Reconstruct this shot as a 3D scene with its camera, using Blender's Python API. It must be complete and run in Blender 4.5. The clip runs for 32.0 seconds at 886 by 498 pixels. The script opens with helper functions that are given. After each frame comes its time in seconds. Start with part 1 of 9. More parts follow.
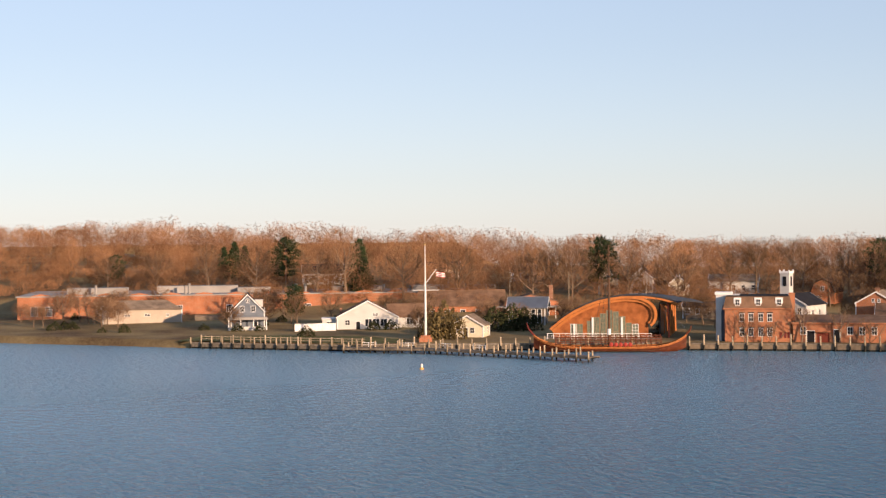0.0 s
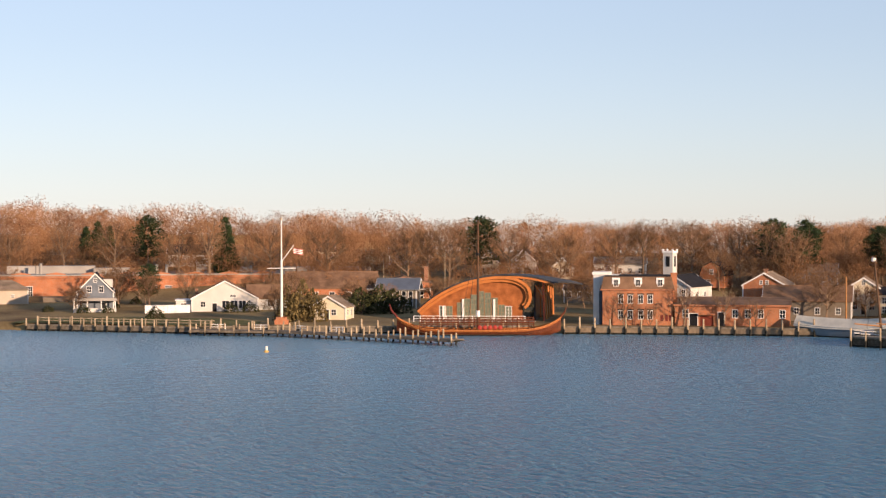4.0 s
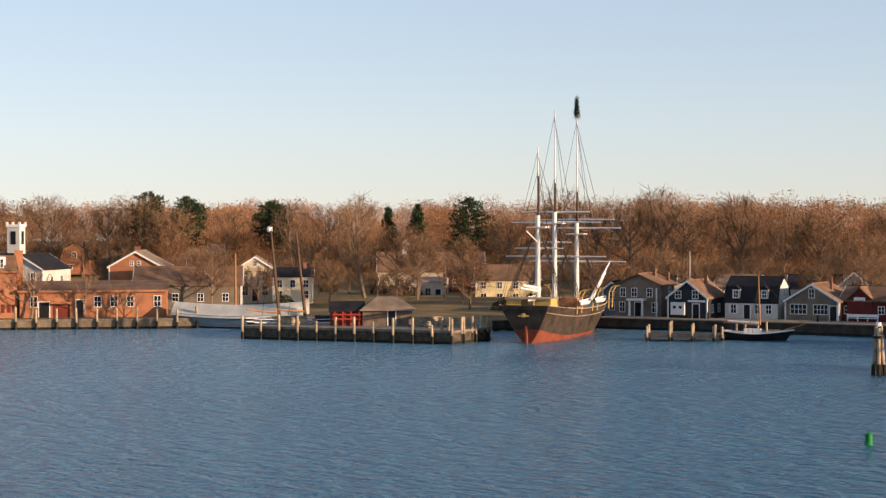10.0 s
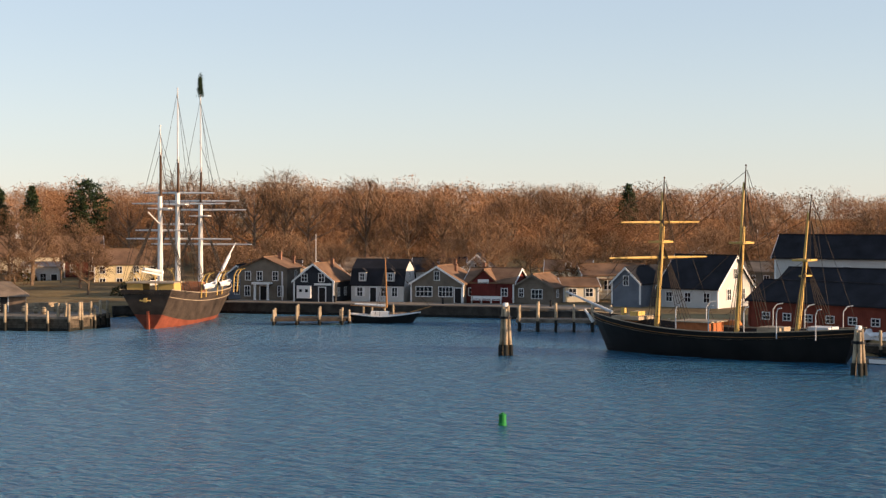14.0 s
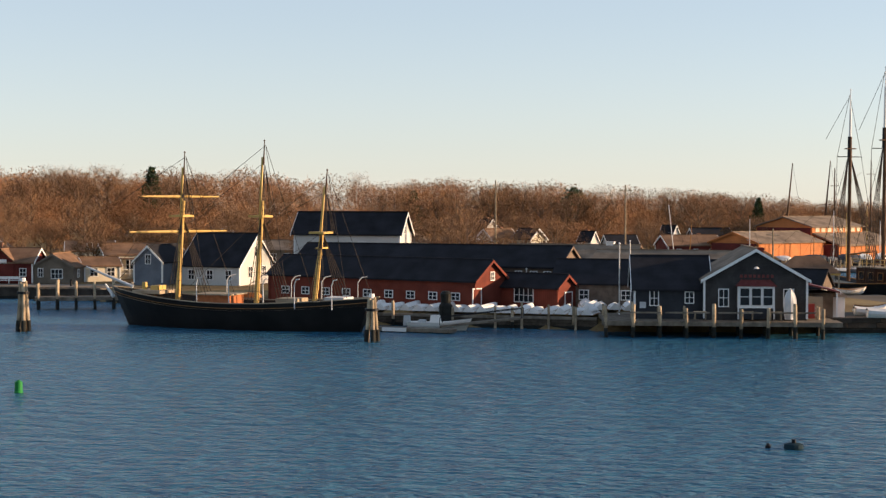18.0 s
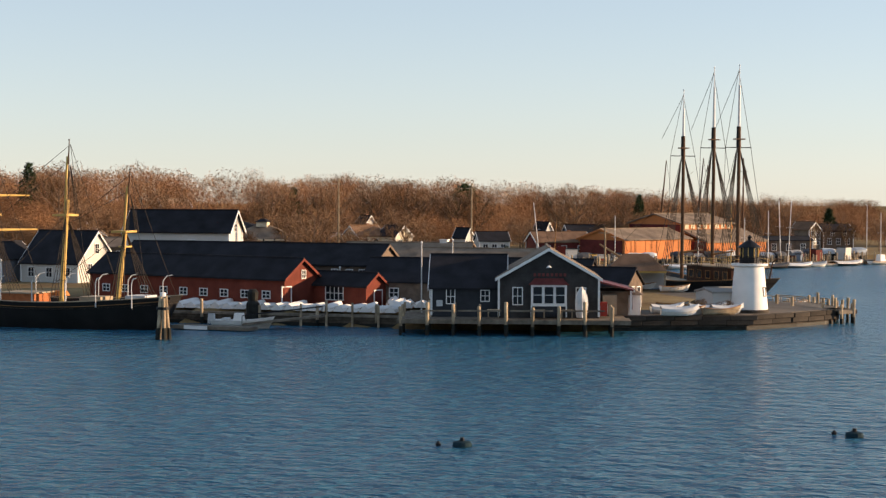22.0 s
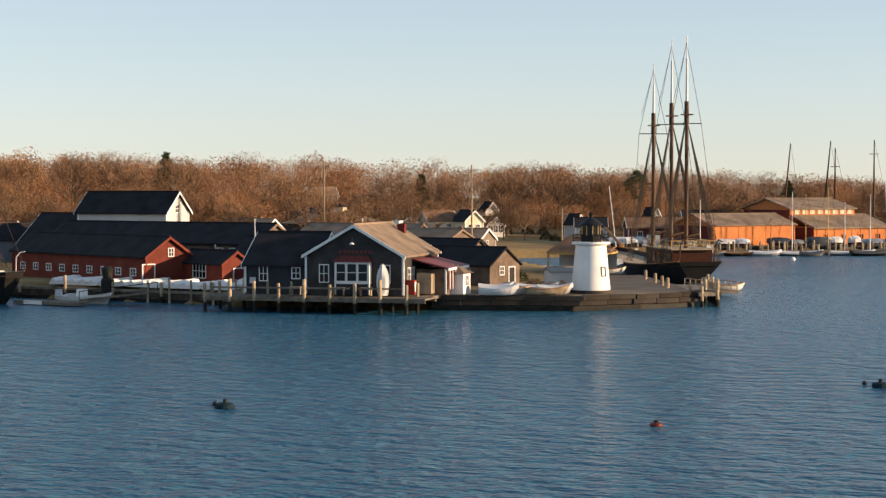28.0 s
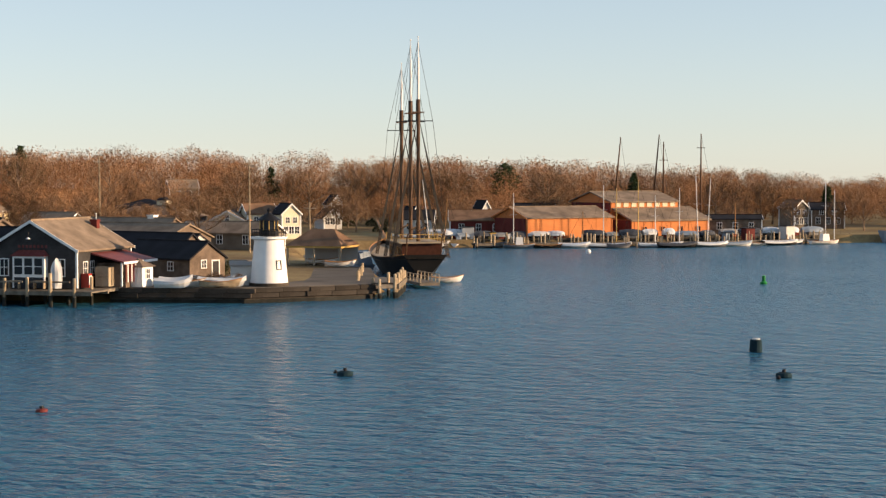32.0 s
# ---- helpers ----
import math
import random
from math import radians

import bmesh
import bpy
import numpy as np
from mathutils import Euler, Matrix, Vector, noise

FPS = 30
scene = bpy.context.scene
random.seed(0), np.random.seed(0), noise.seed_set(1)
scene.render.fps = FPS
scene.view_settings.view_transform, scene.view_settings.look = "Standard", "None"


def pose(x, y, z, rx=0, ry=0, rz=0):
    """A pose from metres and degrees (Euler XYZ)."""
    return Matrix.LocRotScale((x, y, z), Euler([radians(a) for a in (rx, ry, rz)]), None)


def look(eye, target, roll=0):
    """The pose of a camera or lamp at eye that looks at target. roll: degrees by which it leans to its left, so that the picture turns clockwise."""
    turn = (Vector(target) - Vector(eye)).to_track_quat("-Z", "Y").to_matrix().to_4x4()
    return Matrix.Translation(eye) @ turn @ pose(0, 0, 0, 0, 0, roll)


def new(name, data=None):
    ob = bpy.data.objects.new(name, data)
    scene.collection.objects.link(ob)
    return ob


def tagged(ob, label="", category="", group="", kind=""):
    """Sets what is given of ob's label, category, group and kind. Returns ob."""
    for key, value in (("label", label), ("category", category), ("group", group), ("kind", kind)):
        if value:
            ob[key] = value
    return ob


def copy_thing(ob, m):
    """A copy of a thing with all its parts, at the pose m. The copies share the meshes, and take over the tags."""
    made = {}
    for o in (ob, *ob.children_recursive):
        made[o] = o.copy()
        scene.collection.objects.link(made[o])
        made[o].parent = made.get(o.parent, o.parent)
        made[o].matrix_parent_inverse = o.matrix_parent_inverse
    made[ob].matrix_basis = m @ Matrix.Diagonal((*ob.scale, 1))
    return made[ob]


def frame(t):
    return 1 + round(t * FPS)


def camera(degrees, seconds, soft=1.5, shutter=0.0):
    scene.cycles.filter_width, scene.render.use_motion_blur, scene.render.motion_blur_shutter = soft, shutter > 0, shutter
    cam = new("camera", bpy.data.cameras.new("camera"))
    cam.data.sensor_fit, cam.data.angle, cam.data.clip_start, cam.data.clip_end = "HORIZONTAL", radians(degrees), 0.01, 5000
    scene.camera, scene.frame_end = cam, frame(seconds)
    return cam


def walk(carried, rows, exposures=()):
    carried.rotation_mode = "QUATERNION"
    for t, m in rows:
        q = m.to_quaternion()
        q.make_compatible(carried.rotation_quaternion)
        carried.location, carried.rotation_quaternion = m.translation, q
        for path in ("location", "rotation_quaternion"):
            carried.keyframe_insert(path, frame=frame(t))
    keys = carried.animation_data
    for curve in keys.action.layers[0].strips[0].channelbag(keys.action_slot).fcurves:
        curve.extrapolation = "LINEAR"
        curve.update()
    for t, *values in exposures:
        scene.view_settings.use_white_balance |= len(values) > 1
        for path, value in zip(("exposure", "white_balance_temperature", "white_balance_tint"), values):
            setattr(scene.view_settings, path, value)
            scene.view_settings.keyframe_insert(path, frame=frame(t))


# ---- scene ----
cam = camera(29.57, 32.0, soft=1.35)

# seconds, eye, heading (degrees to the left of +y), pitch up, roll
PATH = [
    (0, (0.00, -0.00, 24.68), 53.962, -0.585, -0.53),
    (0.5, (-2.08, 3.14, 24.26), 53.584, -0.611, -0.45),
    (1, (-4.10, 6.11, 23.82), 53.213, -0.624, -0.36),
    (1.5, (-5.97, 8.98, 23.33), 52.837, -0.653, -0.29),
    (2, (-7.79, 11.99, 22.84), 52.484, -0.724, -0.27),
    (2.5, (-9.60, 14.91, 22.33), 52.129, -0.743, -0.21),
    (4.5, (-16.80, 26.74, 20.19), 50.705, -0.820, -0.14),
    (5, (-19.51, 30.29, 19.58), 50.341, -0.803, -0.16),
    (5.5, (-23.15, 34.35, 18.93), 48.927, -0.806, -0.15),
    (6, (-27.53, 39.14, 18.22), 47.228, -0.797, -0.15),
    (6.5, (-32.46, 45.12, 17.45), 44.578, -0.770, -0.25),
    (7, (-37.86, 51.96, 16.76), 40.497, -0.783, -0.26),
    (7.5, (-43.02, 58.26, 16.19), 37.127, -0.779, -0.17),
    (8, (-47.21, 63.51, 15.74), 34.641, -0.779, -0.13),
    (8.5, (-50.38, 67.98, 15.43), 32.372, -0.776, -0.12),
    (9, (-52.60, 71.45, 15.24), 31.025, -0.777, -0.17),
    (9.5, (-54.63, 74.00, 15.20), 30.563, -0.789, -0.16),
    (10, (-56.03, 75.70, 15.23), 30.122, -0.834, -0.12),
    (10.5, (-56.96, 76.80, 15.27), 29.680, -0.870, -0.12),
    (11, (-57.45, 77.51, 15.28), 29.270, -0.909, -0.11),
    (11.5, (-57.72, 78.08, 15.23), 28.338, -0.949, -0.05),
    (12, (-58.15, 78.87, 15.13), 25.920, -1.011, -0.03),
    (12.5, (-58.47, 79.47, 15.00), 23.631, -1.060, 0.01),
    (13, (-58.62, 79.92, 14.86), 21.491, -1.130, -0.05),
    (13.5, (-58.78, 80.28, 14.72), 19.329, -1.217, -0.07),
    (14, (-58.77, 80.42, 14.54), 17.239, -1.296, 0.01),
    (14.5, (-58.79, 80.48, 14.33), 15.195, -1.361, 0.04),
    (16.5, (-58.23, 79.97, 13.33), 7.135, -1.485, 0.13),
    (17, (-58.10, 79.59, 13.13), 5.128, -1.515, 0.13),
    (17.5, (-57.90, 78.91, 12.91), 3.139, -1.535, 0.09),
    (18, (-57.85, 78.48, 12.79), 1.173, -1.570, 0.12),
    (18.5, (-57.69, 78.25, 12.32), 0.414, -1.471, 0.17),
    (19, (-57.37, 78.07, 11.98), 0.119, -1.407, 0.18),
    (19.5, (-56.34, 78.02, 11.92), -0.058, -1.415, 0.20),
    (20, (-54.60, 77.91, 12.04), -0.187, -1.475, 0.22),
    (20.5, (-52.54, 77.70, 12.24), -0.396, -1.529, 0.23),
    (21, (-49.93, 77.37, 12.56), -0.525, -1.601, 0.23),
    (21.5, (-46.92, 76.93, 12.96), -0.653, -1.686, 0.22),
    (22, (-43.52, 76.49, 13.37), -0.735, -1.768, 0.21),
    (22.5, (-39.80, 75.89, 13.62), -0.795, -1.838, 0.21),
    (23, (-35.83, 75.37, 13.65), -0.824, -1.858, 0.21),
    (23.5, (-31.74, 75.20, 13.46), -0.875, -1.851, 0.20),
    (24, (-27.43, 76.00, 13.09), 0.876, -1.846, 0.17),
    (24.5, (-22.67, 77.26, 12.87), 3.615, -1.897, 0.13),
    (25, (-17.92, 78.35, 12.63), 5.649, -1.936, 0.11),
    (25.5, (-13.39, 79.02, 12.39), 5.820, -1.942, 0.08),
    (27.5, (6.08, 83.86, 11.66), 11.252, -1.975, -0.03),
    (28, (10.88, 84.76, 11.60), 12.009, -1.962, -0.05),
    (28.5, (15.93, 84.90, 11.67), 12.026, -2.009, -0.01),
    (29, (20.68, 84.81, 11.82), 11.901, -2.070, 0.02),
    (29.5, (25.64, 84.90, 11.96), 11.860, -2.108, 0.01),
    (30, (30.68, 85.31, 12.06), 12.320, -2.144, -0.05),
    (30.5, (35.51, 85.71, 12.16), 12.726, -2.215, -0.09),
    (31, (39.15, 85.51, 12.21), 12.345, -2.239, -0.11),
    (31.5, (41.46, 85.17, 12.26), 11.934, -2.289, -0.08),
    (32, (42.87, 84.62, 12.28), 11.558, -2.315, -0.07),
]


def aim(eye, heading, pitch, roll):
    a, b = radians(heading), radians(pitch)
    ahead = Vector((-math.sin(a) * math.cos(b), math.cos(a) * math.cos(b), math.sin(b)))
    return look(eye, Vector(eye) + ahead * 10, roll)


walk(cam, [(t, aim(e, h, p, r)) for t, e, h, p, r in PATH], [(0.0, 0.74, 5600, 18), (6.0, 0.8, 5600, 17), (12.0, 0.93, 5800, 15), (20.0, 0.98, 5850, 13), (32.0, 0.94, 5850, 11)])

# ---- light ----
SUN_BEARING, SUN_HEIGHT = 86.0, 11.0
world = bpy.data.worlds.new("world")
scene.world = world
world.use_nodes = True
wn = world.node_tree.nodes
sky = wn.new("ShaderNodeTexSky")
sky.sky_type, sky.sun_disc = "NISHITA", False
sky.sun_elevation, sky.sun_rotation = radians(SUN_HEIGHT), radians(SUN_BEARING)
sky.altitude, sky.air_density, sky.dust_density, sky.ozone_density = 0, 1.0, 0.1, 1.6
wn["Background"].inputs["Strength"].default_value = 0.158
even = wn.new("ShaderNodeGamma")
even.inputs["Gamma"].default_value = 0.6
soften = wn.new("ShaderNodeHueSaturation")
soften.inputs["Saturation"].default_value = 0.74
world.node_tree.links.new(sky.outputs[0], even.inputs["Color"])
world.node_tree.links.new(even.outputs[0], soften.inputs["Color"])
world.node_tree.links.new(soften.outputs[0], wn["Background"].inputs["Color"])
sun = new("sun", bpy.data.lights.new("sun", "SUN"))
sun.data.energy, sun.data.angle, sun.data.color = 5.0, radians(0.6), (1.0, 0.66, 0.36)
_b, _h = radians(SUN_BEARING), radians(SUN_HEIGHT)
sun.matrix_basis = look((math.sin(_b) * math.cos(_h) * 50, math.cos(_b) * math.cos(_h) * 50, math.sin(_h) * 50 + 60), (0, 0, 60))

# ---- materials ----


def mat(name, base, rough=0.75, metal=0.0, var=0.18, scale=2.0, fine=25.0, bump=0.15, hue=None, rand=0.0, spec=0.12):
    """A painted or natural surface: base colour with broad and fine variation, grain and relief."""
    m = bpy.data.materials.new(name)
    m.use_nodes = True
    t = m.node_tree
    n, l = t.nodes, t.links
    b = n["Principled BSDF"]
    b.inputs["Roughness"].default_value, b.inputs["Metallic"].default_value = rough, metal
    b.inputs["Specular IOR Level"].default_value = spec
    co = n.new("ShaderNodeTexCoord")
    big, small = n.new("ShaderNodeTexNoise"), n.new("ShaderNodeTexNoise")
    big.inputs["Scale"].default_value, small.inputs["Scale"].default_value = scale, fine
    big.inputs["Detail"].default_value = 6
    l.new(co.outputs["Object"], big.inputs["Vector"])
    l.new(co.outputs["Object"], small.inputs["Vector"])
    mix = n.new("ShaderNodeMix")
    mix.data_type = "RGBA"
    lo = [max(0.0, c * (1 - var * 1.6)) for c in base]
    hi = [min(1.0, c * (1 + var)) for c in (hue or base)]
    mix.inputs[6].default_value, mix.inputs[7].default_value = (*lo, 1), (*hi, 1)
    add = n.new("ShaderNodeMath")
    add.operation = "MULTIPLY_ADD"
    add.inputs[1].default_value = 0.35
    l.new(small.outputs[0], add.inputs[0])
    l.new(big.outputs[0], add.inputs[2])
    sub = n.new("ShaderNodeMapRange")
    sub.inputs[1].default_value, sub.inputs[2].default_value = 0.42, 0.92
    l.new(add.outputs[0], sub.inputs[0])
    l.new(sub.outputs[0], mix.inputs[0])
    out = mix.outputs[2]
    if rand:
        info, hsv = n.new("ShaderNodeObjectInfo"), n.new("ShaderNodeHueSaturation")
        mr = n.new("ShaderNodeMapRange")
        mr.inputs[3].default_value, mr.inputs[4].default_value = 1 - rand, 1 + rand
        l.new(info.outputs["Random"], mr.inputs[0])
        l.new(mr.outputs[0], hsv.inputs["Value"])
        l.new(out, hsv.inputs["Color"])
        out = hsv.outputs[0]
    l.new(out, b.inputs["Base Color"])
    if bump:
        bp = n.new("ShaderNodeBump")
        bp.inputs["Strength"].default_value, bp.inputs["Distance"].default_value = bump, 0.03
        l.new(small.outputs[0], bp.inputs["Height"])
        l.new(bp.outputs[0], b.inputs["Normal"])
    return m


def banded(m, axis, width, tone=0.25):
    """Adds courses (clapboards, shingles, planks) of one width to a material, as darker joints with relief."""
    t = m.node_tree
    n, l = t.nodes, t.links
    b = n["Principled BSDF"]
    co, sep = n.new("ShaderNodeTexCoord"), n.new("ShaderNodeSeparateXYZ")
    l.new(co.outputs["Object"], sep.inputs[0])
    fr = n.new("ShaderNodeMath")
    fr.operation = "FRACT"
    dv = n.new("ShaderNodeMath")
    dv.operation = "DIVIDE"
    dv.inputs[1].default_value = width
    l.new(sep.outputs[axis], dv.inputs[0])
    l.new(dv.outputs[0], fr.inputs[0])
    step = n.new("ShaderNodeMath")
    step.operation = "LESS_THAN"
    step.inputs[1].default_value = 0.12
    l.new(fr.outputs[0], step.inputs[0])
    mul = n.new("ShaderNodeMix")
    mul.data_type = "RGBA"
    mul.blend_type = "MULTIPLY"
    src = b.inputs["Base Color"].links[0].from_socket
    l.new(step.outputs[0], mul.inputs[0])
    l.new(src, mul.inputs[6])
    mul.inputs[7].default_value = (1 - tone, 1 - tone, 1 - tone, 1)
    l.new(mul.outputs[2], b.inputs["Base Color"])
    return m


def brick_mat(name, base, mortar=(0.36, 0.25, 0.17)):
    m = mat(name, base, 0.85, var=0.25, scale=0.6, fine=14)
    t = m.node_tree
    n, l = t.nodes, t.links
    b = n["Principled BSDF"]
    co = n.new("ShaderNodeTexCoord")
    sep, com = n.new("ShaderNodeSeparateXYZ"), n.new("ShaderNodeCombineXYZ")
    add = n.new("ShaderNodeMath")
    l.new(co.outputs["Object"], sep.inputs[0])
    l.new(sep.outputs[0], add.inputs[0])
    l.new(sep.outputs[1], add.inputs[1])
    l.new(add.outputs[0], com.inputs[0])
    l.new(sep.outputs[2], com.inputs[1])
    br = n.new("ShaderNodeTexBrick")
    br.inputs["Scale"].default_value = 1.0
    br.inputs["Brick Width"].default_value, br.inputs["Row Height"].default_value = 0.22, 0.075
    br.inputs["Mortar Size"].default_value = 0.008
    l.new(com.outputs[0], br.inputs["Vector"])
    src = b.inputs["Base Color"].links[0].from_socket
    l.new(src, br.inputs["Color1"])
    hs = n.new("ShaderNodeHueSaturation")
    hs.inputs["Value"].default_value = 0.75
    l.new(src, hs.inputs["Color"])
    l.new(hs.outputs[0], br.inputs["Color2"])
    br.inputs["Mortar"].default_value = (*mortar, 1)
    l.new(br.outputs[0], b.inputs["Base Color"])
    return m


M_white = mat("white_paint", (0.78, 0.76, 0.72), 0.55, var=0.06, scale=0.7)
M_trim = mat("white_trim", (0.74, 0.73, 0.7), 0.5, var=0.05)
M_wclap = banded(mat("white_clapboard", (0.54, 0.525, 0.49), 0.6, var=0.07, scale=0.5), 2, 0.12, 0.18)
M_cream = banded(mat("cream_clapboard", (0.66, 0.58, 0.42), 0.6, var=0.08, scale=0.5), 2, 0.12, 0.18)
M_yellow = banded(mat("pale_yellow_clapboard", (0.68, 0.56, 0.32), 0.6, var=0.1, scale=0.5), 2, 0.12, 0.18)
M_grey = banded(mat("grey_shingle", (0.05, 0.047, 0.046), 0.85, var=0.25, scale=0.9, fine=8), 2, 0.14, 0.3)
M_dgrey = banded(mat("dark_grey_clapboard", (0.036, 0.039, 0.045), 0.8, var=0.2, scale=0.9), 2, 0.14, 0.3)
M_blue = banded(mat("blue_grey_clapboard", (0.15, 0.17, 0.2), 0.75, var=0.15, scale=0.8), 2, 0.12, 0.2)
M_tan = banded(mat("weathered_tan_clapboard", (0.18, 0.15, 0.115), 0.8, var=0.2, scale=0.8), 2, 0.13, 0.25)
M_brownw = banded(mat("weathered_brown_shingle", (0.16, 0.12, 0.09), 0.85, var=0.3, scale=1.0), 2, 0.14, 0.3)
M_red = banded(mat("barn_red_board", (0.17, 0.042, 0.026), 0.8, var=0.22, scale=0.7), 0, 0.25, 0.25)
M_dred = banded(mat("dark_red_clapboard", (0.13, 0.03, 0.025), 0.8, var=0.22, scale=0.7), 2, 0.14, 0.25)
M_orange = banded(mat("red_ochre_siding", (0.52, 0.19, 0.06), 0.75, var=0.15, scale=0.4), 2, 0.3, 0.18)
M_brick = brick_mat("red_brick", (0.44, 0.165, 0.072), (0.3, 0.2, 0.13))
M_brick2 = brick_mat("old_orange_brick", (0.44, 0.15, 0.06))
M_chim = brick_mat("sooty_brick", (0.22, 0.095, 0.055))
M_crib = banded(mat("dark_crib_timber", (0.085, 0.068, 0.05), 0.9, var=0.4, scale=1.5), 2, 0.3, 0.5)
M_rdark = banded(mat("dark_asphalt_shingle", (0.022, 0.022, 0.026), 0.9, var=0.3, scale=0.5, fine=10), 2, 0.13, 0.3)
M_rgrey = banded(mat("grey_wood_shingle", (0.23, 0.175, 0.125), 0.9, var=0.3, scale=0.5, fine=10), 2, 0.13, 0.3)
M_rbrown = banded(mat("brown_shingle", (0.19, 0.115, 0.07), 0.9, var=0.3, scale=0.5, fine=10), 2, 0.13, 0.3)
M_rlight = mat("pale_flat_roofing", (0.31, 0.29, 0.265), 0.85, var=0.2, scale=0.15)
M_metalroof = mat("zinc_roof", (0.2, 0.22, 0.25), 0.45, metal=0.6, var=0.15, scale=0.5)
M_larch = banded(mat("oiled_cedar_board", (0.27, 0.09, 0.026), 0.6, var=0.2, scale=0.8, hue=(0.34, 0.12, 0.035)), 2, 0.18, 0.25)
M_glulam = mat("glued_timber", (0.46, 0.17, 0.045), 0.55, var=0.15, scale=0.8)
M_oak = banded(mat("oiled_oak_plank", (0.12, 0.036, 0.015), 0.5, var=0.25, scale=1.2), 2, 0.28, 0.35)
M_pier = mat("weathered_pier_timber", (0.19, 0.16, 0.122), 0.9, var=0.35, scale=1.5, fine=20, rand=0.2)
M_pile = mat("wooden_pile", (0.36, 0.285, 0.19), 0.9, var=0.4, scale=1.2, fine=18, rand=0.25)
M_wetpile = mat("wet_weedy_timber", (0.02, 0.021, 0.018), 0.5, var=0.4, scale=2)
M_stone = mat("granite_block", (0.052, 0.044, 0.036), 0.9, var=0.35, scale=0.8, fine=8, bump=0.5, rand=0.2)
M_glass = mat("window_glass", (0.014, 0.017, 0.022), 0.12, var=0.1, bump=0, spec=0.3)
M_black = mat("black_hull_paint", (0.016, 0.015, 0.014), 0.5, var=0.3, scale=0.5, spec=0.25)
M_iron = mat("black_iron", (0.02, 0.02, 0.022), 0.5, metal=0.3, var=0.2)
M_bottom = mat("red_bottom_paint", (0.22, 0.065, 0.038), 0.6, var=0.3, scale=0.7)
M_mast_y = mat("ochre_painted_spar", (0.56, 0.37, 0.11), 0.5, var=0.12, scale=0.8)
M_mast_w = mat("white_painted_spar", (0.74, 0.71, 0.66), 0.5, var=0.06)
M_mast_d = mat("dark_oiled_spar", (0.1, 0.055, 0.03), 0.5, var=0.2)
M_mast_m = mat("varnished_spar", (0.34, 0.17, 0.06), 0.45, var=0.15)
M_rope = mat("tarred_rigging", (0.06, 0.05, 0.04), 0.9, var=0.2)
M_deck = mat("scrubbed_deck", (0.36, 0.29, 0.2), 0.8, var=0.2, scale=1.0)
M_tarp = mat("white_shrink_wrap", (0.56, 0.58, 0.6), 0.45, var=0.1, scale=0.5)
M_canvas = mat("canvas_cover", (0.55, 0.56, 0.56), 0.8, var=0.15, scale=0.9)
M_bark = mat("grey_brown_bark", (0.2, 0.14, 0.092), 0.95, var=0.3, scale=2, rand=0.25)
M_twig = mat("bare_twigs", (0.15, 0.088, 0.05), 0.95, var=0.25, scale=0.3, bump=0, rand=0.3, hue=(0.22, 0.135, 0.075), spec=0.05)
M_needle = mat("conifer_needles", (0.034, 0.052, 0.022), 0.9, var=0.3, scale=0.4, bump=0, rand=0.2)
M_shrub = mat("evergreen_shrub", (0.05, 0.055, 0.022), 0.9, var=0.3, scale=0.7, bump=0, rand=0.2)
M_willow = mat("olive_winter_willow", (0.14, 0.105, 0.042), 0.9, var=0.3, scale=0.7, bump=0, rand=0.15)
M_whale = mat("weathered_black_hull", (0.06, 0.046, 0.036), 0.65, var=0.35, scale=0.6)
M_buoyg = mat("green_buoy_paint", (0.025, 0.2, 0.045), 0.5, var=0.15)
M_buoyb = mat("blue_mooring_buoy", (0.012, 0.03, 0.04), 0.8, var=0.2, spec=0.1)
M_buoyr = mat("red_mooring_buoy", (0.14, 0.03, 0.025), 0.5, var=0.15)
M_gravel = mat("packed_gravel", (0.24, 0.2, 0.155), 0.95, var=0.2, scale=0.4, bump=0.4)
M_redpaint = mat("red_boat_paint", (0.32, 0.045, 0.03), 0.45, var=0.12)
M_bluep = mat("pale_blue_panel", (0.2, 0.24, 0.29), 0.6, var=0.1, scale=0.4)
M_skin = mat("pale_zinc_cladding", (0.55, 0.55, 0.54), 0.5, var=0.1, scale=0.4)

# ---- small builders ----


def part(name, bm, m, parent=None, label="", smooth=False):
    me = bpy.data.meshes.new(name)
    bm.to_mesh(me)
    bm.free()
    me.materials.append(m)
    if smooth:
        me.polygons.foreach_set("use_smooth", [True] * len(me.polygons))
    ob = new(name, me)
    ob.parent = parent
    if label:
        tagged(ob, label)
    return ob


def thing(name, label, category, x, y, z=0.0, rot=0.0, group="", kind=""):
    e = new(name)
    e.empty_display_size = 0.3
    e.matrix_basis = pose(x, y, z, 0, 0, rot)
    return tagged(e, label, category, group, kind)


def box(bm, x0, x1, y0, y1, z0, z1, taper=0.0):
    v = [bm.verts.new(p) for p in (
        (x0, y0, z0), (x1, y0, z0), (x1, y1, z0), (x0, y1, z0),
        (x0 + taper, y0 + taper, z1), (x1 - taper, y0 + taper, z1), (x1 - taper, y1 - taper, z1), (x0 + taper, y1 - taper, z1))]
    for f in ((3, 2, 1, 0), (4, 5, 6, 7), (0, 1, 5, 4), (1, 2, 6, 5), (2, 3, 7, 6), (3, 0, 4, 7)):
        bm.faces.new([v[i] for i in f])
    return bm


def boxes(*rows):
    bm = bmesh.new()
    for r in rows:
        box(bm, *r)
    return bm


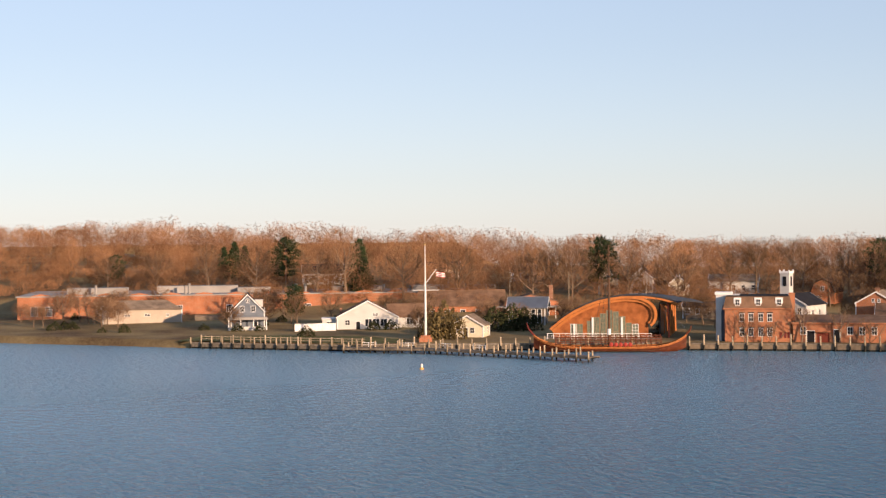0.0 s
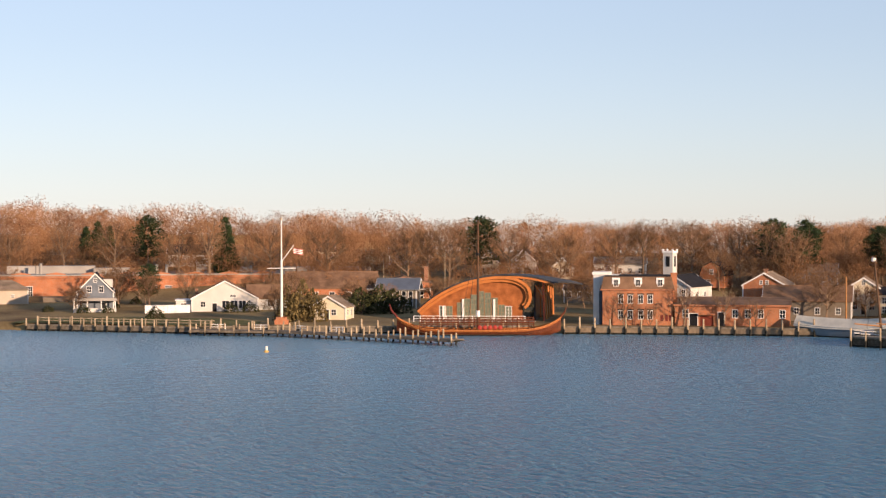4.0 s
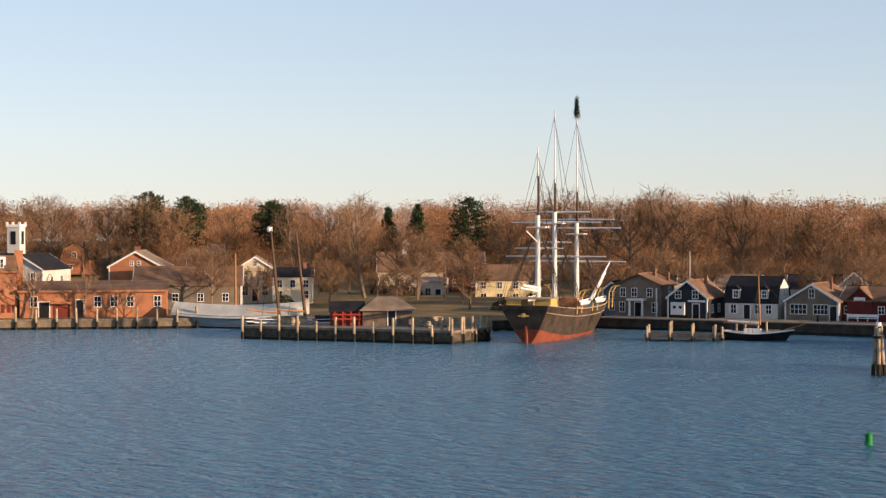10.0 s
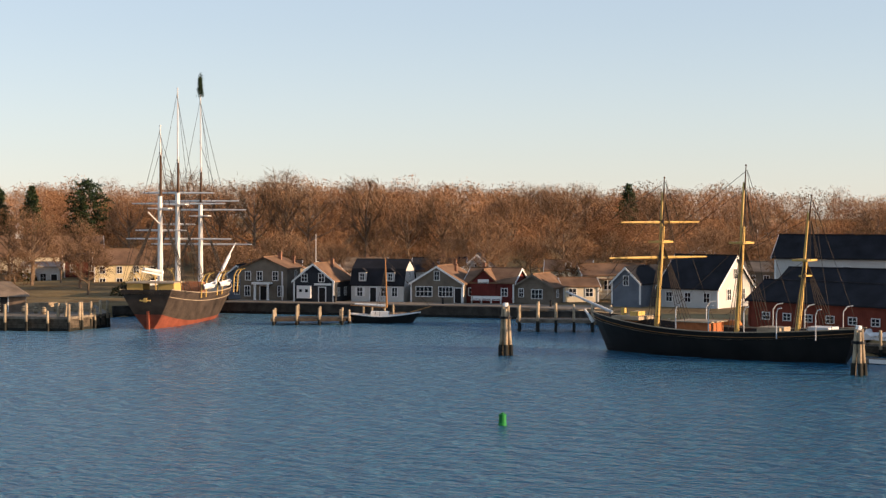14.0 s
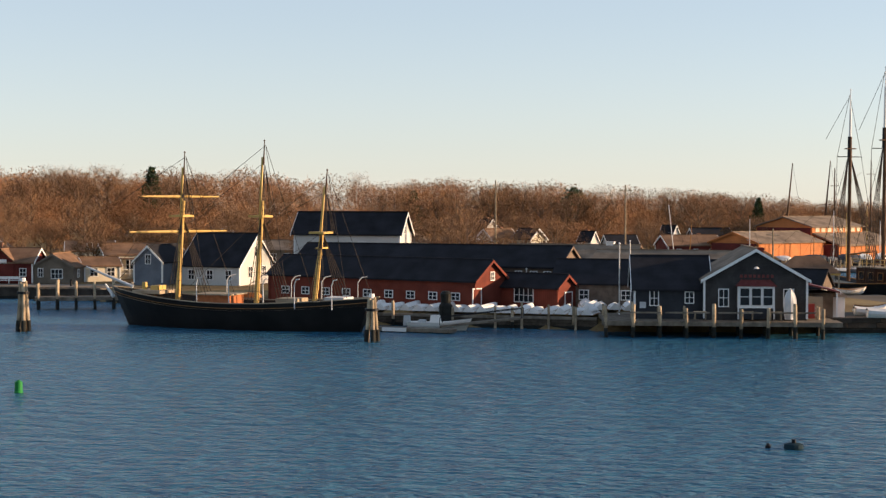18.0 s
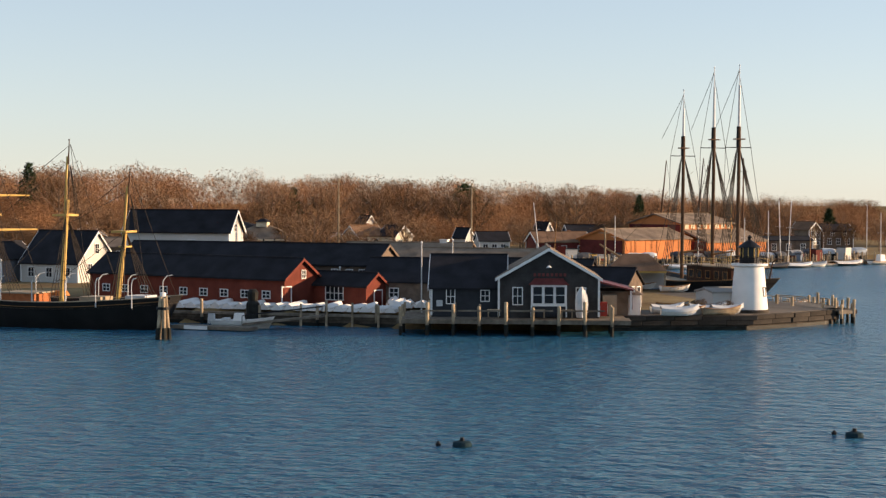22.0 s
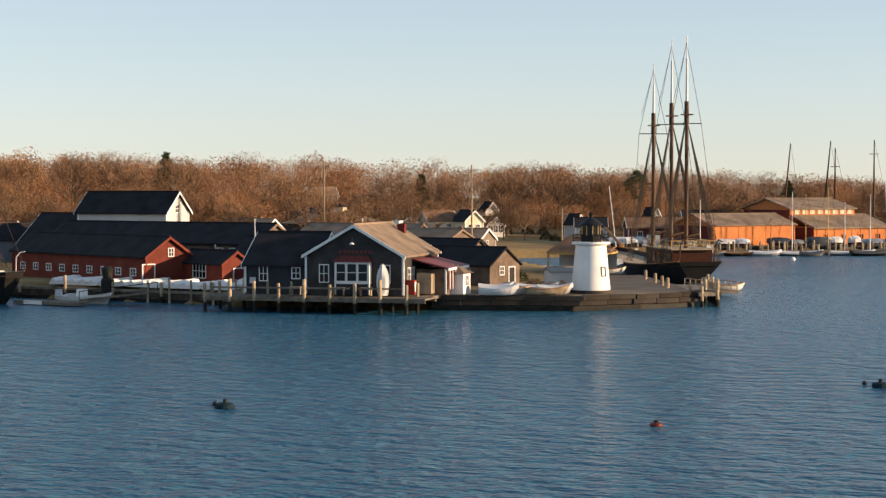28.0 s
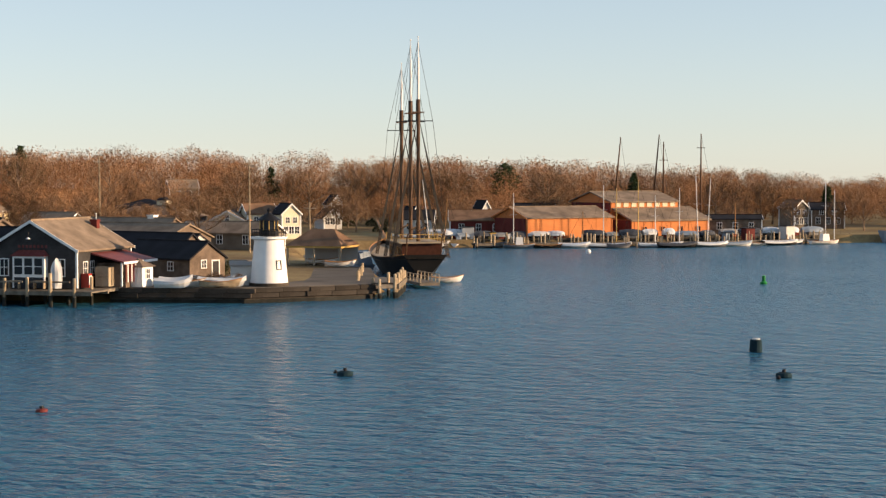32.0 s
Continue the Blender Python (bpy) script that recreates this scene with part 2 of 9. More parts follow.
def rod(bm, a, b, r0, r1=None, n=8, cap=True):
    """A tapered round bar from a to b."""
    r1 = r0 if r1 is None else r1
    a, b = Vector(a), Vector(b)
    d = (b - a).normalized()
    u = d.orthogonal().normalized()
    w = d.cross(u)
    ra = [bm.verts.new(a + (u * math.cos(k * math.tau / n) + w * math.sin(k * math.tau / n)) * r0) for k in range(n)]
    rb = [bm.verts.new(b + (u * math.cos(k * math.tau / n) + w * math.sin(k * math.tau / n)) * r1) for k in range(n)]
    for k in range(n):
        bm.faces.new((ra[k], ra[(k + 1) % n], rb[(k + 1) % n], rb[k]))
    if cap:
        bm.faces.new(ra[::-1])
        bm.faces.new(rb)
    return bm


def rods(rows, n=6):
    bm = bmesh.new()
    for r in rows:
        rod(bm, *r, n=n)
    return bm


def prism(bm, pts, y0, y1):
    """A profile in x and z, pushed from y0 to y1."""
    a = [bm.verts.new((x, y0, z)) for x, z in pts]
    b = [bm.verts.new((x, y1, z)) for x, z in pts]
    bm.faces.new(a)
    bm.faces.new(b[::-1])
    for k in range(len(pts)):
        q = (k + 1) % len(pts)
        bm.faces.new((a[k], b[k], b[q], a[q]))
    return bm


def lathe(bm, prof, n=24):
    """A turned shape from rows of radius and height."""
    rings = [[bm.verts.new((r * math.cos(k * math.tau / n), r * math.sin(k * math.tau / n), z)) for k in range(n)] for r, z in prof]
    for a, b in zip(rings, rings[1:]):
        for k in range(n):
            bm.faces.new((a[k], a[(k + 1) % n], b[(k + 1) % n], b[k]))
    bm.faces.new(rings[0][::-1])
    bm.faces.new(rings[-1])
    return bm


def turned(m, ob):
    ob.matrix_basis = m
    return ob


# ---- ground and water ----
SHORE = [
    (-1500, -700), (-900, -250), (-560, 20), (-430, 110), (-372, 146), (-326, 170), (-309, 180.5), (-294, 190), (-283, 203), (-268, 222), (-254, 239),
    (-247, 245.6), (-233, 259), (-217, 271), (-207, 279), (-196, 276), (-183, 279), (-170, 287), (-160, 300.3), (-131, 300.3), (-119, 300.5), (-107, 296),
    (-98, 284), (-84, 262.3), (-74.2, 256.4), (-46.3, 248.6), (-44.4, 246.3), (-25.5, 244.3), (-24.4, 245.6), (-10.8, 247.2), (-5, 251.4), (-0.2, 256), (-2.4, 268), (-8, 289.2), (-15.1, 299.9),
    (-28.3, 325.8), (-34.9, 347), (-37.7, 372.7), (-13.7, 390.3), (1.9, 397.9), (25.6, 406.5), (49.2, 425), (77.2, 434), (160, 470), (400, 520), (1500, 600)]


def shore_distance(px, py):
    """Metres inland (negative over the water)."""
    pts = np.array(SHORE, float)
    best = np.full(px.shape, 1e9)
    for (ax, ay), (bx, by) in zip(pts, pts[1:]):
        dx, dy = bx - ax, by - ay
        s = np.clip(((px - ax) * dx + (py - ay) * dy) / (dx * dx + dy * dy), 0, 1)
        best = np.minimum(best, np.hypot(px - ax - s * dx, py - ay - s * dy))
    inside = np.zeros(px.shape, bool)
    ring = [*SHORE, (1500, 4000), (-4000, 4000), (-4000, -700)]
    for (ax, ay), (bx, by) in zip(ring, ring[1:] + ring[:1]):
        if ay != by:
            inside ^= ((ay > py) != (by > py)) & (px < (bx - ax) * (py - ay) / (by - ay) + ax)
    return np.where(inside, best, -best)


def land_height(px, py):
    px, py = np.asarray(px, float), np.asarray(py, float)
    d = shore_distance(px, py)
    left = np.clip((-px - 60) / 200, 0, 1)
    low = np.interp(d, [-40, -6, 0, 0.4, 25, 70, 130, 220, 500, 1200, 3000], [-6, -2, -0.3, 1.45, 1.7, 2.6, 4.0, 5.0, 5, 2, 1])
    middle = np.interp(d, [-40, -6, 0, 0.4, 25, 60, 110, 160, 500, 1200, 3000], [-6, -2, -0.3, 1.45, 1.7, 2.8, 6.5, 9, 10, 7, 2])
    high = np.interp(d, [-40, -6, 0, 0.4, 25, 75, 110, 160, 500, 1200, 3000], [-6, -2, -0.3, 1.45, 1.7, 2.8, 7.5, 10, 10.5, 8, 2])
    a, b = np.clip((-px - 30) / 60, 0, 1), np.clip((-px - 190) / 60, 0, 1)
    rise = (low + (middle - low) * a) * (1 - b) + high * b
    roll = 1.2 * np.sin(px * 0.017 + 1) * np.sin(py * 0.014) * np.clip(d / 150, 0, 1)
    hill = 11 * np.exp(-(((px + 790) / 220) ** 2 + ((py - 270) / 120) ** 2))
    rise = rise + np.where(d > 60, hill, 0) - np.interp(d, [330, 700, 1400, 4000], [0, 14, 60, 130])
    return np.where(d > 25, 1.7 + (rise - 1.7) * (0.8 + 0.2 * left) + roll, rise)


def ground_at(x, y):
    return float(land_height(np.array([x]), np.array([y]))[0])


def height_sheet(xs, ys):
    gx, gy = np.meshgrid(xs, ys)
    z = land_height(gx, gy)
    v = np.stack([gx, gy, z], -1).reshape(-1, 3)
    c = len(xs)
    k = (np.arange(len(ys) - 1)[:, None] * c + np.arange(c - 1)).ravel()
    return v, np.stack([k, k + 1, k + c + 1, k + c], 1)


xs = np.r_[np.arange(-4500, -700, 120), np.arange(-700, -460, 12), np.arange(-460, 120, 2.5), np.arange(120, 400, 14), np.arange(400, 4600, 150)]
ys = np.r_[np.arange(-700, 100, 40), np.arange(100, 470, 2.5), np.arange(470, 800, 15), np.arange(800, 4600, 120)]
gv, gf = height_sheet(xs, ys)
me = bpy.data.meshes.new("ground")
me.from_pydata(gv.tolist(), [], gf.tolist())
me.polygons.foreach_set("use_smooth", [True] * len(me.polygons))
M_ground = mat("winter_grass_and_earth", (0.24, 0.145, 0.07), 0.95, var=0.4, scale=0.06, fine=1.5, hue=(0.22, 0.165, 0.075), bump=0.4)
me.materials.append(M_ground)
tagged(new("ground", me), "low riverside land of dry winter grass and leaf litter", "ground", kind="structure")

M_water = bpy.data.materials.new("river_water")
M_water.use_nodes = True
n_, l_ = M_water.node_tree.nodes, M_water.node_tree.links
b_ = n_["Principled BSDF"]
b_.inputs["Roughness"].default_value = 0.24
b_.inputs["IOR"].default_value = 1.33
co_ = n_.new("ShaderNodeTexCoord")
mp_ = n_.new("ShaderNodeMapping")
mp_.inputs["Rotation"].default_value = (0, 0, radians(20))
mp_.inputs["Scale"].default_value = (0.55, 1.0, 1.0)
l_.new(co_.outputs["Object"], mp_.inputs["Vector"])
w1, w2, w3 = (n_.new("ShaderNodeTexNoise") for _ in range(3))
for w, s, d in ((w1, 0.75, 3), (w2, 2.4, 2), (w3, 0.02, 4)):
    w.inputs["Scale"].default_value, w.inputs["Detail"].default_value = s, d
    l_.new(mp_.outputs[0], w.inputs["Vector"])
ad_ = n_.new("ShaderNodeMath")
ad_.operation = "MULTIPLY_ADD"
ad_.inputs[1].default_value = 0.45
l_.new(w2.outputs[0], ad_.inputs[0])
l_.new(w1.outputs[0], ad_.inputs[2])
gust = n_.new("ShaderNodeMapRange")
gust.inputs[1].default_value, gust.inputs[2].default_value = 0.35, 0.68
gust.inputs[3].default_value, gust.inputs[4].default_value = 0.6, 1.0
l_.new(w3.outputs[0], gust.inputs[0])
bp_ = n_.new("ShaderNodeBump")
bp_.inputs["Distance"].default_value = 4.0
# the open reach upstream is choppier than the basin by the quays
ax_ = n_.new("ShaderNodeSeparateXYZ")
lee = n_.new("ShaderNodeMapRange")
lee.inputs[1].default_value, lee.inputs[2].default_value = -230, -50
lee.inputs[3].default_value, lee.inputs[4].default_value = 0.72, 0.62
chop = n_.new("ShaderNodeMath")
chop.operation = "MULTIPLY"
l_.new(co_.outputs["Object"], ax_.inputs[0])
l_.new(ax_.outputs["X"], lee.inputs[0])
# sky sheen put into the base colour: paler upstream, darker by the quays
sky_sheen = n_.new("ShaderNodeMapRange")
sky_sheen.inputs[1].default_value, sky_sheen.inputs[2].default_value = -260, -70
sky_sheen.inputs[3].default_value, sky_sheen.inputs[4].default_value = 1.0, 0.0
tone = n_.new("ShaderNodeMix")
tone.data_type = "RGBA"
tone.inputs["A"].default_value = (0.022, 0.1, 0.17, 1)
tone.inputs["B"].default_value = (0.15, 0.28, 0.38, 1)
l_.new(ax_.outputs["X"], sky_sheen.inputs[0])
l_.new(sky_sheen.outputs[0], tone.inputs["Factor"])
l_.new(tone.outputs["Result"], b_.inputs["Base Color"])
l_.new(lee.outputs[0], chop.inputs[0])
l_.new(gust.outputs[0], chop.inputs[1])
l_.new(chop.outputs[0], bp_.inputs["Strength"])
l_.new(ad_.outputs[0], bp_.inputs["Height"])
l_.new(bp_.outputs[0], b_.inputs["Normal"])
me = bpy.data.meshes.new("water")
reach = np.array([p for (ax, ay), (bx, by) in zip(SHORE, SHORE[1:]) for p in zip(np.linspace(ax, bx, 60), np.linspace(ay, by, 60))])
cols = np.r_[-4800, np.arange(-1500, 1501, 10), 4800]
bank = [float(np.max(reach[np.abs(reach[:, 0] - np.clip(x, -1490, 1490)) < 30, 1])) + 25 for x in cols]
me.from_pydata([(x, y, 0) for x, top in zip(cols, bank) for y in (-4800, top)], [], [(2 * k, 2 * k + 2, 2 * k + 3, 2 * k + 1) for k in range(len(cols) - 1)])
me.materials.append(M_water)
tagged(new("water", me), "wind-rippled blue river water at dusk", "water", kind="structure")

# ---- houses ----


def window(parent, m, w, h, bars=(1, 1), frame_mat=None, pane_mat=None):
    """A window facing local -y with its sill at the pose's origin: frame, glazing bars and a pane."""
    f, bm = 0.09, bmesh.new()
    cuts = []
    for lo, hi, n in ((-w / 2, w / 2, bars[0]), (0, h, bars[1])):
        mid = [lo + (hi - lo) * (k + 1) / (n + 1) for k in range(n)]
        cuts.append([lo - f, lo] + [c + e for c in mid for e in (-0.03, 0.03)] + [hi, hi + f])
    us, vs = cuts
    solid = {(i, j) for i in range(len(us) - 1) for j in range(len(vs) - 1) if i % 2 == 0 or j % 2 == 0}
    grid = {(i, j, d): bm.verts.new((us[i], d, vs[j])) for i in range(len(us)) for j in range(len(vs)) for d in (-0.07, 0.0)}
    for i, j in solid:
        bm.faces.new([grid[i + p, j + q, -0.07] for p, q in ((0, 0), (1, 0), (1, 1), (0, 1))])
        for (di, dj), (p, q) in (((-1, 0), ((0, 1), (0, 0))), ((1, 0), ((1, 0), (1, 1))), ((0, -1), ((0, 0), (1, 0))), ((0, 1), ((1, 1), (0, 1)))):
            if (i + di, j + dj) not in solid:
                bm.faces.new([grid[i + p[0], j + p[1], d] for d in (-0.07,)] + [grid[i + p[0], j + p[1], 0.0], grid[i + q[0], j + q[1], 0.0], grid[i + q[0], j + q[1], -0.07]])
    o = part("window", bm, frame_mat or M_trim, parent)
    o.matrix_basis = m
    part("pane", boxes((-w / 2, w / 2, -0.03, 0.005, 0, h)), pane_mat or M_glass, o)
    return o


def door(parent, m, w=0.95, h=2.05, dm=None):
    bm = bmesh.new()
    box(bm, -w / 2 - 0.12, -w / 2, -0.08, 0.02, 0, h + 0.12)
    box(bm, w / 2, w / 2 + 0.12, -0.08, 0.02, 0, h + 0.12)
    box(bm, -w / 2, w / 2, -0.08, 0.02, h, h + 0.12)
    o = part("door", bm, M_trim, parent)
    o.matrix_basis = m
    bm = boxes((-w / 2, w / 2, -0.04, 0.01, 0, h))
    box(bm, -w * 0.36, w * 0.36, -0.055, -0.04, h * 0.1, h * 0.45)
    box(bm, -w * 0.36, w * 0.36, -0.055, -0.04, h * 0.55, h * 0.92)
    part("leaf", bm, dm or M_iron, o)
    part("door_handle", boxes((w * 0.32, w * 0.38, -0.11, -0.04, 0.95, 1.05)), M_iron, o)
    return o


def gable_roof(parent, w, d, eave, ridge, axis, m, over=0.3, thick=0.16, off=(0, 0), shift=0.0):
    """Two roof slabs and a ridge cap. axis: the way the ridge runs. shift: the ridge's offset across."""
    half, length = (w / 2, d) if axis == "y" else (d / 2, w)
    for s in (-1, 1):
        run = half - s * shift
        slope = (ridge - eave) / run
        ze, xe = eave - over * slope, s * (half + over)
        pts = [(xe, ze), (shift, ridge), (shift, ridge + thick * 1.15), (xe, ze + thick * 1.15)]
        bm = prism(bmesh.new(), pts, -length / 2 - over, length / 2 + over)
        bmesh.ops.recalc_face_normals(bm, faces=bm.faces)
        if axis == "x":
            bm.transform(Matrix.Rotation(radians(90), 4, "Z"))
        bm.transform(Matrix.Translation((*off, 0)))
        part("roof", bm, m, parent)
    bm = boxes((shift - 0.12, shift + 0.12, -length / 2 - over, length / 2 + over, ridge + 0.06, ridge + thick + 0.12))
    if axis == "x":
        bm.transform(Matrix.Rotation(radians(90), 4, "Z"))
    bm.transform(Matrix.Translation((*off, 0)))
    part("ridge_cap", bm, m, parent)


def wall_body(w, d, eave, ridge, axis, sink=0.6, shift=0.0):
    a = w / 2 if axis == "y" else d / 2
    bm = prism(bmesh.new(), [(-a, -sink), (a, -sink), (a, eave), (shift, ridge), (-a, eave)], -(d if axis == "y" else w) / 2, (d if axis == "y" else w) / 2)
    if axis == "x":
        bm.transform(Matrix.Rotation(radians(90), 4, "Z"))
    bmesh.ops.recalc_face_normals(bm, faces=bm.faces)
    return bm


def corner_boards(parent, w, d, eave, m):
    for sx in (-1, 1):
        for sy in (-1, 1):
            x, y = sx * w / 2, sy * d / 2
            part("corner_board", boxes((x - 0.1, x + 0.1, y - 0.1, y + 0.1, 0, eave - 0.02)), m, parent)


def raking(parent, w, d, eave, ridge, axis, m, over=0.3, front_only=False, shift=0.0):
    """Barge boards along the gables."""
    a = (w if axis == "y" else d) / 2
    length = (d if axis == "y" else w) / 2 + over
    for s in (-1, 1):
        slope = (ridge - eave) / (a - s * shift)
        for e in ((-1,) if front_only else (-1, 1)):
            x1 = s * (a + over)
            z1 = eave - over * slope
            y0 = e * length
            bm = prism(bmesh.new(), [(x1, z1 - 0.1), (shift, ridge - 0.1), (shift, ridge + 0.2), (x1, z1 + 0.2)], y0 - 0.04 + e * 0.03, y0 + 0.04 + e * 0.03)
            bmesh.ops.recalc_face_normals(bm, faces=bm.faces)
            if axis == "x":
                bm.transform(Matrix.Rotation(radians(90), 4, "Z"))
            part("barge_board", bm, m, parent)


def face_pose(face, u, v, w, d):
    return {"f": pose(u, -d / 2 - 0.01, v), "b": pose(-u, d / 2 + 0.01, v, 0, 0, 180), "r": pose(w / 2 + 0.01, u, v, 0, 0, 90), "l": pose(-w / 2 - 0.01, -u, v, 0, 0, -90)}[face]


def chimney(parent, x, y, z0, z1, s=0.7, m=None):
    s, z1 = s * 0.8, z1 - 0.3
    bm = boxes((x - s / 2, x + s / 2, y - s / 2, y + s / 2, z0, z1))
    box(bm, x - s / 2 - 0.07, x + s / 2 + 0.07, y - s / 2 - 0.07, y + s / 2 + 0.07, z1 - 0.25, z1 - 0.05)
    part("chimney", bm, m or M_chim, parent)


FOOT = []


def house(name, label, x, y, rot, w, d, eave, ridge, axis="x", wall=None, roof=None, z=None, win=(), doors=(), chim=(), trim=True, over=0.3, category="house", group="", corner=None):
    """A gabled house; its front looks along local -y. win: face, u, v, width, height, bars."""
    z = ground_at(x, y) if z is None else z
    h = thing(name, label, category, x, y, z, rot, group)
    FOOT.append((x, y, max(w, d) / 2 + 1.5))
    wall, roof = wall or M_wclap, roof or M_rdark
    part("wall", wall_body(w, d, eave, ridge, axis), wall, h)
    gable_roof(h, w, d, eave + 0.02, ridge + 0.02, axis, roof, over)
    if trim:
        raking(h, w, d, eave, ridge, axis, corner or M_trim, over)
        corner_boards(h, w, d, eave, corner or M_trim)
    for face, u, v, ww, hh, *bars in win:
        window(h, face_pose(face, u, v, w, d), ww, hh, bars[0] if bars else (1, 1))
    for face, u, *size in doors:
        door(h, face_pose(face, u, 0, w, d), *size)
    for cx, cy, cz, *s in chim:
        chimney(h, cx, cy, eave - 0.3, cz, *s)
    return h


def row(face, us, v, w, h, bars=(1, 1)):
    return [(face, u, v, w, h, bars) for u in us]

# ---- trees ----


def raw_mesh(name, verts, faces, m):
    """A mesh of triangles straight from arrays."""
    me = bpy.data.meshes.new(name)
    v, f = np.asarray(verts, np.float32), np.asarray(faces, np.int32)
    me.vertices.add(len(v))
    me.vertices.foreach_set("co", v.ravel())
    me.loops.add(f.size)
    me.loops.foreach_set("vertex_index", f.ravel())
    me.polygons.add(len(f))
    me.polygons.foreach_set("loop_start", np.arange(0, f.size, 3, dtype=np.int32))
    me.update(calc_edges=True)
    me.materials.append(m)
    return me


def slivers(rng, p, d, length, width):
    """Thin triangles from the points p along the ways d."""
    n = len(p)
    side = np.cross(d, rng.normal(size=(n, 3)))
    side /= np.linalg.norm(side, axis=1, keepdims=True) + 1e-9
    tip = p + d * length[:, None]
    v = np.stack([p - side * width[:, None] / 2, p + side * width[:, None] / 2, tip], 1).reshape(-1, 3)
    return v, np.arange(3 * n).reshape(-1, 3)


def unit(v):
    return v / (np.linalg.norm(v, axis=-1, keepdims=True) + 1e-9)


def bare_tree_arrays(seed, h, spread, trunk=0.3, limbs=7, branches=7, twigs=34, up=0.6, width=0.045, twig=0.95, haze=2400, puff=1.0):
    """Wood as bars (from, to, radii) and twigs as thin triangles, for a leafless tree of height h."""
    rng = np.random.default_rng(seed)
    bars, tp, td = [], [], []
    r0 = h * 0.018
    lean = rng.normal(0, 0.02, 2)
    fork = np.array([lean[0] * h, lean[1] * h, h * trunk])
    bars.append(((0, 0, -0.3), fork, r0 * 1.25, r0 * 0.9))
    top = np.array([lean[0] * 2 * h, lean[1] * 2 * h, h * 0.8])
    bars.append((fork, top, r0 * 0.8, r0 * 0.2))
    for k in range(limbs):
        a = k * 2.4 + rng.uniform(-0.4, 0.4)
        s = k / max(1, limbs - 1)
        start = fork + (top - fork) * (0.65 * s) * rng.uniform(0.7, 1)
        reach = spread * (1 - 0.45 * s) * rng.uniform(0.75, 1.1)
        rise = (h - start[2]) * rng.uniform(0.45, 0.8) * (up + 0.4 * s)
        end = start + np.array([math.cos(a) * reach, math.sin(a) * reach, rise])
        mid = start + (end - start) * 0.5 + np.array([math.cos(a), math.sin(a), 0]) * reach * 0.1 - np.array([0, 0, rise * 0.05])
        bars += [(start, mid, r0 * 0.5, r0 * 0.32), (mid, end, r0 * 0.32, r0 * 0.1)]
        for j in range(branches):
            q = rng.uniform(0.25, 1)
            s0 = start + (mid - start) * q * 2 if q < 0.5 else mid + (end - mid) * (q - 0.5) * 2
            way = unit(np.array([math.cos(a), math.sin(a), 0.9]) + rng.normal(0, 0.6, 3) + np.array([0, 0, up * 0.6]))
            ln = spread * rng.uniform(0.28, 0.55)
            e0 = s0 + way * ln
            bars.append((s0, e0, r0 * 0.17, r0 * 0.05))
            u = rng.uniform(0.15, 1, twigs)[:, None]
            tp.append(s0 + (e0 - s0) * u)
            td.append(unit(way * 0.9 + rng.normal(0, 0.75, (twigs, 3)) + np.array([0, 0, 0.2])))
    tp, td = np.concatenate(tp), np.concatenate(td)
    lens_ = rng.uniform(0.5, 1.0, len(tp)) * twig
    tip = tp + td * lens_[:, None]
    mid = h * (0.52 + trunk * 0.25)
    room = (np.hypot(tip[:, 0], tip[:, 1]) / (spread * 1.25)) ** 2 + ((tip[:, 2] - mid) / (h - mid)) ** 2
    ok = room < rng.uniform(0.6, 0.86, len(tp))
    tp, td, lens_ = tp[ok], td[ok], lens_[ok]
    if haze:
        d = unit(rng.normal(size=(haze, 3)) + np.array([0, 0, 0.35]))
        lump = 1 + 0.1 * np.sin(d[:, 0] * 6 + seed) * np.cos(d[:, 1] * 5 + seed * 2) + 0.07 * np.sin(d[:, 2] * 9 + d[:, 0] * 7 + seed)
        q = d * (rng.uniform(0.25, 1, haze) ** 0.45 * lump * 0.92)[:, None] * np.array([spread * 1.15, spread * 1.15, h - mid - 0.3]) + np.array([lean[0] * h, lean[1] * h, mid])
        q = q[q[:, 2] > h * trunk * 0.9]
        tp = np.concatenate([tp, q])
        td = np.concatenate([td, unit(unit(q - np.array([0, 0, h * 0.3])) * 0.2 + rng.normal(0, 0.6, q.shape))])
        lens_ = np.concatenate([lens_, rng.uniform(0.4, 0.9, len(q)) * twig * 1.05])
    wide = np.where(np.arange(len(tp)) < len(tp) - (len(q) if haze else 0), width, width * puff)
    v, f = slivers(rng, tp, td, lens_, rng.uniform(0.6, 1.4, len(tp)) * wide)
    return bars, v, f


def tree_thing(name, label, arrays, m_crown, sides=5, category="tree"):
    bars, v, f = arrays
    t = thing(name, label, category, 0, 0, -50)
    bm = bmesh.new()
    for a, b, ra, rb in bars:
        rod(bm, a, b, ra, rb, n=sides if ra > 0.09 else 3, cap=False)
    part("trunk", bm, M_bark, t)
    o = new("crown", raw_mesh("crown", v, f, m_crown))
    o.parent = t
    return t


